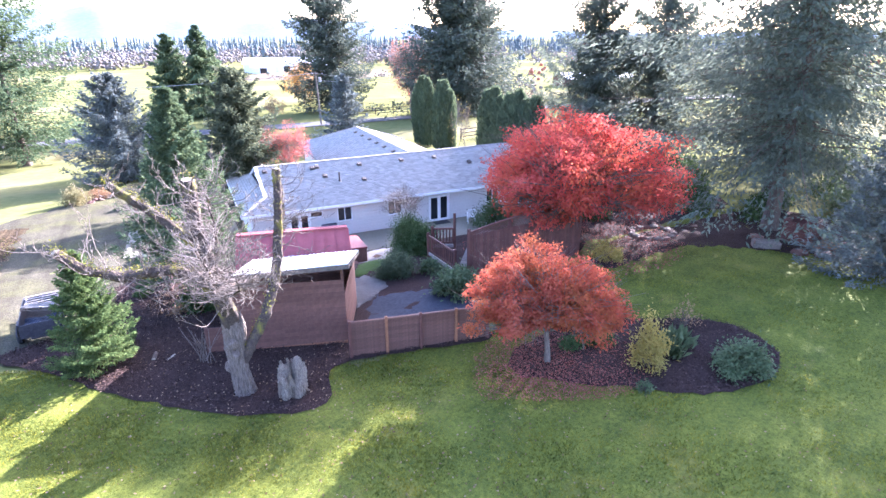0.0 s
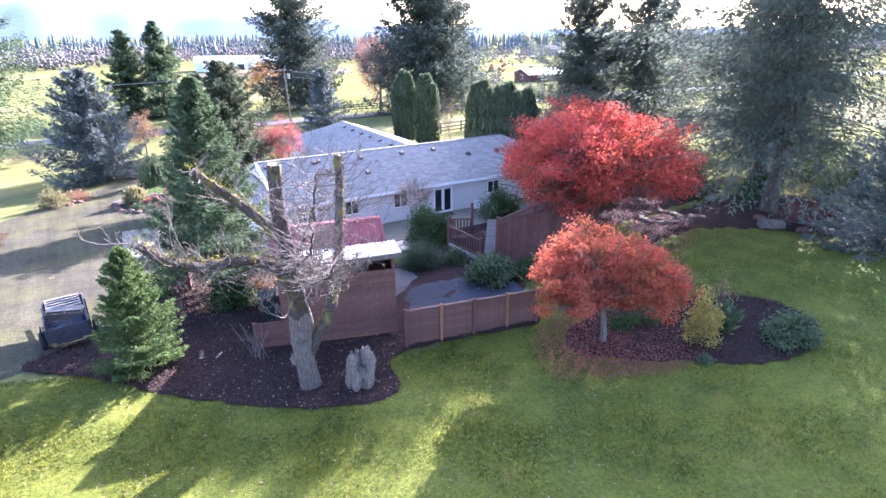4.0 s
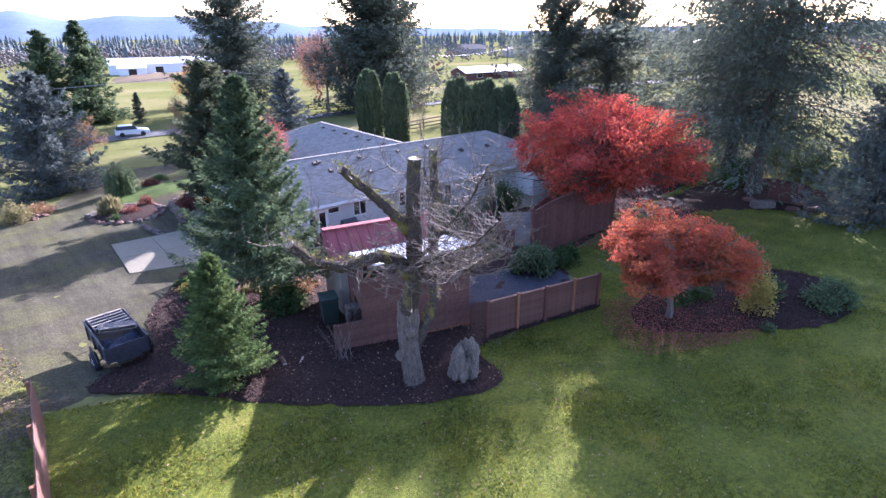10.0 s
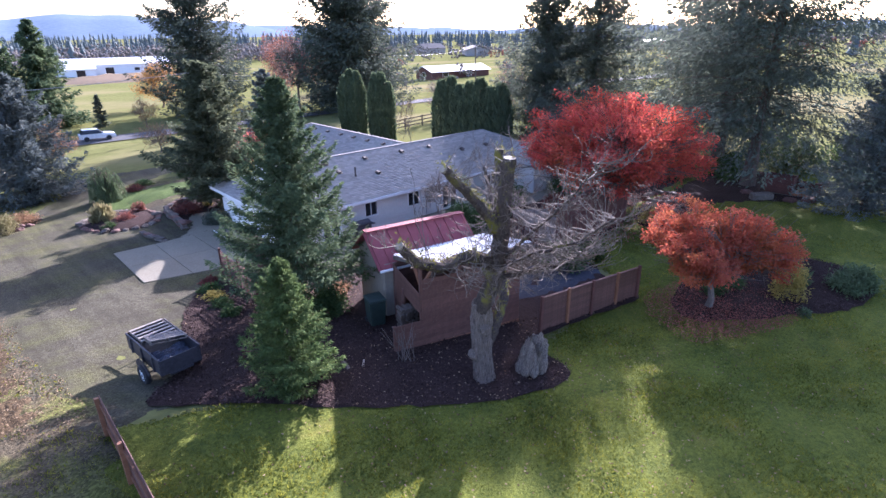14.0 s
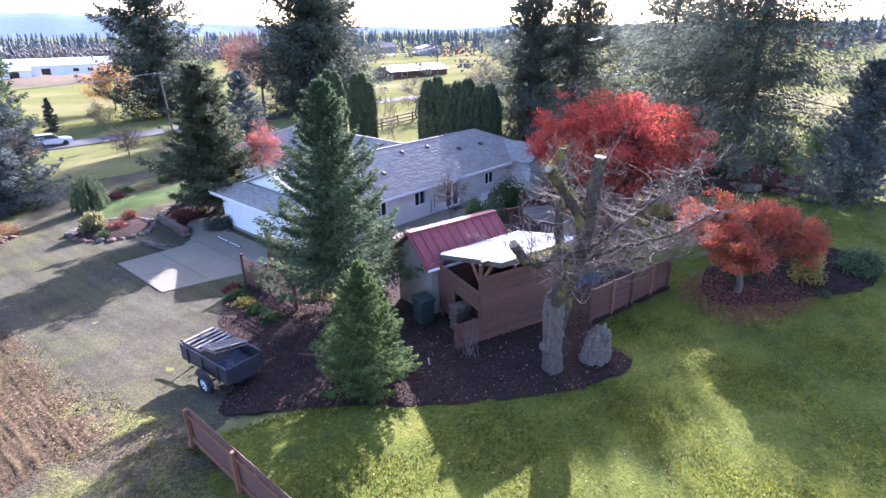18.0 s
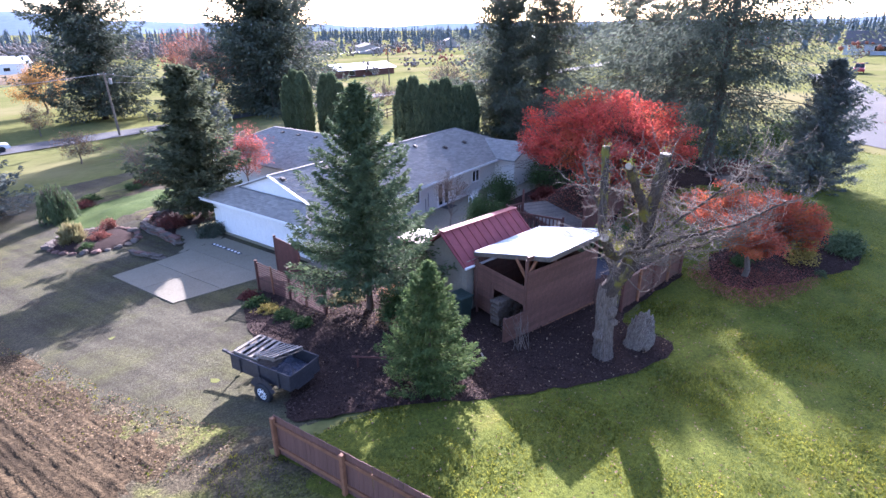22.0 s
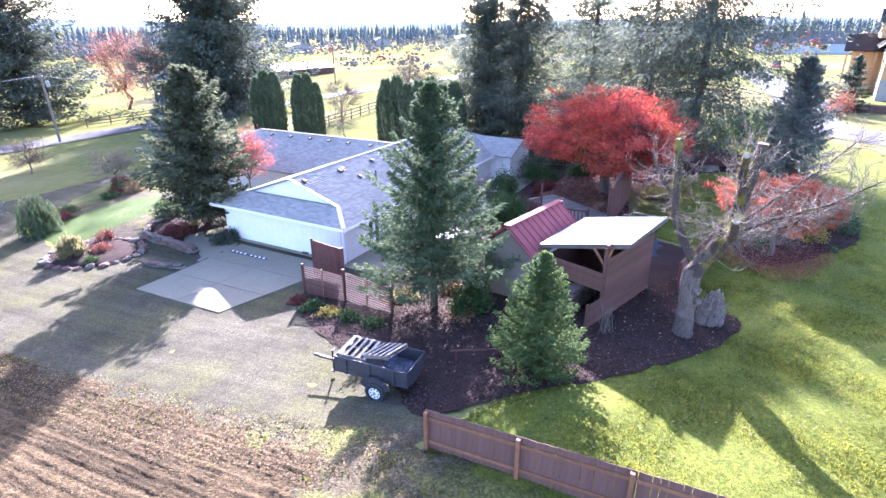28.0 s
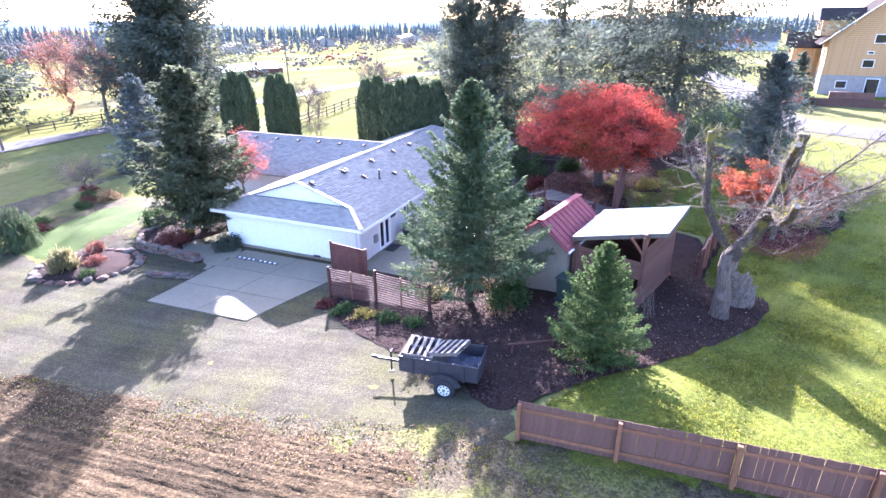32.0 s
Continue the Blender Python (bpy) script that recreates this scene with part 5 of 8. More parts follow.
        q0 = np.array([0, 0, t * h])
        for i in range(3):
            s1 = (i + 1) / 3 * 0.92
            q1 = d * (s1 * L) + up * (t * h + L * (slope * s1 - sag * s1 ** 2 + tip * s1 ** 4))
            segs.append((*q0, max(tr * 0.13 * (1 - t), 0.006) * (1 - i * 0.28), *q1, max(tr * 0.13 * (1 - t), 0.006) * (1 - (i + 1) * 0.28)))
            q0 = q1
    # leader
    n = max(14, per // 3)
    u = rng.uniform(0.9, 1.0, n)
    cen.append(np.stack([rng.normal(size=n) * 0.006 * h * (1.02 - u) * 8, rng.normal(size=n) * 0.006 * h * (1.02 - u) * 8, u * h], 1))
    alo.append(rng.normal(size=(n, 3)) * 0.5 + up)
    cen, alo = np.concatenate(cen), np.concatenate(alo)
    v, f = sprays(cen - unit(alo) * ln * 0.3, alo, ln, wd, rng, 0.05)
    ob = new("crown", raw_mesh("crown", v, f, mat))
    ob.parent = tree
    v, f = tubes(segs, 4)
    ob = new("trunk", raw_mesh("trunk", v, f, bark, True))
    ob.parent = tree
    return tree


def arborvitae(x, y, h, r, seed):
    """A narrow clipped-looking column: upright flat sprays on a pointed, slightly fluted shell."""
    rng = np.random.default_rng(seed)
    tree = thing("arborvitae", Matrix.Translation((x, y, gz(x, y) - 0.05)), "narrow dark green column-shaped arborvitae", "tree", "arborvitae row behind the house")
    n = 5200
    u = rng.uniform(0, 1, n)
    prof = np.minimum(1, 0.82 + 0.5 * u) * np.clip((1.01 - u) / 0.3, 0, 1) ** 0.55
    a = rng.uniform(0, 2 * math.pi, n)
    flute = 1 + 0.1 * np.sin(a * 4 + seed + u * 3) + 0.07 * np.sin(a * 7 + seed * 2)
    rad = r * prof * flute * rng.uniform(0.55, 1.02, n) ** 0.5
    pos = np.stack([rad * np.cos(a), rad * np.sin(a), 0.1 + u * (h - 0.35)], 1)
    al = np.stack([np.cos(a) * 0.25, np.sin(a) * 0.25, np.ones(n)], 1) + rng.normal(size=(n, 3)) * 0.18
    v, f = sprays(pos, al, 0.42, 0.13, rng, 0.0)
    ob = new("crown", raw_mesh("crown", v, f, "arbor"))
    ob.parent = tree
    v, f = tubes([(0, 0, 0, 0.1, 0, 0, h * 0.5, 0.06), (0, 0, h * 0.5, 0.06, 0, 0, h * 0.9, 0.02)], 6)
    ob = new("trunk", raw_mesh("trunk", v, f, "dark_bark", True))
    ob.parent = tree
    return tree


def broadleaf(x, y, h, crown, seed, mat, leaves, size, name, label, trunk_h=0.3, trunk_r=0.12, clumps=90, bark="dark_bark", shape="round", thin=1.0, group="", bare=0.0, lobes=0):
    """A leafy tree: forking limbs and thousands of small leaves in clumps within an uneven crown.
    crown: (centre dx, dy, z, radius x, y, z)."""
    rng = np.random.default_rng(seed)
    z0 = gz(x, y)
    tree = thing(name, Matrix.Translation((x, y, z0 - 0.05)), label, "tree", group)
    cx, cy, cz, rx, ry, rz = crown
    cz -= z0 - 0.05
    u = unit(rng.normal(size=(clumps, 3)))
    rad = np.power(rng.uniform(0.12, 1, clumps), 0.42)
    c = u * rad[:, None]
    if shape == "umbrella":
        c[:, 2] = np.where(c[:, 2] < 0, c[:, 2] * 0.3, c[:, 2])
        c[:, 2] -= 0.16 * (c[:, 0] ** 2 + c[:, 1] ** 2) - 0.08
    if lobes:
        lc = unit(rng.normal(size=(lobes, 3))) * np.power(rng.uniform(0.35, 1, (lobes, 1)), 0.5) * 0.78
        if shape == "umbrella":
            lc[:, 2] = np.where(lc[:, 2] < 0, lc[:, 2] * 0.45, lc[:, 2] * 0.92) - 0.1 * (lc[:, 0] ** 2 + lc[:, 1] ** 2)
        off = unit(rng.normal(size=(clumps, 3))) * rng.uniform(0.6, 1.0, (clumps, 1)) * np.array([0.33, 0.33, 0.26])
        c = lc[rng.integers(0, lobes, clumps)] + off
    lump = 1 + 0.19 * np.sin(3 * np.arctan2(c[:, 1], c[:, 0]) + seed) + 0.1 * np.sin(5 * np.arctan2(c[:, 1], c[:, 0]) + 2 * seed)
    c = c * np.array([rx, ry, rz]) * lump[:, None] * 0.88 + np.array([cx, cy, cz])
    segs = []
    top = np.array([cx * 0.3, cy * 0.3, h * trunk_h])
    pts = [np.zeros(3), top * np.array([0.3, 0.6, 0.4]) + rng.normal(size=3) * 0.03 * h, top]
    rr = [trunk_r * 1.3, trunk_r, trunk_r * 0.8]
    for a, b, ra, rb in zip(pts, pts[1:], rr, rr[1:]):
        segs.append((*a, ra, *b, rb))
    hubs = c[rng.choice(clumps, min(9, clumps), replace=False)] * 0.55 + top * 0.45
    for hb in hubs:
        mid = (top + hb) / 2 + rng.normal(size=3) * 0.06 * rx + np.array([0, 0, 0.05 * rz])
        segs += [(*top, trunk_r * 0.55, *mid, trunk_r * 0.4), (*mid, trunk_r * 0.4, *hb, trunk_r * 0.25)]
    for q in c:
        hb = hubs[np.argmin(np.linalg.norm(hubs - q, axis=1))]
        mid = (hb + q) / 2 + rng.normal(size=3) * 0.05 * rx
        segs += [(*hb, trunk_r * 0.2, *mid, trunk_r * 0.12), (*mid, trunk_r * 0.12, *q, 0.008)]
        for _ in range(int(3 + bare * 5)):
            e = q + rng.normal(size=3) * np.array([rx, ry, rz]) * 0.16
            segs.append((*mid, trunk_r * 0.08, *e, 0.004))
    v, f = tubes(segs, 4)
    ob = new("trunk", raw_mesh("trunk", v, f, bark, True))
    ob.parent = tree
    if leaves:
        pick = rng.integers(0, clumps, leaves)
        spread_c = np.array([rx, ry, rz]) * (np.array([0.062, 0.062, 0.042]) if lobes else 0.125) * thin
        pos = c[pick] + np.clip(rng.normal(size=(leaves, 3)), -1.7, 1.7) * spread_c
        al = rng.normal(size=(leaves, 3)) + unit(pos - np.array([cx, cy, cz])) * 0.7 + np.array([0, 0, -0.35])
        v, f = sprays(pos, al, size, size * 0.7, rng, 0.2)
        ob = new("crown", raw_mesh("crown", v, f, mat))
        ob.parent = tree
    return tree


def shrub(x, y, rx, ry, rz, seed, mat, leaves, size, name, label, group="", upright=0.0, z=None, kind="shrub"):
    """A low bush: stems from the ground and a leafy, lumpy mound."""
    rng = np.random.default_rng(seed)
    z0 = gz(x, y) if z is None else z
    ob0 = thing(name, Matrix.Translation((x, y, z0)), label, kind, group)
    n = 26
    u = unit(rng.normal(size=(n, 3)))
    u[:, 2] = np.abs(u[:, 2])
    c = u * np.power(rng.uniform(0.2, 1, n), 0.4)[:, None] * np.array([rx, ry, rz]) * 0.85
    c[:, 2] += 0.08 * rz
    segs = []
    for q in c:
        m = q * np.array([0.35, 0.35, 0.55])
        segs += [(rng.normal() * 0.05, rng.normal() * 0.05, -0.05, 0.018, *m, 0.012), (*m, 0.012, *q, 0.004)]
    v, f = tubes(segs, 5)
    s = new("stem_clump", raw_mesh("stem_clump", v, f, "dark_bark"))
    s.parent = ob0
    pick = rng.integers(0, n, leaves)
    pos = c[pick] + rng.normal(size=(leaves, 3)) * np.array([rx, ry, rz]) * 0.17
    pos[:, 2] = np.maximum(pos[:, 2], 0.02)
    al = rng.normal(size=(leaves, 3)) * (1 - upright * 0.7) + unit(pos) * 0.8 + np.array([0, 0, upright * 1.6])
    v, f = sprays(pos, al, size, size * (0.5 - 0.35 * upright), rng, 0.2)
    s = new("foliage", raw_mesh("foliage", v, f, mat))
    s.parent = ob0
    return ob0


# near conifers
conifer(2.3, 8.85, 8.75, 2.95, 11, "needle", 24, 330, 0.2, 0.062, "fir_tree", "tall blue-green young fir standing beside the slatted fence", clear=0.14, rise=(0.0, 0.75), sag=0.2, tip=0.3, trunk_r=0.13, power=0.95, ragged=0.15, arms=10, low=1.0, thick=0.12, gaps=0.05)
conifer(-2.5, 4.85, 4.0, 1.6, 12, "needle_light", 20, 270, 0.12, 0.04, "small_spruce", "young neat light green spruce in the mulch bed", clear=0.03, rise=(0.12, 0.8), sag=0.1, tip=0.2, trunk_r=0.05, power=0.9, ragged=0.14, arms=9, low=0.85, thick=0.1, gaps=0.04)
# conifers across the drive
conifer(12.0, 24.3, 9.2, 3.5, 13, "cedar_leaf", 24, 230, 0.34, 0.12, "cedar_tree", "dark green cedar growing in the rock-edged planting bed", clear=0.1, rise=(0.15, 0.8), sag=0.2, tip=0.15, power=0.62, ragged=0.32, arms=8, thick=0.2, gaps=0.2)
conifer(8.6, 41.0, 9.3, 4.1, 14, "needle_blue", 24, 220, 0.34, 0.12, "blue_spruce", "broad silvery blue spruce beside the driveway", clear=0.02, rise=(0.0, 0.6), sag=0.16, tip=0.25, power=0.66, ragged=0.28, arms=8, thick=0.2)
conifer(31.5, 38.9, 8.2, 3.5, 15, "needle_blue", 18, 120, 0.4, 0.15, "blue_spruce", "silvery blue spruce behind the house", clear=0.03, rise=(-0.05, 0.5), sag=0.15, tip=0.15, power=0.8, ragged=0.2, thick=0.2)
conifer(22.0, -11.9, 7.5, 2.9, 16, "needle_blue", 26, 330, 0.2, 0.065, "blue_spruce", "steel-blue spruce at the edge of the lawn", clear=0.02, rise=(-0.1, 0.5), sag=0.15, tip=0.2, power=0.68, ragged=0.25, arms=8, thick=0.2)
# tall firs
conifer(25.6, -6.6, 24, 8.3, 21, "needle_dark", 32, 430, 0.27, 0.085, "fir_tree", "huge dark green fir with hanging boughs at the lawn edge", clear=0.17, rise=(-0.02, 0.3), sag=0.3, tip=0.14, trunk_r=0.34, power=0.4, ragged=0.42, flat=0.5, hang=0.4, arms=9, low=0.7, thick=0.15, gaps=0.26)
conifer(33.0, -4.6, 22, 6.4, 29, "needle_dark", 24, 320, 0.3, 0.1, "fir_tree", "tall dark fir behind the big one", clear=0.12, rise=(0, 0.35), sag=0.36, tip=0.15, trunk_r=0.36, power=0.55, ragged=0.38, flat=0.5, hang=0.4, thick=0.24, gaps=0.2)
conifer(34.5, 9.4, 15.5, 5.6, 22, "needle_dark", 32, 460, 0.3, 0.09, "fir_tree", "narrow dark fir beyond the house", clear=0.04, rise=(-0.05, 0.4), sag=0.3, tip=0.3, power=0.72, ragged=0.4, flat=0.5, hang=0.35, thick=0.22, gaps=0.2)
conifer(39.5, 6.4, 18.3, 7.2, 23, "needle_dark", 34, 460, 0.32, 0.1, "fir_tree", "tall dark fir beyond the house", clear=0.05, rise=(-0.05, 0.4), sag=0.35, tip=0.35, power=0.55, ragged=0.42, flat=0.5, hang=0.35, thick=0.22, gaps=0.2)
conifer(48, -1.5, 21, 6.4, 28, "needle_dark", 26, 240, 0.4, 0.14, "fir_tree", "tall dark fir standing behind the others", clear=0.05, rise=(-0.05, 0.4), sag=0.35, tip=0.3, power=0.55, ragged=0.4, flat=0.5, hang=0.35, thick=0.24, gaps=0.2)
FAR = dict(rise=(-0.1, 0.4), sag=0.25, tip=0.25, ragged=0.45, arms=9, thick=0.26, gaps=0.16, hang=0.2)
conifer(60, 83, 31, 10.6, 24, "needle_far", 34, 230, 0.62, 0.27, "fir_tree", "tall dark fir across the road", clear=0.05, power=0.52, **FAR)
conifer(65, 53, 30, 12.6, 25, "needle_far", 34, 260, 0.62, 0.27, "fir_tree", "broad tall fir across the road", clear=0.04, power=0.52, **FAR)
conifer(70.5, 56, 28, 11.0, 26, "needle_far", 32, 210, 0.62, 0.27, "fir_tree", "tall fir beside its twin across the road", clear=0.04, power=0.54, **FAR)
conifer(4.6, 63, 25, 8.6, 27, "needle", 26, 270, 0.42, 0.16, "fir_tree", "tall green fir with a broad crown on the sunny front lawn", clear=0.09, trunk_r=0.42, power=0.46, **FAR)
conifer(-4.5, 70, 22, 6.5, 30, "needle", 24, 200, 0.42, 0.16, "fir_tree", "green fir on the front lawn", clear=0.09, trunk_r=0.36, power=0.48, **FAR)
conifer(39, 95, 16.6, 6.4, 31, "needle", 20, 110, 0.75, 0.3, "fir_tree", "green fir across the road", clear=0.03, power=0.75, **FAR)
conifer(34.5, 98, 15.2, 5.8, 32, "needle", 18, 110, 0.75, 0.3, "fir_tree", "green fir across the road", clear=0.03, power=0.75, **FAR)
conifer(42, 86.5, 5.2, 1.3, 33, "needle_dark", 12, 50, 0.4, 0.16, "small_conifer", "small dark conifer on the pasture", clear=0.03, power=0.8)

# arborvitae: two clumps, and a row behind the end of the house
for i, (x, y, h, r) in enumerate(((37.9, 33.2, 7.0, 0.8), (37.5, 32.2, 7.6, 0.85), (37.0, 31.0, 7.4, 0.85), (36.0, 27.9, 7.2, 0.8), (35.6, 26.9, 7.3, 0.75), (35.3, 25.9, 6.4, 0.6))):
    arborvitae(x, y, h, r, 40 + i)
for i in range(7):
    arborvitae(31.9 - 0.31 * i, 18.0 - 1.06 * i, 6.9 + 0.35 * math.sin(i * 2.1), 0.85, 50 + i)

# maples
broadleaf(17.8, 0.3, 6.6, (-0.1, 0.2, 3.45, 5.6, 5.5, 3.7), 61, "red_leaf", 96000, 0.125, "red_maple", "large spreading maple in bright red autumn leaf", 0.3, 0.28, 760, "dark_bark", "umbrella", lobes=78)
broadleaf(7.3, -5.4, 4.3, (-0.15, 0.25, 2.5, 2.7, 2.65, 1.8), 62, "orange_leaf", 62000, 0.078, "orange_maple", "small round maple in orange and red autumn leaf", 0.28, 0.11, 460, "bark", "umbrella", lobes=56)
broadleaf(15, 23, 5.4, (0, 0, 2.2, 1.9, 1.9, 1.7), 63, "pink_leaf", 5200, 0.085, "red_maple", "small open maple with thin pinkish red leaves beside the house", 0.4, 0.07, 90, "bark", bare=0.5)
broadleaf(64, 101, 8, (0, 0, 0.6, 4.6, 4.6, 4.0), 64, "amber_leaf", 9000, 0.22, "orange_tree", "rounded tree in orange-yellow autumn leaf across the road", 0.3, 0.22, 90)
broadleaf(18.5, 55.5, 5.0, (0, 0, -0.6, 1.9, 1.9, 1.9), 65, "tan_leaf", 3000, 0.13, "small_maple", "small tan-leaved tree beside the drive", 0.35, 0.09, 60, bare=0.5)
broadleaf(77, 79, 13, (0, 0, 3.5, 4.5, 4.5, 6.5), 66, "rust_leaf", 4200, 0.26, "red_tree", "tall thin tree with rusty red leaves", 0.25, 0.25, 110, bare=0.8)
broadleaf(64.2, 63.7, 14.4, (0, 0, 4.7, 5.4, 5.4, 4.8), 67, "rust_leaf", 2400, 0.22, "bare_tree", "bare brown broad-crowned tree", 0.3, 0.32, 150, "twig", bare=1.4)
broadleaf(60, 21, 9, (0, 0, 2.6, 4.5, 4.5, 3.6), 68, "tan_leaf", 800, 0.18, "bare_tree", "bare grey-brown tree beside the pasture", 0.3, 0.2, 110, "twig", bare=1.4)
broadleaf(55, 30, 7, (0, 0, 1.4, 3.2, 3.2, 2.6), 69, "tan_leaf", 400, 0.16, "bare_tree", "bare grey-brown tree beside the pasture", 0.3, 0.14, 90, "twig", bare=1.4)
broadleaf(34.4, 23.2, 5.6, (0, 0, 1.6, 1.2, 1.2, 2.4), 70, "yellow_leaf", 200, 0.1, "bare_sapling", "thin pale bare sapling between the hedges", 0.4, 0.04, 70, "twig", bare=1.2)
broadleaf(22, 38.5, 4.2, (0, 0, -0.4, 2.3, 2.3, 1.4), 71, "tan_leaf", 400, 0.1, "bare_tree", "low spreading bare tree on the front lawn", 0.25, 0.07, 90, "twig", bare=1.2)
broadleaf(27.5, 52, 4.4, (0, 0, -1.2, 2.3, 2.3, 1.6), 72, "tan_leaf", 1500, 0.12, "small_tree", "small tan bare tree on the front lawn", 0.25, 0.09, 70, "twig", bare=1.0)
broadleaf(44, 78, 4.6, (0, 0, -1.7, 2.3, 2.3, 1.7), 73, "tan_leaf", 1800, 0.16, "small_tree", "small brown-leaved tree by the road", 0.25, 0.09, 60, "twig", bare=0.6)
broadleaf(13.6, 8.6, 3.6, (0, 0, 1.1, 1.5, 1.2, 1.0), 74, "tan_leaf", 120, 0.06, "bare_shrub_tree", "bare small tree against the house wall", 0.3, 0.04, 90, "twig", bare=1.2)
broadleaf(104, 86, 10, (0, 0, 1, 6, 6, 4.5), 75, "tan_leaf", 1500, 0.3, "bare_tree", "bare brown tree by the road", 0.3, 0.3, 90, "twig", bare=1.2)

# ---------------------------------------------------------------- the old pollarded tree
def old_tree():
    """A stout pruned trunk, sawn limbs and a thicket of bare shoots."""
    rng = np.random.default_rng(7)
    tree = thing("bare_tree", Matrix.Translation((0, 0, -0.06)), "old bare tree with thick sawn-off mossy limbs and pale twigs", "tree")
    trunk = [((0, 0, 0), 0.36), ((0.0, 0.02, 0.25), 0.29), ((-0.05, 0.06, 0.9), 0.25), ((-0.05, 0.1, 1.6), 0.26), ((0.0, 0.1, 2.1), 0.3), ((-0.05, 0.1, 2.6), 0.25)]
    limbs = [
        [((-0.05, 0.08, 2.45), 0.25), ((-0.36, -0.33, 3.3), 0.23), ((-0.52, -0.5, 4.0), 0.2), ((-0.68, -0.64, 4.8), 0.17), ((-0.84, -0.76, 5.8), 0.155), ((-0.86, -0.86, 6.72), 0.15)],
        [((0.06, -0.02, 1.15), 0.15), ((0.3, -0.14, 1.65), 0.15), ((0.8, -0.2, 2.4), 0.14), ((1.3, 0.1, 3.0), 0.145), ((1.72, 0.42, 3.75), 0.135), ((1.88, 0.46, 4.76), 0.12), ((1.98, 0.5, 5.5), 0.115), ((2.05, 0.54, 6.25), 0.12)],
        [((-0.36, -0.33, 3.4), 0.17), ((-0.85, -0.33, 4.2), 0.155), ((-1.42, -0.2, 4.5), 0.14), ((-2.39, 0.08, 4.52), 0.125), ((-3.05, 0.3, 4.85), 0.105), ((-3.47, 0.44, 5.35), 0.1)],
        [((-0.66, -0.62, 4.7), 0.14), ((-1.05, -0.5, 5.35), 0.12), ((-1.55, -0.22, 5.98), 0.105), ((-2.24, 0.05, 6.69), 0.095)],
        [((1.85, 0.5, 4.3), 0.07), ((2.3, 0.9, 4.9), 0.055), ((2.5, 1.2, 5.6), 0.04)],
        [((-0.5, -0.48, 3.8), 0.06), ((-0.95, -1.5, 4.6), 0.034), ((-1.4, -2.6, 5.2), 0.024), ((-1.85, -3.4, 6.0), 0.016)],
        [((-0.55, -0.5, 4.0), 0.06), ((-0.75, -1.5, 5.1), 0.034), ((-1.0, -2.3, 6.0), 0.024), ((-1.3, -2.9, 6.9), 0.014)],
        [((-0.42, -0.4, 3.5), 0.075), ((-0.4, -1.3, 3.9), 0.05), ((-0.6, -2.1, 4.3), 0.03), ((-0.9, -2.7, 4.9), 0.012)],
    ]
    V, F, base = [], [], 0

    def tube(line, n, rough):
        nonlocal base
        rings = []
        for i, (p, r) in enumerate(line):
            p = np.array(p, float)
            d = np.array(line[min(i + 1, len(line) - 1)][0], float) - np.array(line[max(i - 1, 0)][0], float)
            d /= np.linalg.norm(d)
            x = np.cross(d, [0.2, 1, 0.1])
            x /= np.linalg.norm(x)
            y = np.cross(d, x)
            a = np.arange(n) * 2 * math.pi / n
            ph = a * (n // 5) + 1.1 * np.sin(i * 0.09 + a * 2) + 0.7 * np.sin(i * 0.21 + a * 5)
            ridge = 1 - np.abs(np.sin(ph * 0.5)) * 2
            rr = r * (1 + 0.07 * ridge + 0.06 * np.sin(a * 3 + i * 0.07) + 0.04 * np.sin(a * 2 - i * 0.1) + rng.normal(size=n) * rough * 0.4)
            rings.append(p + (x[None] * np.cos(a)[:, None] + y[None] * np.sin(a)[:, None]) * rr[:, None])
        v = np.concatenate(rings)
        i = np.arange(n)
        for k in range(len(line) - 1):
            F.append(np.stack([i, (i + 1) % n, n + (i + 1) % n, n + i], 1) + base + k * n)
        V.append(v)
        base += len(v)

    def finer(line, fine=6):
        out = []
        for (a, ra), (b, rb) in zip(line, line[1:]):
            for k in range(fine):
                t = k / fine
                q = np.array(a) * (1 - t) + np.array(b) * t + rng.normal(size=3) * (0.01 if fine < 12 else 0.002)
                out.append((tuple(q), ra * (1 - t) + rb * t))
        out.append(line[-1])
        return out

    tube(finer(trunk, 12), 80, 0.05)
    ob = new("trunk", raw_mesh("trunk", np.concatenate(V), np.concatenate(F), "old_bark", True))
    ob.parent = tree
    for line in limbs:
        V, F, base = [], [], 0
        tube(finer(line, 9), 30, 0.09)
        ob = new("limb", raw_mesh("limb", np.concatenate(V), np.concatenate(F), "limb_bark", True))
        ob.parent = tree
        (p, r), (p0, _) = line[-1], line[-2]
        if r > 0.085:
            d = Vector(p) - Vector(p0)
            q = d.to_track_quat("Z", "Y").to_matrix().to_4x4()
            q.translation = Vector(p) - d.normalized() * 0.03
            part("sawn_end", cyl(bmesh.new(), r * 0.97, r * 0.93, 0.045, q, 14), "cut_wood", ob, "pale sawn end")
    # knots and a burr
    for p, s in (((-0.2, -0.08, 1.85), 0.17), ((-0.2, 0.2, 1.0), 0.2), ((-0.2, -0.16, 1.5), 0.13), ((-0.24, 0.16, 1.62), 0.11)):
        bm = bmesh.new()
        bmesh.ops.create_icosphere(bm, subdivisions=2, radius=s, matrix=Matrix.Translation(p))
        for v in bm.verts:
            v.co += Vector((noise.noise(v.co * 9), noise.noise(v.co * 9 + Vector((5, 0, 0))), 0)) * 0.05
        part("burr", bm, "old_bark", tree)
    # shoots
    segs = []

    def shoot(p, d, length, rad, depth, lift):
        n = 7
        for i in range(n):
            q = p + d * length / n
            segs.append((*p, rad, *q, rad * 0.85))
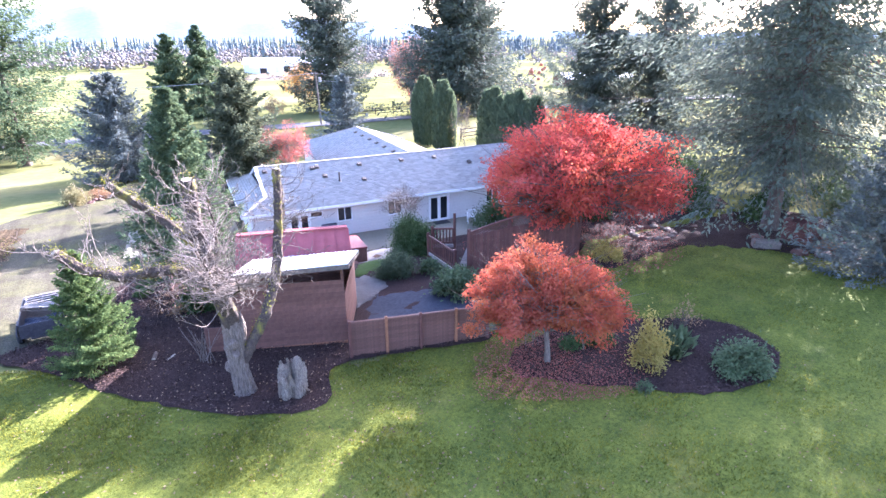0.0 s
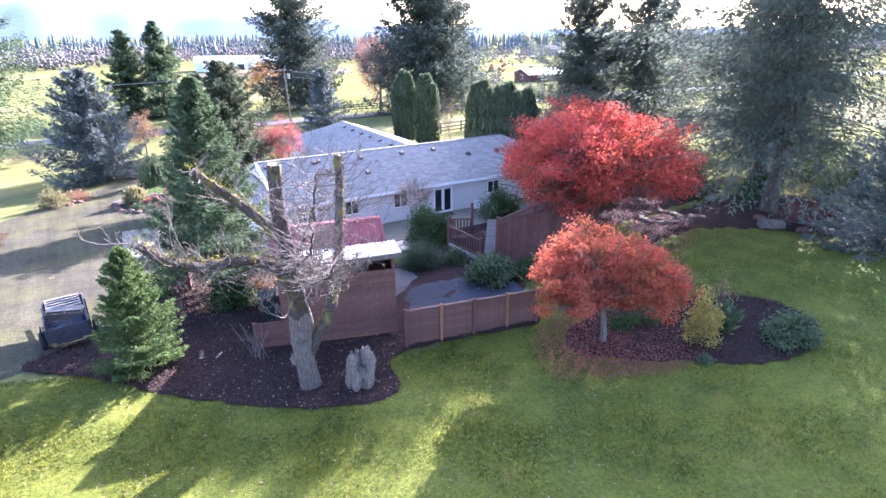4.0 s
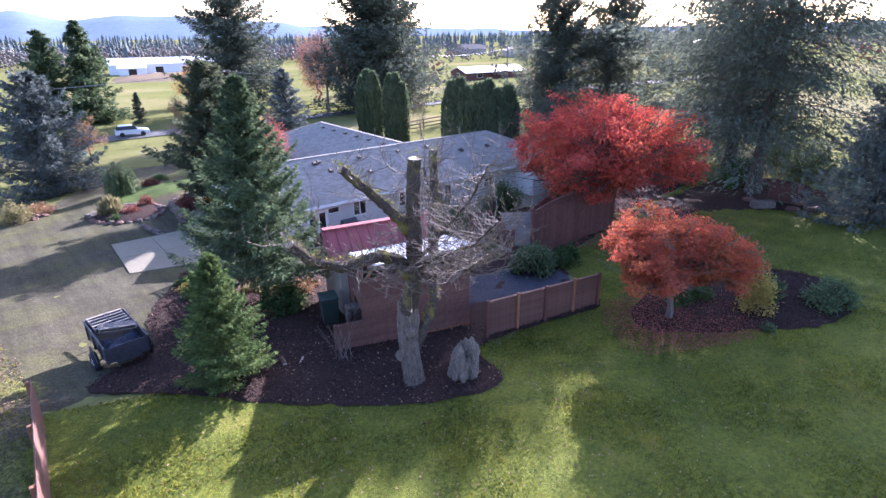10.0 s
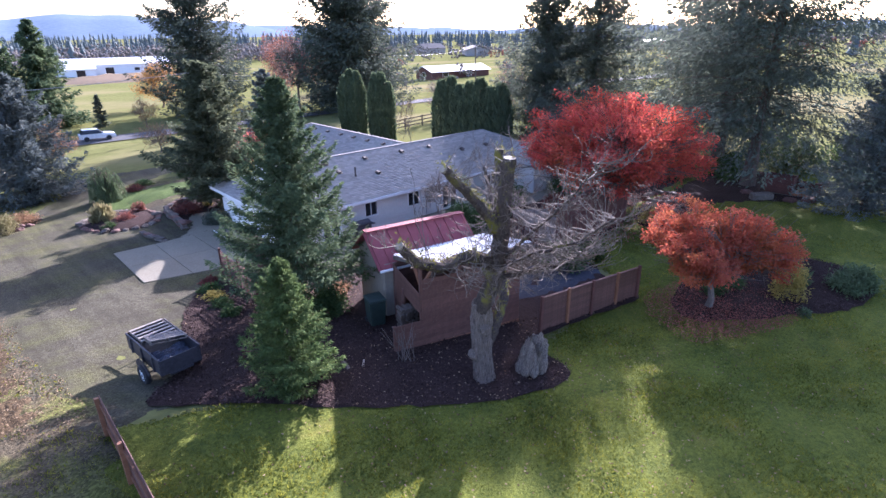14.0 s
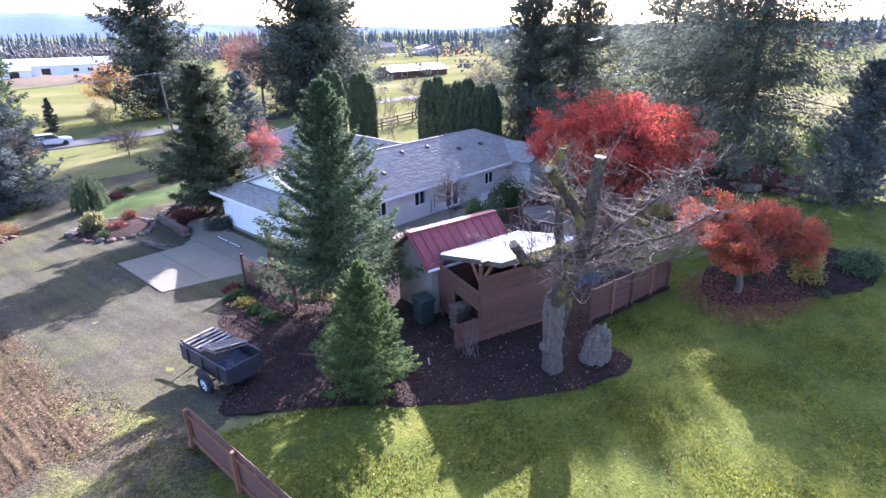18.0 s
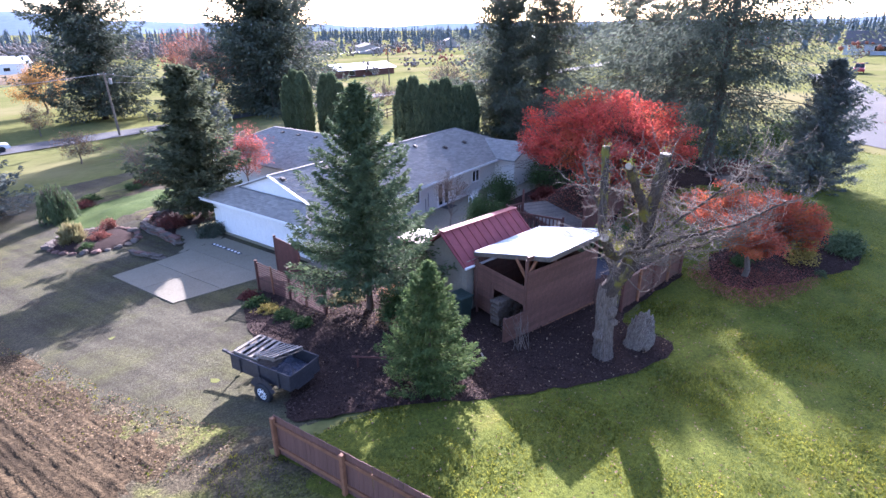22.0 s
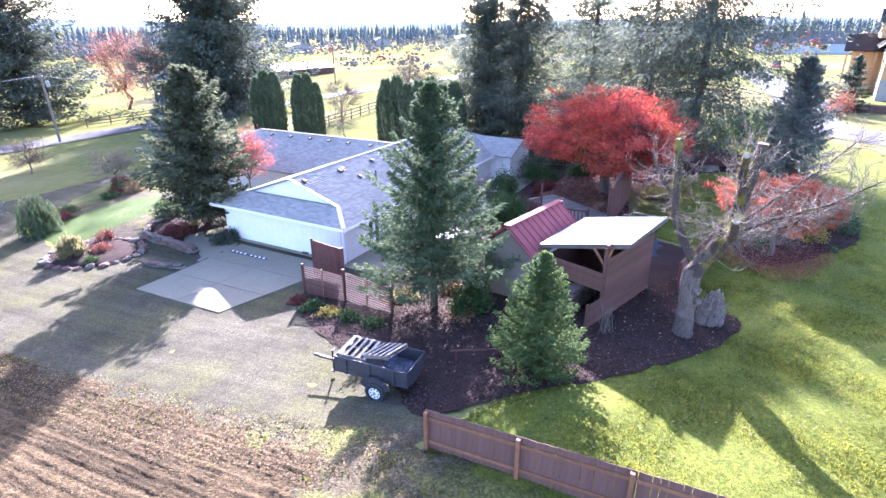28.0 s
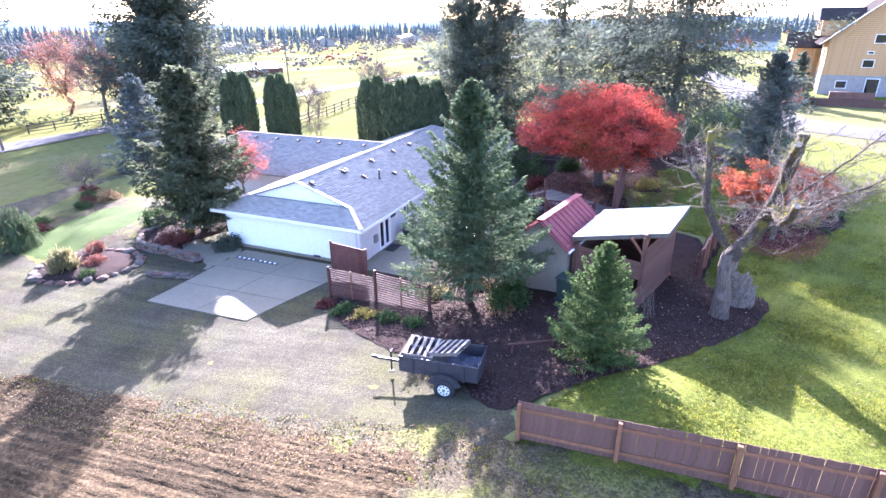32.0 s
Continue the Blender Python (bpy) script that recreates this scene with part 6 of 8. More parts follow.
            p, rad = q, max(rad * 0.87, 0.0045)
            d = unit((d + rng.normal(size=3) * 0.19 + np.array([0, 0, lift if p[2] > 3.1 else 0.45]))[None])[0]
            if depth and rng.uniform() < 0.6:
                nd = unit((d + rng.normal(size=3) * 0.5)[None])[0]
                shoot(p, nd, length * rng.uniform(0.22, 0.5), rad * 0.7, depth - 1, lift)

    for li, line in enumerate(limbs):
        pts = finer(line)
        lo = int(len(pts) * (0.18, 0.4, 0.1, 0.15, 0.1, 0.1, 0.1, 0.1)[li])
        for (p, r) in pts[lo:]:
            for _ in range(4 if li >= 5 else int(rng.integers(1, 3))):
                d = rng.normal(size=3)
                d[2] = d[2] * 0.4 + 0.12
                if p[0] < 1 and p[2] < 5.2:
                    d += np.array([-0.1, -0.3, 0])
                if li >= 5:
                    d[2] = abs(d[2]) * 0.6
                d = unit(d[None])[0]
                long = rng.uniform(0.3, 1.9 if p[2] < 4.9 else 1.5) * rng.uniform(0.6, 1)
                shoot(np.array(p) + d * r * 0.6, d, long, 0.0075 + 0.0065 * long, 2 if long > 0.7 else 1, rng.uniform(0.0, 0.17))
    v, f = tubes(segs, 3)
    ob = new("twig_tangle", raw_mesh("twig_tangle", v, f, "twig"))
    ob.parent = tree
    tagged(ob, "tangle of fine pale bare twigs", "", "", "stuff")
    # moss tufts on the upper sides
    pts = [np.array(p) for line in limbs[:4] for p, r in finer(line)[4:]]
    pos = np.array(pts)[rng.integers(0, len(pts), 2600)] + rng.normal(size=(2600, 3)) * 0.07 + np.array([0, 0, 0.1])
    v, f = sprays(pos, rng.normal(size=(2600, 3)) + np.array([0, 0, 0.6]), 0.07, 0.035, rng)
    ob = new("moss", raw_mesh("moss", v, f, "moss"))
    ob.parent = tree
    return tree


M["moss"] = leaf_mat("yellow_green_moss", ((0.1, 0.1, 0.02), (0.2, 0.19, 0.035), (0.28, 0.25, 0.06)), 0.2, 2.0)
old_tree()

# ---------------------------------------------------------------- utility trailer
def trailer():
    TFL, TFR, TRL = Vector((-3.42, 10.98, 0.36)), Vector((-2.24, 10.69, 0.36)), Vector((-3.97, 8.6, 0.4))
    dx = Vector((TFR.x - TFL.x, TFR.y - TFL.y, 0)).normalized()
    ang = math.degrees(math.atan2(dx.y, dx.x))
    mid = (TFR + TRL) / 2
    tr = thing("utility_trailer", Matrix.Translation((mid.x, mid.y, -0.69)) @ pose(0, 0, 0, 0, 0, ang), "black steel utility trailer loaded with weathered wooden pallets", "trailer")
    W, L, top = 1.24, 2.46, 1.1
    hgt = 0.5
    for sx in (-1, 1):
        part("side_panel", bbox(0.03, L, hgt, Matrix.Translation((sx * (W / 2 - 0.015), 0, top - hgt / 2)), 0.006), "black_steel", tr)
        part("top_rail", bbox(0.05, L + 0.04, 0.05, Matrix.Translation((sx * (W / 2 - 0.015), 0, top + 0.025)), 0.008), "black_steel", tr)
        for y in (-0.8, 0, 0.8):
            part("stake", bbox(0.05, 0.06, hgt, Matrix.Translation((sx * (W / 2 + 0.025), y, top - hgt / 2)), 0.006), "black_steel", tr)
    part("front_panel", bbox(W - 0.06, 0.03, hgt, Matrix.Translation((0, L / 2 - 0.015, top - hgt / 2)), 0.006), "black_steel", tr)
    part("tailgate", bbox(W - 0.06, 0.03, hgt, Matrix.Translation((0, -L / 2 + 0.015, top - hgt / 2)), 0.006), "black_steel", tr)
    part("top_rail", bbox(W, 0.05, 0.05, Matrix.Translation((0, L / 2 - 0.015, top + 0.025)), 0.008), "grey_wood", tr)
    part("bed", bbox(W - 0.05, L - 0.05, 0.04, Matrix.Translation((0, 0, top - hgt + 0.03)), 0.004), "grey_wood", tr)
    part("chassis", bbox(0.7, L, 0.08, Matrix.Translation((0, 0, top - hgt - 0.05)), 0.01), "black_steel", tr)
    part("axle", rod(bmesh.new(), (-W / 2 - 0.1, -0.25, 0.33), (W / 2 + 0.1, -0.25, 0.33), 0.03, 0.03, 8), "black_steel", tr)
    for sx in (-1, 1):
        wh = new("wheel")
        wh.parent = tr
        wh.matrix_basis = Matrix.Translation((sx * (W / 2 + 0.16), -0.25, 0.33)) @ pose(0, 0, 0, 0, 90 * sx, 0)
        bm = bmesh.new()
        n = 28
        prof = [(0.19, -0.08), (0.29, -0.09), (0.325, -0.06), (0.33, 0), (0.325, 0.06), (0.29, 0.09), (0.19, 0.08)]
        rings = [[bm.verts.new((r * math.cos(2 * math.pi * k / n), r * math.sin(2 * math.pi * k / n), z)) for k in range(n)] for r, z in prof]
        for a, b in zip(rings, rings[1:]):
            for k in range(n):
                bm.faces.new((a[k], a[(k + 1) % n], b[(k + 1) % n], b[k]))
        part("tyre", bm, "rubber", wh)
        bm = cyl(bmesh.new(), 0.195, 0.195, 0.06, Matrix.Translation((0, 0, 0.0)), 24)
        rim = part("rim", bm, "white", wh, "white steel spoke rim")
        for k in range(8):
            a = 2 * math.pi * k / 8
            part("slot", cyl(bmesh.new(), 0.026, 0.026, 0.012, Matrix.Translation((0.135 * math.cos(a), 0.135 * math.sin(a), 0.055)), 10), "rubber", wh)
        part("hub_cap", cyl(bmesh.new(), 0.05, 0.04, 0.05, Matrix.Translation((0, 0, 0.055)), 12), "galv", wh)
        fb = bmesh.new()
        for k in range(8):
            a0, a1 = math.pi * (0.1 + 0.1 * k), math.pi * (0.2 + 0.1 * k)
            bar(fb, (sx * (W / 2 + 0.16), -0.25 + 0.42 * math.cos(a0), 0.33 + 0.4 * math.sin(a0)), (sx * (W / 2 + 0.16), -0.25 + 0.42 * math.cos(a1), 0.33 + 0.4 * math.sin(a1)), 0.25, 0.015, (1, 0, 0))
        part("mudguard", fb, "black_steel", tr)
    part("tongue", bar(bmesh.new(), (0, L / 2 - 0.1, 0.52), (0, L / 2 + 1.0, 0.52), 0.08, 0.08), "black_steel", tr)
    part("coupler", bbox(0.1, 0.22, 0.09, Matrix.Translation((0, L / 2 + 1.08, 0.54)), 0.02), "black_steel", tr)
    jk = cyl(bmesh.new(), 0.03, 0.03, 0.75, Matrix.Translation((0.1, L / 2 + 0.55, 0.03)), 10)
    part("jack", jk, "black_steel", tr)
    part("jack_foot", cyl(bmesh.new(), 0.09, 0.07, 0.03, Matrix.Translation((0.1, L / 2 + 0.55, 0.0)), 12), "black_steel", tr)
    part("jack_handle", rod(bmesh.new(), (0.1, L / 2 + 0.55, 0.75), (0.28, L / 2 + 0.55, 0.75), 0.012, 0.012, 6), "galv", tr)
    # the load
    tilt = [(0.0, 0.68, 1.1, 2, 0, 2), (0.05, -0.2, 1.2, -15, 7, -10)]
    for x, y, z, rx, ry, rz in tilt:
        p = thing("pallet", tr.matrix_world @ pose(x, y, z, rx, ry, rz), "weathered grey wooden pallet lying on the trailer", "pallet", "pallets on the trailer")
        for k in range(5):
            part("deck_slat", bbox(1.05, 0.095, 0.02, Matrix.Translation((0, -0.42 + 0.21 * k, 0.1)), 0.003), "deck_wood", p)
        for k in range(3):
            part("stringer", bbox(0.045, 0.95, 0.09, Matrix.Translation((-0.5 + 0.5 * k, 0, 0.045)), 0.004), "grey_wood", p)
            part("bottom_slat", bbox(1.05, 0.09, 0.018, Matrix.Translation((0, -0.42 + 0.42 * k, -0.01)), 0.003), "grey_wood", p)
    tp = thing("tarpaulin", tr.matrix_world @ pose(0, -0.65, 0.62), "crumpled dark blue tarpaulin in the trailer bed", "tarpaulin")
    bm = bmesh.new()
    bmesh.ops.create_grid(bm, x_segments=22, y_segments=22, size=0.5, matrix=Matrix.Diagonal((1.1, 1.1, 1, 1)))
    for v in bm.verts:
        v.co.z = 0.26 + 0.16 * noise.noise(Vector((v.co.x * 3, v.co.y * 3, 1))) + 0.06 * noise.noise(Vector((v.co.x * 9, v.co.y * 9, 4))) - 0.5 * max(abs(v.co.x), abs(v.co.y)) ** 3
    part("sheet", bm, "tarp", tp)
    return tr


trailer()


# ---------------------------------------------------------------- rocks, stump, logs
def lump(r, seed, squash=0.7, amp=0.35, sub=3):
    bm = bmesh.new()
    bmesh.ops.create_icosphere(bm, subdivisions=sub, radius=r)
    off = Vector((seed * 3.7, seed * 1.3, seed * 2.1))
    for v in bm.verts:
        n = v.co.normalized()
        v.co *= 1 + amp * noise.noise(n * 1.3 + off) + amp * 0.4 * noise.noise(n * 3.5 + off)
        v.co.z *= squash
    return bm


ROCKS = [mesh_of("rock", lump(1.0, s, 0.62, 0.45, 2), m) for s, m in ((1, "rock"), (2, "rock"), (3, "rock_red"), (4, "rock"), (5, "rock_red"))]
rrand = random.Random(9)


def rock(x, y, r, label="rough grey-brown garden boulder", group="", z=None, pick=None):
    ob = new("boulder", ROCKS[rrand.randrange(5) if pick is None else pick])
    zz = gz(x, y) if z is None else z
    ob.matrix_world = pose(x, y, zz + r * 0.22, rrand.uniform(-12, 12), rrand.uniform(-12, 12), rrand.uniform(0, 360)) @ Matrix.Diagonal((r, r * rrand.uniform(0.75, 1.1), r * rrand.uniform(0.8, 1.1), 1))
    return tagged(ob, label, "rock", group)


stump = thing("tree_stump", Matrix.Translation((0.95, -1.0, -0.06)) @ pose(0, 0, 0, 8, -8, 25) @ Matrix.Diagonal((0.92, 0.92, 1.4, 1)), "pale bleached upturned root stump with a hollow, standing on the mulch", "stump")
s_rng = random.Random(31)
bm = bmesh.new()
bmesh.ops.create_icosphere(bm, subdivisions=5, radius=1.0)
for v in bm.verts:
    n = v.co.normalized()
    big = noise.noise(n * 1.5 + Vector((2, 7, 1)))
    ridge = 1 - 2 * abs(noise.noise(Vector((n.x * 3.2, n.y * 3.2, n.z * 0.9)) + Vector((5, 0, 3))))
    notch = math.exp(-((0.62 * n.x - 0.79 * n.y + 0.05) / 0.24) ** 2) * max(0, -0.47 * n.x - 0.37 * n.y + 0.8 * n.z - 0.12)
    r_ = 1 + 0.34 * big + 0.24 * ridge - 0.95 * notch + 0.1 * noise.noise(n * 9) + 0.05 * noise.noise(n * 22)
    v.co = Vector((n.x * 0.42, n.y * 0.36, n.z * 0.52)) * r_
    v.co.z += 0.34
part("root_ball", bm, "drift", stump)
# jagged prongs round the hollow
for a, l, w_ in ((0.9, 0.42, 0.15), (2.2, 0.5, 0.17), (3.6, 0.3, 0.14), (5.9, 0.36, 0.13)):
    segs, p, d, r_ = [], np.array([math.cos(a) * 0.24, math.sin(a) * 0.22, 0.5]), np.array([math.cos(a) * 0.25, math.sin(a) * 0.25, 1.0]), w_
    for k in range(5):
        q = p + d * l / 5
        segs.append((*p, r_, *q, r_ * 0.74))
        p, r_, d = q, r_ * 0.74, d + np.array([s_rng.uniform(-0.25, 0.25), s_rng.uniform(-0.25, 0.25), 0])
    v, f = tubes(segs, 9)
    ob = new("root", raw_mesh("root", v, f, "drift", True))
    ob.parent = stump
for a, l, u, z in ((0.5, 0.3, 0.2, 0.5), (5.3, 0.34, -0.6, 0.2)):
    segs, p, d, r_ = [], np.array([math.cos(a) * 0.26, math.sin(a) * 0.26, z]), np.array([math.cos(a), math.sin(a), u]), 0.1
    for k in range(5):
        q = p + d * l / 5
        segs.append((*p, r_, *q, r_ * 0.78))
        p, r_, d = q, r_ * 0.78, d + np.array([s_rng.uniform(-0.3, 0.3), s_rng.uniform(-0.3, 0.3), s_rng.uniform(-0.1, 0.2)])
    v, f = tubes(segs, 9)
    ob = new("root", raw_mesh("root", v, f, "drift", True))
    ob.parent = stump


def log(x, y, length, r, ang, label, mat="dark_bark"):
    ob = thing("log", Matrix(), label, "log")
    ob.matrix_world = Matrix.Translation((x, y, gz(x, y) + 0.05 + r * 0.9)) @ pose(0, 0, 0, 0, 0, ang) @ pose(0, 0, 0, 0, 90, 0)
    part("bark", cyl(bmesh.new(), r, r * 0.94, length, Matrix(), 14), mat, ob)
    for z in (-0.004, length):
        part("cut_end", cyl(bmesh.new(), r * 0.9, r * 0.9, 0.008, Matrix.Translation((0, 0, z)), 14), "cut_wood", ob, "pale cut end")
    return ob


log(-1.25, 3.85, 0.4, 0.07, 62, "short dark log with a pale cut end on the mulch")
log(-0.95, 3.55, 0.35, 0.035, 30, "pale split stick lying on the mulch", "cut_wood")

# low rail by the trailer
lr = thing("timber_rail", Matrix(), "low reddish-brown timber rail at the edge of the mulch bed", "rail")
RA, RB = Vector((-2.0, 7.6, 0)), Vector((-1.7, 5.9, 0))
part("bar", bar(bmesh.new(), RA + Vector((0, 0, 0.02)), RB + Vector((0, 0, 0.05)), 0.035, 0.05), "dark_wood", lr)
for s in (0.1, 0.9):
    q = RA.lerp(RB, s)
    part("stake", bbox(0.05, 0.05, 0.62, Matrix.Translation((q.x, q.y, -0.26))), "dark_wood", lr)

# bare stalks
st = thing("bare_shrub", Matrix.Translation((-0.15, 2.65, -0.12)), "clump of bare upright grey stalks in the mulch bed", "shrub")
rg = np.random.default_rng(3)
for k in range(16):
    a, b = rg.normal(size=2) * 0.13, rg.normal(size=2) * 0.24
    h = rg.uniform(0.8, 1.35)
    segs = [(a[0], a[1], 0, 0.011, (a[0] + b[0]) / 2, (a[1] + b[1]) / 2, h * 0.55, 0.008), ((a[0] + b[0]) / 2, (a[1] + b[1]) / 2, h * 0.55, 0.008, b[0], b[1], h, 0.005)]
    segs.append(((a[0] + b[0]) / 2, (a[1] + b[1]) / 2, h * 0.5, 0.007, b[0] + 0.1 * rg.normal(), b[1] + 0.1 * rg.normal(), h * 0.85, 0.003))
    v, f = tubes(segs, 6)
    ob = new("stalk", raw_mesh("stalk", v, f, "bark"))
    ob.parent = st

# wheelie bin
bn = thing("wheelie_bin", pose(1.95, 5.05, gz(1.95, 5.05), 0, 0, -35), "dark green wheeled rubbish bin beside the shed", "bin")
bm = bbox(0.6, 0.66, 0.95, Matrix.Translation((0, 0, 0.52)), 0.03)
for v in bm.verts:
    k = 0.82 + 0.18 * (v.co.z / 1.0)
    v.co.x *= k
    v.co.y *= k
part("body", bm, "plastic_green", bn)
part("lid", bbox(0.64, 0.74, 0.07, Matrix.Translation((0, 0.01, 1.03)), 0.025), "plastic_green", bn)
part("handle", rod(bmesh.new(), (-0.25, 0.4, 0.98), (0.25, 0.4, 0.98), 0.018, 0.018, 8), "plastic_green", bn)
for sx in (-1, 1):
    part("wheel", rod(bmesh.new(), (sx * 0.22, 0.3, 0.11), (sx * 0.28, 0.3, 0.11), 0.11, 0.11, 14), "rubber", bn)

# hot tub
ht = thing("hot_tub", pose(10.0, 9.2, -1.48, 0, 0, -20), "square wooden-sided hot tub under a folded maroon vinyl cover", "hot tub")
part("cabinet", bbox(1.9, 1.9, 0.85, Matrix.Translation((0, 0, 0.43)), 0.05), "cedar", ht)
for sx in (-1, 1):
    part("cover", bbox(0.96, 1.98, 0.12, Matrix.Translation((sx * 0.485, 0, 0.92)) @ pose(0, 0, 0, 0, 2.5 * sx, 0), 0.03), "maroon_vinyl", ht)
part("step", bbox(0.7, 0.4, 0.3, Matrix.Translation((0, -1.2, 0.15)), 0.02), "cedar", ht)

# chairs and pots on the patio
def patio_chair(x, y, rz):
    c = thing("patio_chair", HOUSE @ pose(x, y, -1.48, 0, 0, rz), "white slatted garden chair on the patio", "chair", "patio chairs")
    part("seat", bbox(0.5, 0.48, 0.04, Matrix.Translation((0, 0, 0.42)), 0.01), "white", c)
    part("backrest", bbox(0.5, 0.04, 0.5, Matrix.Translation((0, 0.24, 0.7)) @ pose(0, 0, 0, -10), 0.01), "white", c)
    for sx in (-1, 1):
        for sy in (-1, 1):
            part("leg", bbox(0.04, 0.04, 0.42, Matrix.Translation((sx * 0.22, sy * 0.2, 0.21))), "white", c)
        part("armrest", bbox(0.05, 0.46, 0.03, Matrix.Translation((sx * 0.25, 0, 0.62))), "white", c)


patio_chair(13.6, -0.8, 160)
patio_chair(14.6, -1.6, 200)
gr = thing("barbecue", HOUSE @ pose(4.6, -0.3, -1.48, 0, 0, 0), "black covered barbecue against the house wall", "barbecue")
part("cart", bbox(0.9, 0.5, 0.75, Matrix.Translation((0, 0, 0.4)), 0.03), "black_steel", gr)
part("hood", rod(bmesh.new(), (-0.42, 0, 0.85), (0.42, 0, 0.85), 0.25, 0.25, 14), "black_steel", gr)
for sx in (-1, 1):
    part("side_shelf", bbox(0.3, 0.4, 0.03, Matrix.Translation((sx * 0.6, 0, 0.78)), 0.005), "black_steel", gr)

# firewood inside the shelter
fw = thing("firewood_stack", Matrix.Translation((2.4, 3.1, -0.15)) @ pose(0, 0, 0, 0, 0, SA), "stack of split firewood inside the shelter", "firewood")
rw = random.Random(4)
LOGM = mesh_of("split_log", cyl(bmesh.new(), 0.085, 0.08, 0.4, pose(0, -0.2, 0, -90), 7), "dark_bark")
for i in range(12):
    for j in range(6):
        piece("split_log", LOGM, fw, pose(-1.1 + 0.17 * i + rw.uniform(-0.02, 0.02), rw.uniform(-0.05, 0.05), 0.08 + 0.15 * j, 0, 0, rw.uniform(-6, 6)))

# ---------------------------------------------------------------- shrubs and planting
shrub(12.3, 6.3, 1.4, 1.4, 1.9, 101, "shrub", 26000, 0.09, "round_shrub", "dense round dark evergreen beside the deck ramp")
shrub(9.35, 4.1, 1.1, 1.0, 1.1, 102, "arbor", 15000, 0.08, "dark_shrub", "dark brownish-green mounded shrub in the yard")
shrub(10.3, 3.0, 0.6, 0.6, 0.62, 103, "rhodo", 1600, 0.13, "small_rhododendron", "small grey-green leafy shrub in the yard")
shrub(9.2, 0.2, 1.15, 1.0, 1.1, 104, "rhodo", 3800, 0.17, "rhododendron", "large grey-green leafy shrub behind the low fence")
shrub(10.6, -0.6, 0.7, 0.7, 0.8, 105, "shrub", 1800, 0.12, "green_shrub", "green shrub at the end of the low fence")
shrub(19.6, 6.9, 1.6, 1.3, 1.9, 106, "shrub", 5200, 0.14, "green_shrub", "broad green shrub against the house wall")
shrub(16.4, -2.4, 0.75, 0.75, 0.8, 107, "yellow_leaf", 2200, 0.1, "golden_shrub", "round golden-green shrub by the lattice fence")
shrub(27.2, -1.9, 1.5, 1.4, 1.7, 108, "shrub", 4200, 0.16, "green_shrub", "bushy dark green shrub under the firs")
shrub(29.5, -5.5, 3.6, 1.2, 0.9, 109, "shrub", 5200, 0.16, "hedge", "low dark hedge under the firs")
# island bed
shrub(9.0, -7.85, 0.62, 0.6, 1.75, 111, "yellow_leaf", 2400, 0.13, "yellow_shrub", "upright shrub with yellow autumn leaves in the island bed", upright=0.3)
shrub(10.6, -10.0, 0.88, 0.8, 0.95, 112, "rhodo", 5200, 0.11, "rhododendron", "rounded grey-green rhododendron in the island bed")
shrub(9.3, -6.1, 0.55, 0.5, 0.5, 113, "shrub", 1200, 0.11, "low_shrub", "low green shrub under the orange maple")
shrub(10.4, -8.1, 0.45, 0.45, 0.55, 114, "rhodo", 500, 0.5, "yucca", "spiky blue-green yucca in the island bed", upright=0.9, kind="plant")
shrub(8.7, -5.6, 0.6, 0.5, 0.45, 115, "shrub", 1200, 0.1, "low_juniper", "low dark green juniper in the island bed")
shrub(12.2, -7.6, 0.6, 0.6, 1.2, 116, "tan_leaf", 260, 0.1, "bare_shrub", "thin bare shrub in the island bed")
shrub(7.9, -8.3, 0.25, 0.25, 0.25, 117, "rhodo", 260, 0.1, "small_plant", "small pale plant at the bed edge", kind="plant")
# round the fir and slatted fence
for i, (x, y, r, m) in enumerate(((2.2, 14.0, 0.55, "shrub"), (1.6, 13.0, 0.5, "yellow_leaf"), (1.1, 12.0, 0.5, "shrub"), (0.6, 10.9, 0.45, "shrub"), (2.9, 14.9, 0.4, "maroon_leaf"))):
    shrub(x, y, r, r, r * 0.7, 120 + i, m, 900, 0.13, "low_plant", "low leafy plant along the slatted fence", "plants along the slatted fence", kind="plant")
shrub(1.75, 7.3, 0.95, 0.85, 1.35, 126, "shrub", 4200, 0.14, "laurel_bush", "green laurel bush against the shed")
shrub(3.1, 10.2, 0.9, 0.8, 0.5, 127, "straw", 1500, 0.13, "golden_plant", "low golden foliage under the fir", kind="plant")
shrub(1.2, 7.6, 0.8, 0.7, 0.35, 128, "tan_leaf", 900, 0.13, "fern_clump", "brown dying fern clump under the fir", kind="plant")
shrub(3.9, 8.4, 0.8, 0.7, 0.4, 129, "tan_leaf", 900, 0.13, "fern_clump", "brown dying fern clump under the fir", kind="plant")
hb = thing("hanging_basket", Matrix.Translation((3.6, 8.2, 0.35)), "dark round hanging basket under the fir branches", "basket")
part("bowl", lump(0.26, 12, 0.9, 0.12, 3), "dark_bark", hb)
part("chain", rod(bmesh.new(), (0, 0, 0.2), (0, 0, 1.2), 0.01, 0.01, 5), "black_steel", hb)
# rock island by the drive
for k in range(26):
    a = 2 * math.pi * k / 26
    rock(7.7 + 1.75 * math.cos(a) * (1.25 if math.cos(a) < 0 else 1), 28.6 + 2.6 * math.sin(a), rrand.uniform(0.18, 0.36), "rough brown boulder edging the planted island", "boulders of the island bed")
sheet("mulch_bed", smooth_outline([(6.0, 26.9), (7.6, 26.1), (9.3, 27.5), (9.6, 30), (8.4, 31.2), (6.4, 30.6), (5.8, 28.6)], 0.35, 0.05, 14), 0.08, "mulch", "dark mulched island bed edged with boulders", "mulch", 0.3, 0.15, 0.01)
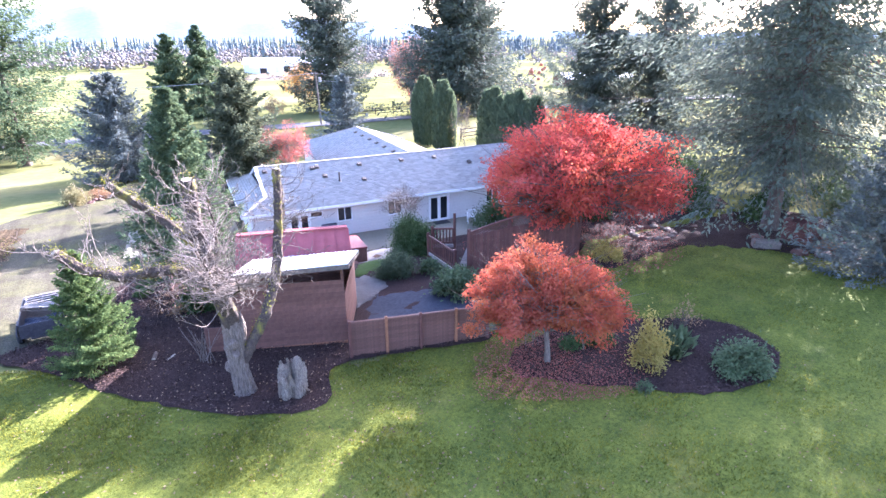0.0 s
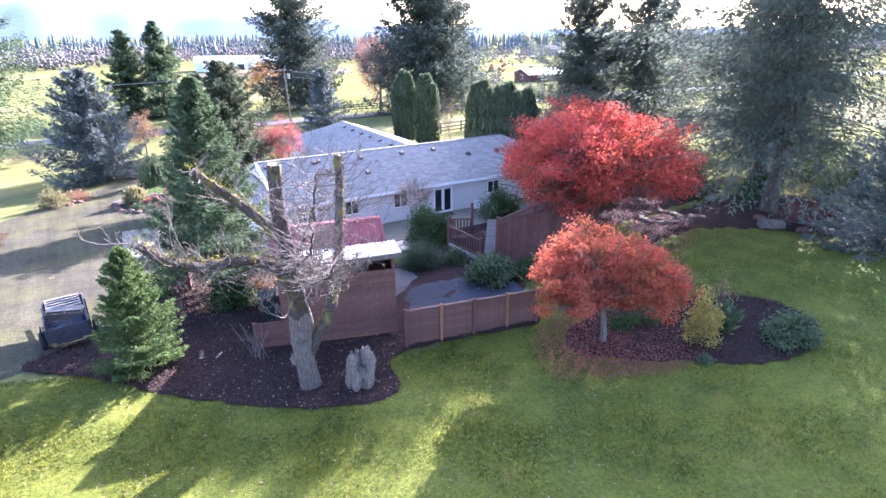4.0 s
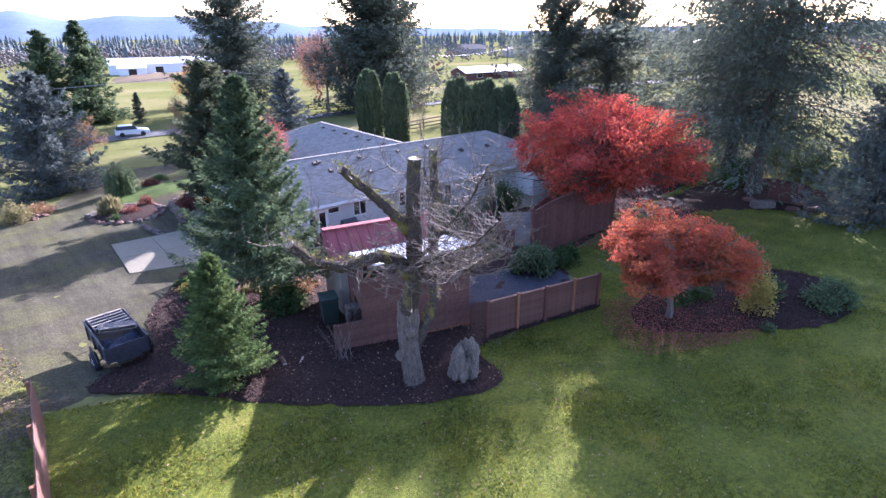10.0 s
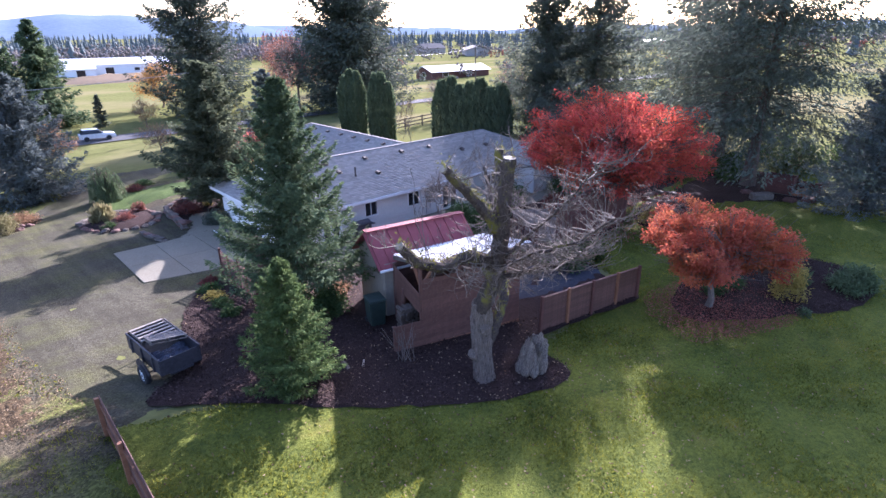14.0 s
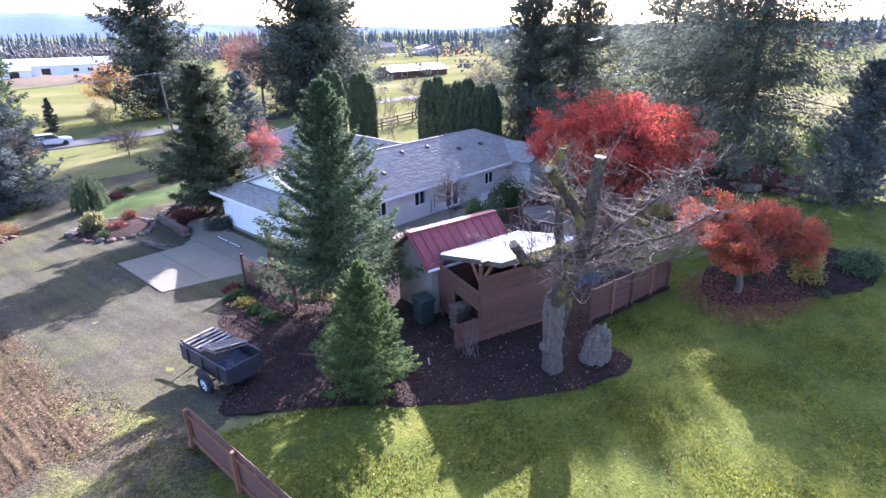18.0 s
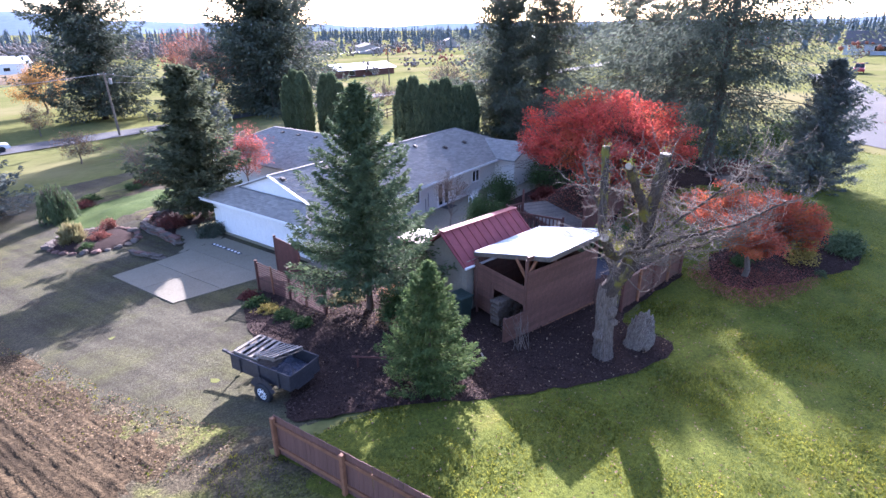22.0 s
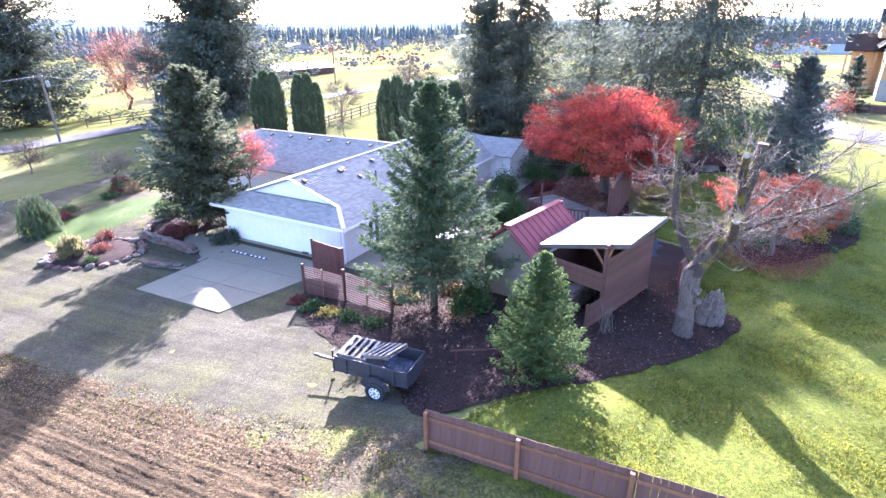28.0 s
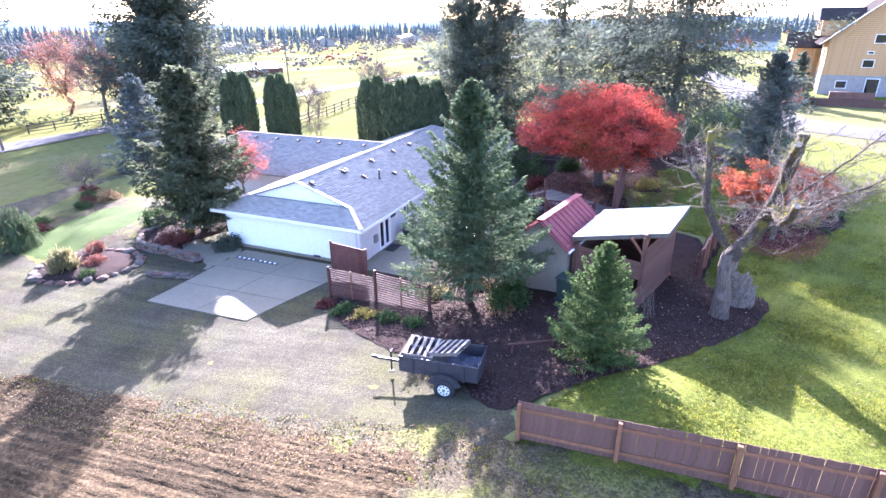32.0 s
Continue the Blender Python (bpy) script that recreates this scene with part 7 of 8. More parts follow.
shrub(7.6, 28.2, 0.6, 0.6, 0.55, 131, "litter_red", 1500, 0.11, "red_plant", "low plant with orange-red leaves among boulders", kind="plant")
shrub(9.3, 29.3, 0.5, 0.5, 0.7, 132, "litter_red", 1300, 0.11, "red_plant", "upright plant with red leaves among boulders", kind="plant")
shrub(6.9, 29.4, 0.65, 0.65, 0.9, 133, "straw", 900, 0.5, "ornamental_grass", "tuft of tan-green ornamental grass among boulders", upright=0.95, kind="plant")
shrub(6.3, 27.8, 0.5, 0.5, 0.35, 134, "shrub", 900, 0.1, "low_plant", "low green plant among boulders", kind="plant")
shrub(7.9, 30.4, 0.6, 0.5, 0.4, 135, "straw", 900, 0.1, "low_plant", "low yellow-green plant among boulders", kind="plant")
# raised bed below the cedar
def dry_wall(pts, rows, label):
    """A low wall of flat stacked stones along a line."""
    w_ = thing("dry_stone_wall", Matrix(), label, "wall", "dry stone walls of the terraced bed")
    p = [Vector(q) for q in pts]
    for j in range(rows):
        for (a_, b_) in zip(p, p[1:]):
            d_ = b_ - a_
            s_ = rrand.uniform(-0.2, 0.0)
            while s_ < d_.length - 0.1:
                l_ = rrand.uniform(0.3, 0.7)
                m_ = a_ + d_.normalized() * (s_ + l_ / 2)
                bm = bbox(l_ * 0.96, rrand.uniform(0.28, 0.4), 0.11, pose(m_.x + rrand.uniform(-0.04, 0.04), m_.y + rrand.uniform(-0.04, 0.04), gz(m_.x, m_.y) + 0.06 + 0.115 * j, rrand.uniform(-4, 4), rrand.uniform(-4, 4), math.degrees(math.atan2(d_.y, d_.x)) + rrand.uniform(-7, 7)), 0.025)
                part("stone", bm, "rock" if rrand.random() < 0.75 else "rock_red", w_)
                s_ += l_
    return w_


dry_wall([(9.7, 27.0), (9.2, 26.0), (8.8, 25.0), (8.3, 23.9), (7.9, 23.0)], 4, "low wall of flat grey-brown stones holding the planting bed")
dry_wall([(6.4, 24.7), (6.15, 23.6), (6.1, 22.4)], 2, "single low line of flat stones beside the apron")
dry_wall([(9.7, 27.0), (11.2, 27.7), (13.0, 27.0)], 3, "low wall of flat grey-brown stones at the back of the bed")
rock(8.75, 23.9, 0.3, "pale rounded boulder beside the maroon shrub")
CBED = smooth_outline([(8.7, 23.9), (9.9, 24.6), (11.2, 23.9), (13.6, 22.2), (15.5, 23.2), (14.6, 26), (12.2, 27.6), (9.4, 26.6)], 0.4, 0.05, 15)
sheet("mulch_bed", CBED, 0.1, "mulch", "raised mulched planting bed under the cedar", "mulch", 0.35, 0.22, 0.015)
shrub(9.9, 25.2, 0.95, 0.85, 0.85, 136, "maroon_leaf", 3400, 0.09, "maroon_shrub", "rounded maroon-leaved shrub in the terraced bed")
shrub(11.3, 25.0, 0.5, 0.5, 0.5, 137, "yellow_leaf", 1100, 0.1, "golden_plant", "small golden plant in the terraced bed", kind="plant")
shrub(13.0, 27.6, 1.1, 1.0, 1.3, 138, "shrub", 3200, 0.14, "green_shrub", "rounded green shrub by the small lawn")
shrub(9.55, 22.0, 0.95, 0.75, 0.75, 139, "needle_dark", 3200, 0.13, "juniper", "spreading dark juniper at the garage corner")
# weeping conifer: arching stems with hanging strands
wp = thing("weeping_conifer", Matrix.Translation((10.6, 34.9, gz(10.6, 34.9))), "weeping blue-green conifer with long hanging strands by the drive", "shrub")
wr = np.random.default_rng(140)
cen, alo, segs = [], [], []
for k in range(130):
    a_, r_ = wr.uniform(0, 6.283), wr.uniform(0.2, 1.25)
    hx, hy, hz = r_ * math.cos(a_), r_ * math.sin(a_) * 0.9, wr.uniform(1.2, 2.5) * (1.15 - 0.35 * r_ / 1.7)
    segs.append((hx * 0.2, hy * 0.2, 0.3, 0.02, hx * 0.7, hy * 0.7, hz, 0.012))
    n_ = 40
    u_ = wr.uniform(0, 1, n_)
    cen.append(np.stack([hx * (0.7 + 0.35 * np.sqrt(u_)) + wr.normal(size=n_) * 0.04, hy * (0.7 + 0.35 * np.sqrt(u_)) + wr.normal(size=n_) * 0.04, hz * (1 - u_ * 0.95) + 0.08], 1))
    alo.append(np.tile([[hx * 0.15, hy * 0.15, -1.0]], (n_, 1)) + wr.normal(size=(n_, 3)) * 0.3)
v, f = sprays(np.concatenate(cen), np.concatenate(alo), 0.3, 0.045, wr, 0.0)
ob = new("foliage", raw_mesh("foliage", v, f, "rhodo"))
ob.parent = wp
v, f = tubes(segs, 5)
ob = new("stem", raw_mesh("stem", v, f, "dark_bark"))
ob.parent = wp
shrub(20.0, 35.5, 0.9, 0.9, 0.8, 141, "tan_leaf", 900, 0.14, "low_shrub", "brown low shrub by the front lawn")
shrub(3.0, 33.4, 0.95, 0.9, 1.3, 142, "straw", 3000, 0.13, "golden_shrub", "upright golden shrub at the edge of the drive")
shrub(4.6, 34.8, 1.4, 0.9, 0.7, 143, "tan_leaf", 1800, 0.14, "brown_shrub", "sprawling brown shrub beside the drive")
for x, y in ((3.9, 33.2), (4.7, 33.6), (5.6, 34.6), (4.3, 34.0)):
    rock(x, y, 0.28, "grey boulder at the edge of the drive", "boulders along the drive")
for i, (x, y) in enumerate(((18.2, 36.2), (19.4, 36.8), (21, 37.6), (23, 39), (15, 36.9), (13.5, 35.9))):
    shrub(x, y, 0.7, 0.7, 0.5, 150 + i, "maroon_leaf" if i % 2 else "shrub", 900, 0.12, "border_plant", "low plant of the border beyond the small lawn", "border plants", kind="plant")

# fire pit and stone seat under the fir
for k in range(16):
    a = 2 * math.pi * k / 16
    rock(21.4 + 1.1 * math.cos(a), -2.3 + 1.0 * math.sin(a), 0.24, "stone of the round fire pit", "fire pit stones", None, k % 3)
cb = thing("compost_bin", pose(24.3, -8.7, gz(24.3, -8.7), 0, 0, -108) @ Matrix.Scale(0.72, 4), "red-brown timber compost bin with two bays, one front taken down", "compost bin")
for x in (-1.6, 0.3, 2.1):
    for y in (-0.5, 0.6):
        part("post", bbox(0.1, 0.1, 1.5 if x < 1 else 1.15, Matrix.Translation((x, y, 0.72 if x < 1 else 0.55)), 0.01), "dark_wood", cb)
for k in range(7):
    part("board", bbox(1.9, 0.03, 0.19, Matrix.Translation((-0.65, -0.57, 0.14 + 0.2 * k)), 0.005), "dark_wood", cb)
    part("board", bbox(3.7, 0.03, 0.19, Matrix.Translation((0.25, 0.67, 0.14 + 0.2 * min(k, 4)))) if k < 5 else bbox(1.9, 0.03, 0.19, Matrix.Translation((-0.65, 0.67, 0.14 + 0.2 * k)), 0.005), "dark_wood", cb)
    for x in (-1.67, 0.3):
        part("board", bbox(0.03, 1.0, 0.19, Matrix.Translation((x, 0.05, 0.14 + 0.2 * k)), 0.005), "dark_wood", cb)
for k in range(2):
    part("board", bbox(1.8, 0.03, 0.19, Matrix.Translation((1.2, -0.57, 0.14 + 0.2 * k)), 0.005), "post_wood", cb)
part("base_timber", bbox(4.0, 0.12, 0.1, Matrix.Translation((0.25, -0.68, 0.05)), 0.01), "grey_wood", cb)
bm = lump(0.62, 21, 0.55, 0.3, 3)
bmesh.ops.translate(bm, verts=bm.verts, vec=(1.2, 0.05, 0.35))
part("compost", bm, "litter_tan", cb, "heap of brown dead leaves")
sb = new("stone_block", mesh_of("stone_block", bbox(1.2, 0.55, 0.42, Matrix(), 0.08), "rock"))
sb.matrix_world = pose(22.6, -7.3, gz(22.6, -7.3) + 0.2, 0, 0, -60)
tagged(sb, "low pale-brown stone block at the foot of the big fir", "stone")
for x, y, r in ((22.6, -8.7, 0.35), (22.9, -9.6, 0.4), (23.7, -6.6, 0.35), (26.8, -10.6, 0.4), (23.0, -10.8, 0.4)):
    rock(x, y, r, "rust-brown boulder under the fir", "boulders under the fir", None, 2)

# dark evergreens behind the big fir
for i, (x, y, r, h) in enumerate(((30.5, -9.5, 1.8, 2.2), (32.5, -12.5, 2.0, 2.6), (35, -15, 2.0, 2.4), (37.5, -17.2, 1.7, 2.0), (31.5, 0.5, 1.8, 2.6), (36, -8, 2.4, 3.4))):
    shrub(x, y, r, r, h, 170 + i, "shrub" if i % 3 else "rhodo", 3600, 0.2, "laurel_hedge", "dark evergreen laurel bush beyond the big fir", "laurels beyond the fir")
shrub(47, -27, 1.4, 1.4, 2.6, 180, "rust_leaf", 2400, 0.16, "red_shrub", "rusty red shrub beside the lane")
conifer(50.5, -29.5, 6.0, 2.0, 181, "needle_dark", 16, 80, 0.36, 0.14, "small_conifer", "dark conifer before the log house", clear=0.03)
for i, (x, y, r, h, m) in enumerate(((24.2, 4.2, 1.5, 1.7, "shrub"), (26.6, 6.4, 1.7, 2.0, "rhodo"), (22.4, 1.6, 0.9, 1.0, "shrub"), (29.0, 3.4, 1.6, 1.9, "shrub"), (20.6, 4.0, 0.8, 0.8, "maroon_leaf"))):
    shrub(x, y, r, r, h, 190 + i, m, 3000, 0.15, "green_shrub" if m != "maroon_leaf" else "dark_shrub", "shady mounded shrub at the corner of the house", "shrubs at the house corner")

# ---------------------------------------------------------------- beyond the garden
def utility_pole(x, y, h, label, arms=True):
    p = thing("utility_pole", Matrix.Translation((x, y, gz(x, y))), label, "pole")
    part("shaft", cyl(bmesh.new(), 0.16, 0.11, h, pose(0, 0, 0, 0, -2), 10), "grey_wood", p)
    part("crossarm", bar(bmesh.new(), (-0.5, 0.9, h - 0.4), (0.5, -0.9, h - 0.4), 0.09, 0.11), "grey_wood", p)
    for s in (-0.9, 0.0, 0.9):
        part("insulator", cyl(bmesh.new(), 0.05, 0.03, 0.16, Matrix.Translation((-0.5 * s, 0.9 * s, h - 0.34)), 8), "steel_white", p)
    part("transformer", cyl(bmesh.new(), 0.22, 0.22, 0.75, Matrix.Translation((0.25, -0.25, h - 1.6)), 12), "galv", p)
    return p


POLE = utility_pole(45, 64.8, 8.5, "leaning grey wooden utility pole with a transformer")
utility_pole(110, 50, 9, "grey wooden utility pole far along the road")
utility_pole(-12, 92, 9, "grey wooden utility pole by the road")
wires = thing("power_line", Matrix(), "sagging power lines between the utility poles", "cable")
for a, b, sag in (((44.7, 64.8, 4.2), (75, 53, 5.5), 1.8), ((44.7, 64.8, 3.2), (75, 53, 4.0), 1.2), ((44.7, 64.8, 4.3), (-12.3, 92, 3.6), 1.2), ((44.7, 64.2, 4.3), (-12.3, 91.4, 3.6), 1.2), ((75, 53, 5.5), (110, 50, 5.8), 0.8)):
    s = np.linspace(0, 1, 17)
    mid = np.array(a)[None] * (1 - s)[:, None] + np.array(b)[None] * s[:, None]
    mid[:, 2] -= sag * 4 * s * (1 - s)
    ring = np.array([(0.018, 0.006, 0.0), (0, 0, 0.018), (-0.018, -0.006, 0.0), (0, 0, -0.018)])
    v = (mid[:, None] + ring[None]).reshape(-1, 3)
    f = np.array([(k * 4 + j, k * 4 + (j + 1) % 4, k * 4 + 4 + (j + 1) % 4, k * 4 + 4 + j) for k in range(16) for j in range(4)])
    ob = new("wire", raw_mesh("wire", v, f, "galv"))
    ob.parent = wires


def vehicle(x, y, rz, paint, name, label, length=4.8, tall=1.55, pickup=False):
    c = thing(name, pose(x, y, gz(x, y) + 0.12, 0, 0, rz), label, "car")
    w = 1.8
    bm = bmesh.new()
    prof = [(-length / 2, 0.35), (-length / 2, 0.85), (-length / 2 + 0.15, 0.95), (length / 2 - 1.3, 0.98), (length / 2 - 0.1, 0.82), (length / 2, 0.6), (length / 2, 0.35)]
    a = [bm.verts.new((px, -w / 2, pz)) for px, pz in prof]
    b = [bm.verts.new((px, w / 2, pz)) for px, pz in prof]
    bm.faces.new(a[::-1]), bm.faces.new(b)
    for i in range(len(prof)):
        j = (i + 1) % len(prof)
        bm.faces.new((a[i], a[j], b[j], b[i]))
    part("body", bm, paint, c)
    x0, x1 = (-0.4, length / 2 - 1.4) if pickup else (-length / 2 + 0.2, length / 2 - 1.4)
    bm = bmesh.new()
    lo = [bm.verts.new(q) for q in ((x0, -0.85, 0.97), (x1, -0.85, 0.97), (x1, 0.85, 0.97), (x0, 0.85, 0.97))]
    hi = [bm.verts.new(q) for q in ((x0 + 0.3, -0.68, tall - 0.08), (x1 - 0.7, -0.68, tall - 0.08), (x1 - 0.7, 0.68, tall - 0.08), (x0 + 0.3, 0.68, tall - 0.08))]
    for i in range(4):
        bm.faces.new((lo[i], lo[(i + 1) % 4], hi[(i + 1) % 4], hi[i]))
    part("glasshouse", bm, "glass", c)
    part("roof", bbox(x1 - x0 - 0.95, 1.38, 0.08, Matrix.Translation(((x0 + x1) / 2 - 0.2, 0, tall - 0.05)), 0.03), paint, c)
    for sx in (-length / 2 + 0.85, length / 2 - 0.9):
        for sy in (-1, 1):
            part("wheel", rod(bmesh.new(), (sx, sy * 0.72, 0.33), (sx, sy * 0.92, 0.33), 0.33, 0.33, 16), "rubber", c)
    return c


vehicle(32.6, 72.4, -27, "car_white", "white_van", "white estate car on the country road", 4.4, 1.55)
vehicle(112, -46, 160, "car_red", "red_pickup", "dark red pickup parked by the neighbouring house", 5.6, 1.8, True)


def simple_building(name, label, x, y, rz, w, d, wall_h, roof_h, wall_m, roof_m, wins=(), over=0.5, base_m=None, base_h=0.0, dark_doors=()):
    """A gabled building, ridge along its x; windows are (face, along, z, width, height)."""
    b = thing(name, pose(x, y, gz(x, y) - 0.2, 0, 0, rz), label, "building")
    part("wall", bbox(w, d, wall_h - base_h, Matrix.Translation((0, 0, base_h + (wall_h - base_h) / 2))), wall_m, b)
    if base_m:
        part("base_storey", bbox(w + 0.04, d + 0.04, base_h, Matrix.Translation((0, 0, base_h / 2))), base_m, b)
    for sx in (-1, 1):
        bm = bmesh.new()
        vs = [bm.verts.new((sx * (w / 2 - 0.1) + o, yy, zz)) for o in (0, 0.1 * sx) for yy, zz in ((-d / 2, wall_h), (d / 2, wall_h), (0, wall_h + roof_h))]
        bm.faces.new(vs[:3]), bm.faces.new(vs[3:][::-1])
        part("gable", bm, wall_m, b)
        k = over * roof_h / (d / 2)
        bm = slab3(bmesh.new(), [(-w / 2 - over, sx * (d / 2 + over), wall_h - k), (w / 2 + over, sx * (d / 2 + over), wall_h - k), (w / 2 + over, 0, wall_h + roof_h), (-w / 2 - over, 0, wall_h + roof_h)][::sx], 0.15)
        part("roof", bm, roof_m, b)
    for face, s, z, ww, hh in wins:
        if face in "sn":
            sg = -1 if face == "s" else 1
            m1, size = Matrix.Translation((s, sg * (d / 2 + 0.03), z)), (ww, 0.08, hh)
        else:
            sg = -1 if face == "w" else 1
            m1, size = Matrix.Translation((sg * (w / 2 + 0.03), s, z)), (0.08, ww, hh)
        wn_ = new("window")
        wn_.parent = b
        part("frame", bbox(size[0] + (0.16 if face in "sn" else 0), size[1] + (0 if face in "sn" else 0.16), size[2] + 0.16, m1), "white", wn_)
        m2 = m1.copy()
        m2.translation += Vector((0, sg * 0.03, 0)) if face in "sn" else Vector((sg * 0.03, 0, 0))
        part("pane", bbox(*size, m2), "glass", wn_)
    return b


simple_building("white_barn", "long low white metal farm building across the fields", 138, 231, -31, 42, 16, 4.4, 2.2, "steel_white", "steel_white", [("s", -10, 1.8, 5, 3.2), ("s", -2, 1.8, 3, 2.6), ("s", 8, 2.2, 2, 1.2), ("s", 13, 2.2, 2, 1.2)])
simple_building("farm_shed", "white lean-to beside the long farm building", 122, 228, -31, 10, 8, 3.2, 1.2, "steel_white", "steel_white", [("s", 0, 1.4, 3, 2.4)])
# the low house's dark wall colour stands in for shade on it
simple_building("low_house", "long low white-roofed building beyond the pasture", 150, 76, -28, 22, 9, 2.6, 1.4, "dark_wood", "steel_white", [("w", 0, 1.5, 1.6, 1.2), ("s", -6, 1.5, 2, 1.2), ("s", 3, 1.5, 2, 1.2)])
wh = simple_building("log_house", "large tan log-sided house on a grey stone lower storey", 56.4, -42.5, -27, 14, 13, 6.6, 5.6, "tan_wood", "dark_roof", [("n", -4.6, 4.6, 1.1, 1.2), ("n", 0.5, 4.6, 1.2, 1.4), ("w", 4.3, 1.3, 1.0, 0.75), ("w", 1.3, 1.05, 1.2, 1.9), ("w", 2.2, 3.7, 1.0, 0.75), ("w", 1.6, 6.4, 1.0, 0.85), ("w", 0.3, 6.4, 1.0, 0.85), ("w", 2.2, 4.9, 0.5, 0.2), ("w", -2.4, 4.4, 1.2, 1.1), ("w", -3.6, 1.4, 1.2, 1.0)], 0.9, "stone_grey", 2.35)
wh.matrix_world = Matrix.Translation((0, 0, 0.95)) @ wh.matrix_world
for k in range(3):
    xk = -4.6 + 3.8 * k
    dm = part("dormer", bbox(1.8, 3.4, 2.0, Matrix.Translation((xk, 5.8, 7.7))), "tan_wood", wh)
    for sg in (-1, 1):
        part("dormer_roof", slab3(bmesh.new(), [(xk, 3.4, 9.8), (xk, 7.9, 9.8), (xk + sg * 1.5, 7.9, 8.5), (xk + sg * 1.5, 3.4, 8.5)][::-sg], 0.12), "dark_roof", dm)
        part("rake_board", bar(bmesh.new(), (xk, 7.93, 9.75), (xk + sg * 1.5, 7.93, 8.45), 0.06, 0.24, (0, 1, 0)), "white", dm)
    part("pane", bbox(0.9, 0.05, 1.1, Matrix.Translation((xk, 7.52, 7.8))), "glass", dm)
for sg in (-1, 1):
    part("rake_board", bar(bmesh.new(), (-7.93, sg * 7.4, 5.8), (-7.93, 0, 12.18), 0.08, 0.3, (1, 0, 0)), "white", wh)
LOGC = mesh_of("log_course", bbox(0.06, 12.9, 0.2, Matrix(), 0.03), "tan_wood")
for k in range(20):
    piece("log_course", LOGC, wh, Matrix.Translation((-7.02, 0, 2.48 + 0.215 * k)))
for k in range(24):
    wd_ = 12.9 * (1 - (0.2 + 0.215 * k) / 5.6)
    piece("log_course", LOGC, wh, Matrix.Translation((-7.02, 0, 6.75 + 0.215 * k)) @ Matrix.Diagonal((1, wd_ / 12.9, 1, 1)))
part("wing_wall", bbox(4.6, 3.2, 5.2, Matrix.Translation((4.4, 8.1, 2.6))), "tan_wood", wh)
part("wing_roof", slab3(bmesh.new(), [(1.4, 6.5, 5.2), (4.4, 6.5, 7.0), (4.4, 10.6, 7.0), (1.4, 10.6, 5.2)], 0.2), "dark_roof", wh)
part("wing_roof", slab3(bmesh.new(), [(4.4, 6.5, 7.0), (7.4, 6.5, 5.2), (7.4, 10.6, 5.2), (4.4, 10.6, 7.0)], 0.2), "dark_roof", wh)
for y in (7.2, 10.2):
    part("porch_post", bbox(0.22, 0.22, 5.2, Matrix.Translation((1.7, y, 2.5))), "tan_wood", wh)
terrace = thing("terrace", wh.matrix_world, "raised earth terrace with red-brown walls round the log house", "terrace")
part("bank", bbox(21, 18, 1.5, Matrix.Translation((-0.5, 1.2, -0.72)), 0.05), "rock_red", terrace)
part("turf", bbox(20.6, 17.6, 0.06, Matrix.Translation((-0.5, 1.2, 0.05)), 0.01), "lawn", terrace)
for y0, y1, x, hh in ((-6.5, -0.5, -10.6, 0.9), (1.2, 5.5, -10.6, 0.8)):
    part("parapet", bbox(0.4, y1 - y0, hh, Matrix.Translation((x, (y0 + y1) / 2, hh / 2))), "rock_red", terrace)
simple_building("grey_house", "single-storey blue-grey house behind hedges", 186, -82, 66, 26, 12, 3.6, 3.2, "blue_grey", "asphalt", [("n", -6, 2.0, 2, 1.4), ("n", 4, 2.0, 3, 1.4), ("w", 0, 2.0, 2, 1.4)])
simple_building("distant_house", "small pale house far across the valley", 420, 120, 20, 24, 14, 4, 3, "stone_grey", "asphalt")
simple_building("distant_house", "small pale house far across the valley", 360, 200, -20, 20, 12, 4, 3, "stone_grey", "asphalt")
simple_building("distant_house", "low pale sheds far across the valley", 480, 60, 10, 50, 16, 4, 2, "stone_grey", "steel_white")
simple_building("distant_house", "low pale sheds far across the valley", 330, 150, 30, 36, 14, 4, 2, "stone_grey", "asphalt")

# pasture rail fences
def rail_fence(pts, label, rails=3, h=1.3, gap=2.6):
    f = thing("pasture_fence", Matrix(), label, "fence")
    for (x1, y1), (x2, y2) in zip(pts, pts[1:]):
        n = max(1, int(math.hypot(x2 - x1, y2 - y1) / gap))
        for k in range(n + 1):
            x, y = x1 + (x2 - x1) * k / n, y1 + (y2 - y1) * k / n
            part("post", bbox(0.13, 0.13, h + 0.4, Matrix.Translation((x, y, gz(x, y) + h / 2 - 0.15))), "dark_bark", f)
            if k < n:
                xb, yb = x1 + (x2 - x1) * (k + 1) / n, y1 + (y2 - y1) * (k + 1) / n
                for r in range(rails):
                    z = 0.35 + (h - 0.45) * r / (rails - 1)
                    part("rail", bar(bmesh.new(), (x, y, gz(x, y) + z), (xb, yb, gz(xb, yb) + z), 0.05, 0.12), "dark_bark", f)
    return f


rail_fence([(42.5, 31), (52, 29.2), (76, 25)], "dark three-rail pasture fence behind the house")
rail_fence([(43, 13), (60, 8), (80, 4)], "dark three-rail pasture fence beyond the hedge")
rail_fence([(57, 71), (66, 66), (82, 55)], "dark rail fence along the road")

# far fields, woods and hills
sheet("far_field", smooth_outline([(95, 190), (135, 165), (160, 185), (150, 208), (120, 222)], 4, 0.4, 21), 0.9, "soil_far", "brown stubble field in front of the farm building", "field", 8)
rail_rng = np.random.default_rng(12)


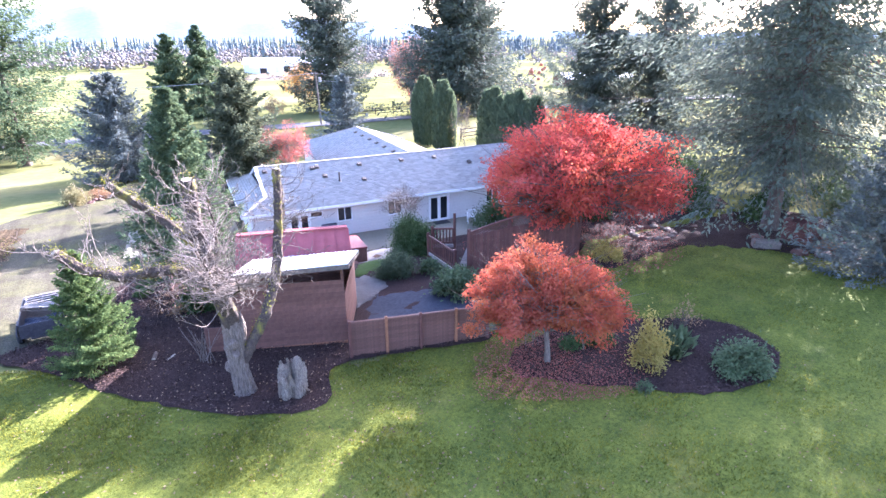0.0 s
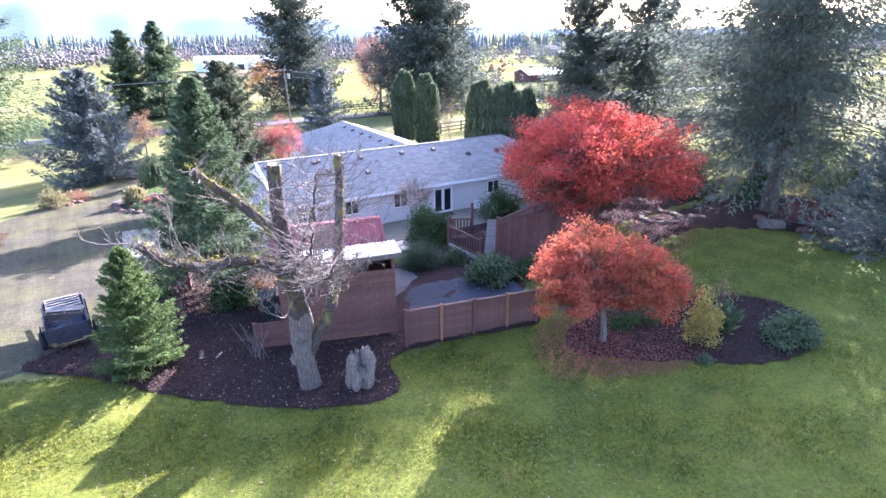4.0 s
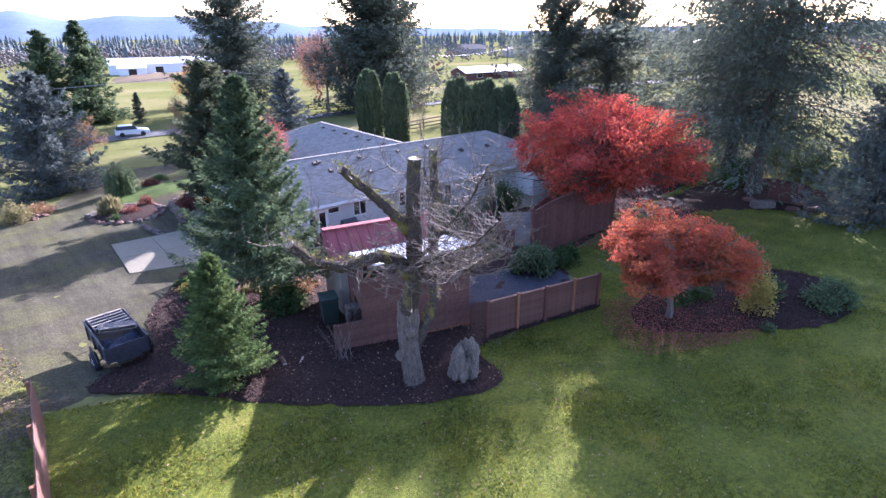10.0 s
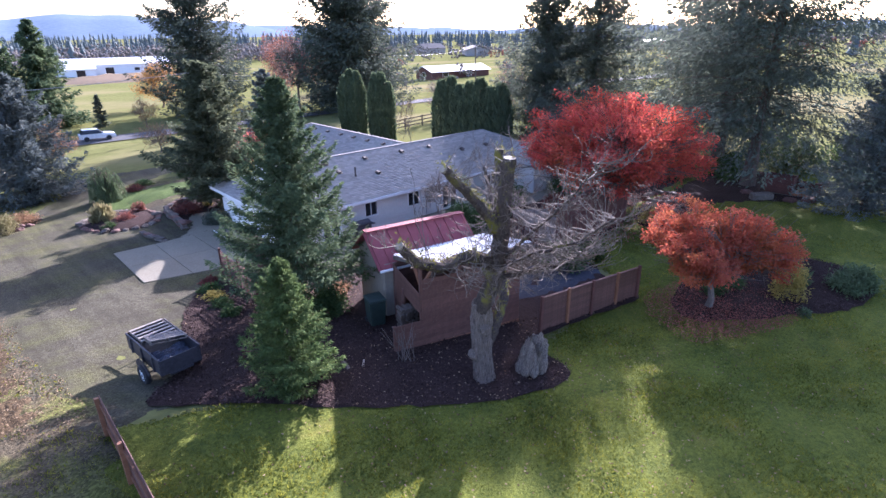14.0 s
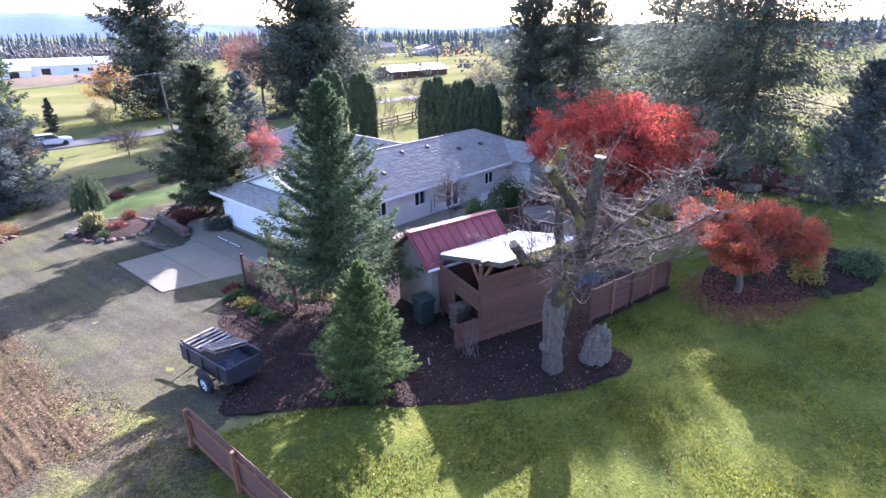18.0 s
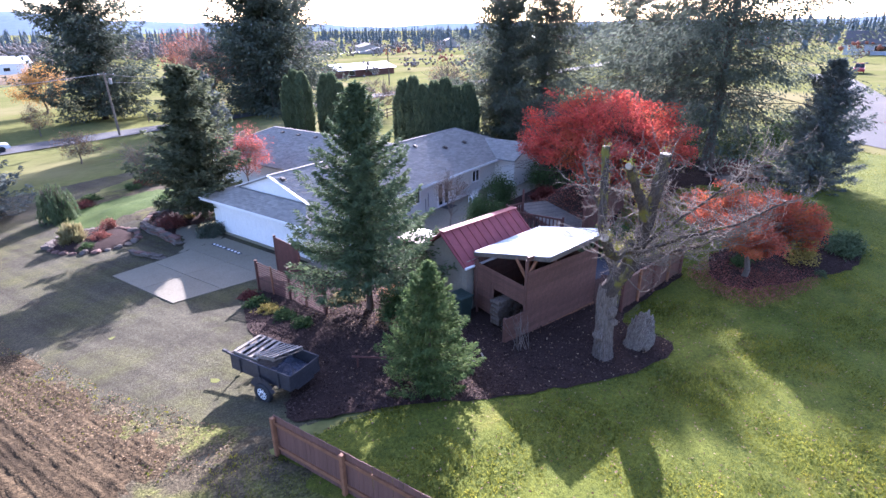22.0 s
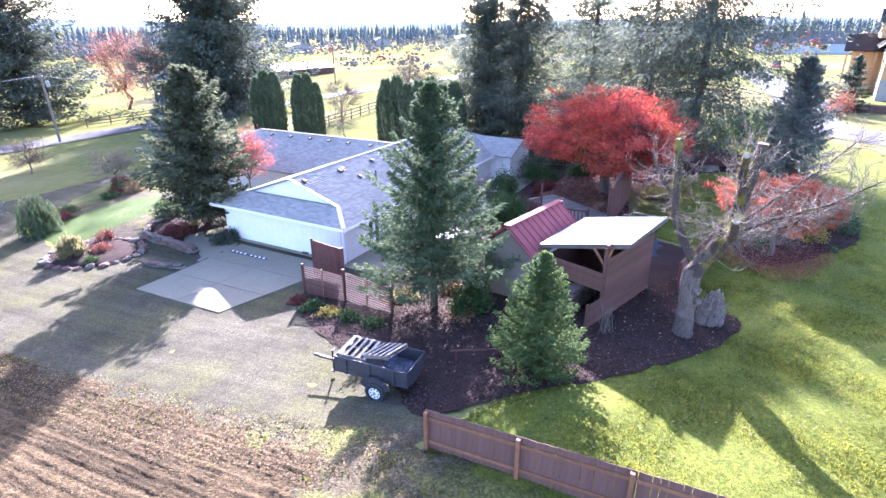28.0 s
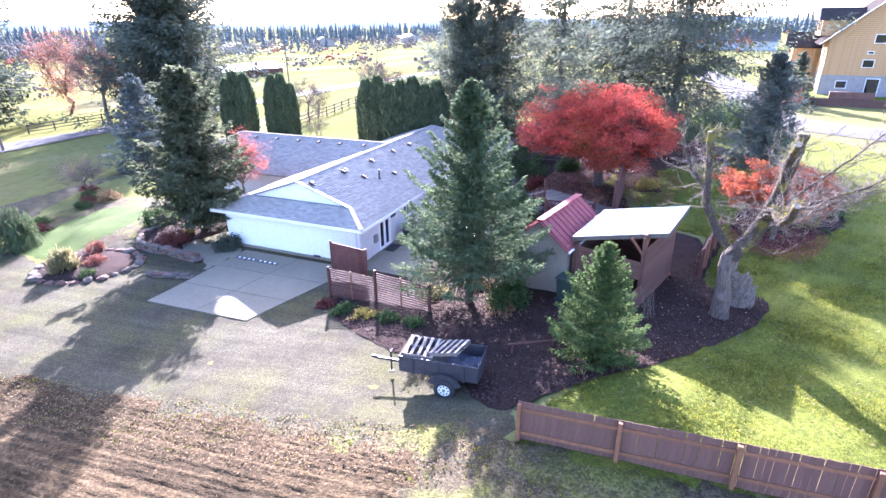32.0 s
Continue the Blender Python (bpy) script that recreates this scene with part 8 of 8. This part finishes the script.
def far_woods(name, label, n, az, dist, h, mat, cone):
    """A belt of distant trees: firs are stacked jagged skirts, the others heaps of uneven lumps on a short trunk."""
    a = np.radians(rail_rng.uniform(az[0], az[1], n))
    d = rail_rng.uniform(dist[0] ** 0.5, dist[1] ** 0.5, n) ** 2
    bx, by = -8 + d * np.cos(a), -3 + d * np.sin(a)
    bz = land(bx, by)
    hh = rail_rng.uniform(0, 1, n) ** 1.4 * (h[1] - h[0]) + h[0]
    V, F, base = [], [], 0
    k = 9
    for x, y, z, t in zip(bx, by, bz, hh):
        if cone:
            w = t * rail_rng.uniform(0.13, 0.22)
            for q in range(6):
                z0, z1 = z + t * (0.03 + 0.15 * q), z + t * min(1.0, 0.3 + 0.15 * q)
                ang = np.arange(k) * 2 * math.pi / k + rail_rng.uniform(0, 6)
                r = w * (1 - 0.15 * q) * rail_rng.uniform(0.45, 1.3, k)
                rim = np.stack([x + r * np.cos(ang), y + r * np.sin(ang), z0 + rail_rng.uniform(-0.05, 0.07, k) * t], 1)
                V.append(np.concatenate([rim, [[x, y, z1]]]))
                F += [(base + m, base + (m + 1) % k, base + k) for m in range(k)]
                base += k + 1
        else:
            for q in range(16):
                c = np.array([x, y, z + t * 0.45]) + rail_rng.normal(size=3) * t * np.array([0.36, 0.36, 0.2])
                r = t * rail_rng.uniform(0.07, 0.15)
                pts = LUMP_V * (r * rail_rng.uniform(0.6, 1.3, (len(LUMP_V), 1))) * np.array([1, 1, 0.9]) + c
                V.append(pts)
                F += [tuple(base + m for m in f) for f in LUMP_F]
                base += len(pts)
    me = raw_mesh(name, np.concatenate(V), np.array(F), mat)
    return tagged(new(name, me), label, "trees", "", "stuff")


bm = bmesh.new()
bmesh.ops.create_icosphere(bm, subdivisions=1, radius=1.0)
LUMP_V = np.array([tuple(v.co) for v in bm.verts])
LUMP_F = [tuple(v.index for v in f.verts) for f in bm.faces]
bm.free()
far_woods("brown_woods", "belt of bare brown woodland across the valley", 900, (38, 92), (330, 640), (5, 10), "far_wood", False)
far_woods("brown_woods", "belt of bare brown woodland beyond the pastures", 420, (-20, 40), (300, 640), (3, 7), "far_wood", False)
far_woods("orchard_trees", "scattered bare brown trees across the valley", 40, (-20, 50), (130, 300), (3, 5), "far_wood", False)
far_woods("fir_woods", "fir woods along the far side of the valley, tinted for haze", 2600, (-48, 97), (540, 1300), (9, 19), "far_fir", True)
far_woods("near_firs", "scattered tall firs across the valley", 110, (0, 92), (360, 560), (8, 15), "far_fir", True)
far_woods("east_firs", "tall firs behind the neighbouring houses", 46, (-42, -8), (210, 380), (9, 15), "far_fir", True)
far_woods("autumn_trees", "scattered rusty autumn trees in the valley", 30, (-40, 50), (170, 420), (4, 7), "rust_leaf", False)


def hills(name, az0, az1, dist, top, seed, label):
    V, F = [], []
    n = 120
    for i in range(n + 1):
        s = i / n
        a = radians(az0 + (az1 - az0) * s)
        env = math.sin(math.pi * s) ** 0.6
        z = top * env * (0.72 + 0.5 * noise.noise(Vector((s * 5, seed, 0))) + 0.14 * noise.noise(Vector((s * 22, seed, 3))))
        for r, zz in ((0.8, -8), (0.92, z * 0.62), (1.0, z), (1.12, z * 0.5)):
            V.append((dist * r * math.cos(a), dist * r * math.sin(a), zz))
    for i in range(n):
        for j in range(3):
            F.append((i * 4 + j, i * 4 + j + 1, i * 4 + j + 5, i * 4 + j + 4))
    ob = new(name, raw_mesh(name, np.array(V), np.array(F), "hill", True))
    return tagged(ob, label, "hills", "", "structure")


hills("backdrop_hills", 42, 118, 3600, 215, 3, "wooded hills on the horizon, tinted blue for haze")
hills("backdrop_hills", 20, 66, 4000, 70, 8, "low hills on the horizon, tinted blue for haze")
hills("backdrop_hills", -50, 24, 3800, 60, 5, "low hills on the horizon, tinted blue for haze")

# ---------------------------------------------------------------- fallen leaves and grass
def scatter_leaves(name, label, outline, n, size, mat, lift, seed, weight=None):
    rng = np.random.default_rng(seed)
    o = np.array(outline)
    lo, hi = o.min(0), o.max(0)
    x, y = rng.uniform(lo[0], hi[0], n * 3), rng.uniform(lo[1], hi[1], n * 3)
    ok = inside(x, y, outline)
    if weight is not None:
        ok &= rng.uniform(size=len(x)) < weight(x, y)
    x, y = x[ok][:n], y[ok][:n]
    pos = np.stack([x, y, land(x, y) + lift + rng.uniform(0, 0.02, len(x))], 1)
    al = rng.normal(size=pos.shape) * np.array([1, 1, 0.25])
    v, f = sprays(pos, al, size, size * 0.6, rng, 0.0)
    v[:, 2] += rng.uniform(-0.2, 0.35, len(v)) * size * 0.5
    ob = new(name, raw_mesh(name, v, f, mat))
    return tagged(ob, label, "leaves", "", "stuff")


scatter_leaves("fallen_leaves", "pale fallen leaves scattered over the mulch bed", BED, 1100, 0.075, "litter", 0.11, 81, lambda x, y: np.clip(1.1 - y / 9, 0.15, 1))
scatter_leaves("bark_chips", "loose dark bark chips over the mulch bed", BED, 16000, 0.075, "chips", 0.1, 94)
scatter_leaves("bark_chips", "loose dark bark chips over the island bed", BED2, 7000, 0.075, "chips", 0.1, 95)
scatter_leaves("fallen_leaves", "brown fallen leaves scattered over the lawn", LAWN, 6500, 0.07, "litter", 0.05, 82, lambda x, y: np.clip(1.2 - np.hypot(x - 0, y + 2) / 14, 0.04, 1))
scatter_leaves("fallen_leaves", "carpet of fallen red leaves under the orange maple", smooth_outline([(4.6, -5.0), (6.5, -3.4), (9.4, -4.2), (10.2, -6.4), (8.6, -8.2), (6.2, -7.6)], 0.5, 0.1, 22), 10000, 0.055, "litter_red", 0.1, 83, lambda x, y: np.clip(1.25 - np.hypot(x - 7.2, y + 5.7) / 2.9, 0.02, 1))
scatter_leaves("fallen_leaves", "fallen red leaves under the big maple", smooth_outline([(13, -2), (18, -5), (23, -2), (23, 3), (18, 5), (13.5, 4)], 0.6, 0.1, 23), 5000, 0.1, "litter_red", 0.09, 84)
STRIP = smooth_outline([(-7.6, 9.4), (-6.0, 9.0), (-4.6, 14.8), (-3.2, 20), (-1.8, 26), (-3.6, 27), (-5.2, 21), (-7.0, 15)], 0.6, 0.1, 24)
scatter_leaves("fallen_leaves", "drift of dry brown leaves between garden and gravel", STRIP, 4800, 0.07, "litter_tan", 0.09, 85)
scatter_leaves("fallen_leaves", "dry leaves over the tilled soil", SOIL, 900, 0.08, "litter_tan", 0.12, 86)
scatter_leaves("fallen_leaves", "needles and tan litter under the fir", smooth_outline([(0.2, 7.2), (2.0, 6.6), (4.4, 7.6), (4.6, 10.4), (2.6, 11.4), (0.6, 10.4)], 0.4, 0.1, 25), 1000, 0.075, "litter", 0.11, 87)
scatter_leaves("weeds", "low green weeds growing in the gravel edge", STRIP, 2200, 0.08, "blade", 0.06, 88, lambda x, y: np.clip(0.5 + 1.2 * np.sin(x * 1.7 + y * 0.9) * np.sin(y * 0.8 - 1), 0, 1))


def grass(name, label, outline, n, h, seed, weight=None):
    rng = np.random.default_rng(seed)
    o = np.array(outline)
    lo, hi = o.min(0), o.max(0)
    x, y = rng.uniform(lo[0], hi[0], n * 3), rng.uniform(lo[1], hi[1], n * 3)
    ok = inside(x, y, outline) & ~inside(x, y, BED) & ~inside(x, y, BED2)
    if weight is not None:
        ok &= rng.uniform(size=len(x)) < weight(x, y)
    x, y = x[ok][:n], y[ok][:n]
    k = len(x)
    z = land(x, y) + 0.015
    a = rng.uniform(0, 2 * math.pi, k)
    hh = h * rng.uniform(0.5, 1.4, k) * (0.75 + 0.5 * np.sin(x * 1.3) * np.sin(y * 1.1 + 1))
    w = rng.uniform(0.009, 0.02, k)
    lean = rng.normal(size=(k, 2)) * 0.5 * hh[:, None]
    v = np.stack([np.stack([x - w * np.cos(a), y - w * np.sin(a), z], 1), np.stack([x + w * np.cos(a), y + w * np.sin(a), z], 1), np.stack([x + lean[:, 0], y + lean[:, 1], z + hh], 1)], 1).reshape(-1, 3)
    ob = new(name, raw_mesh(name, v, np.arange(3 * k).reshape(k, 3), "blade"))
    return tagged(ob, label, "grass", "", "stuff")


grass("grass", "short mown lawn grass", LAWN, 330000, 0.06, 91, lambda x, y: np.clip(1.15 - np.hypot(x + 2, y + 1) / 22, 0.12, 1))
EDGE = smooth_outline([(-6.3, 8.6), (-8.6, 2), (-11, -5), (-14, -8), (-16, 2), (-12, 8), (-8.6, 9.4)], 0.8, 0.1, 26)
grass("rough_grass", "thin rough grass behind the board fence", EDGE, 14000, 0.1, 92, lambda x, y: np.clip(np.sin(x * 1.1) * np.sin(y * 1.3 + 1) + 0.35, 0, 1))
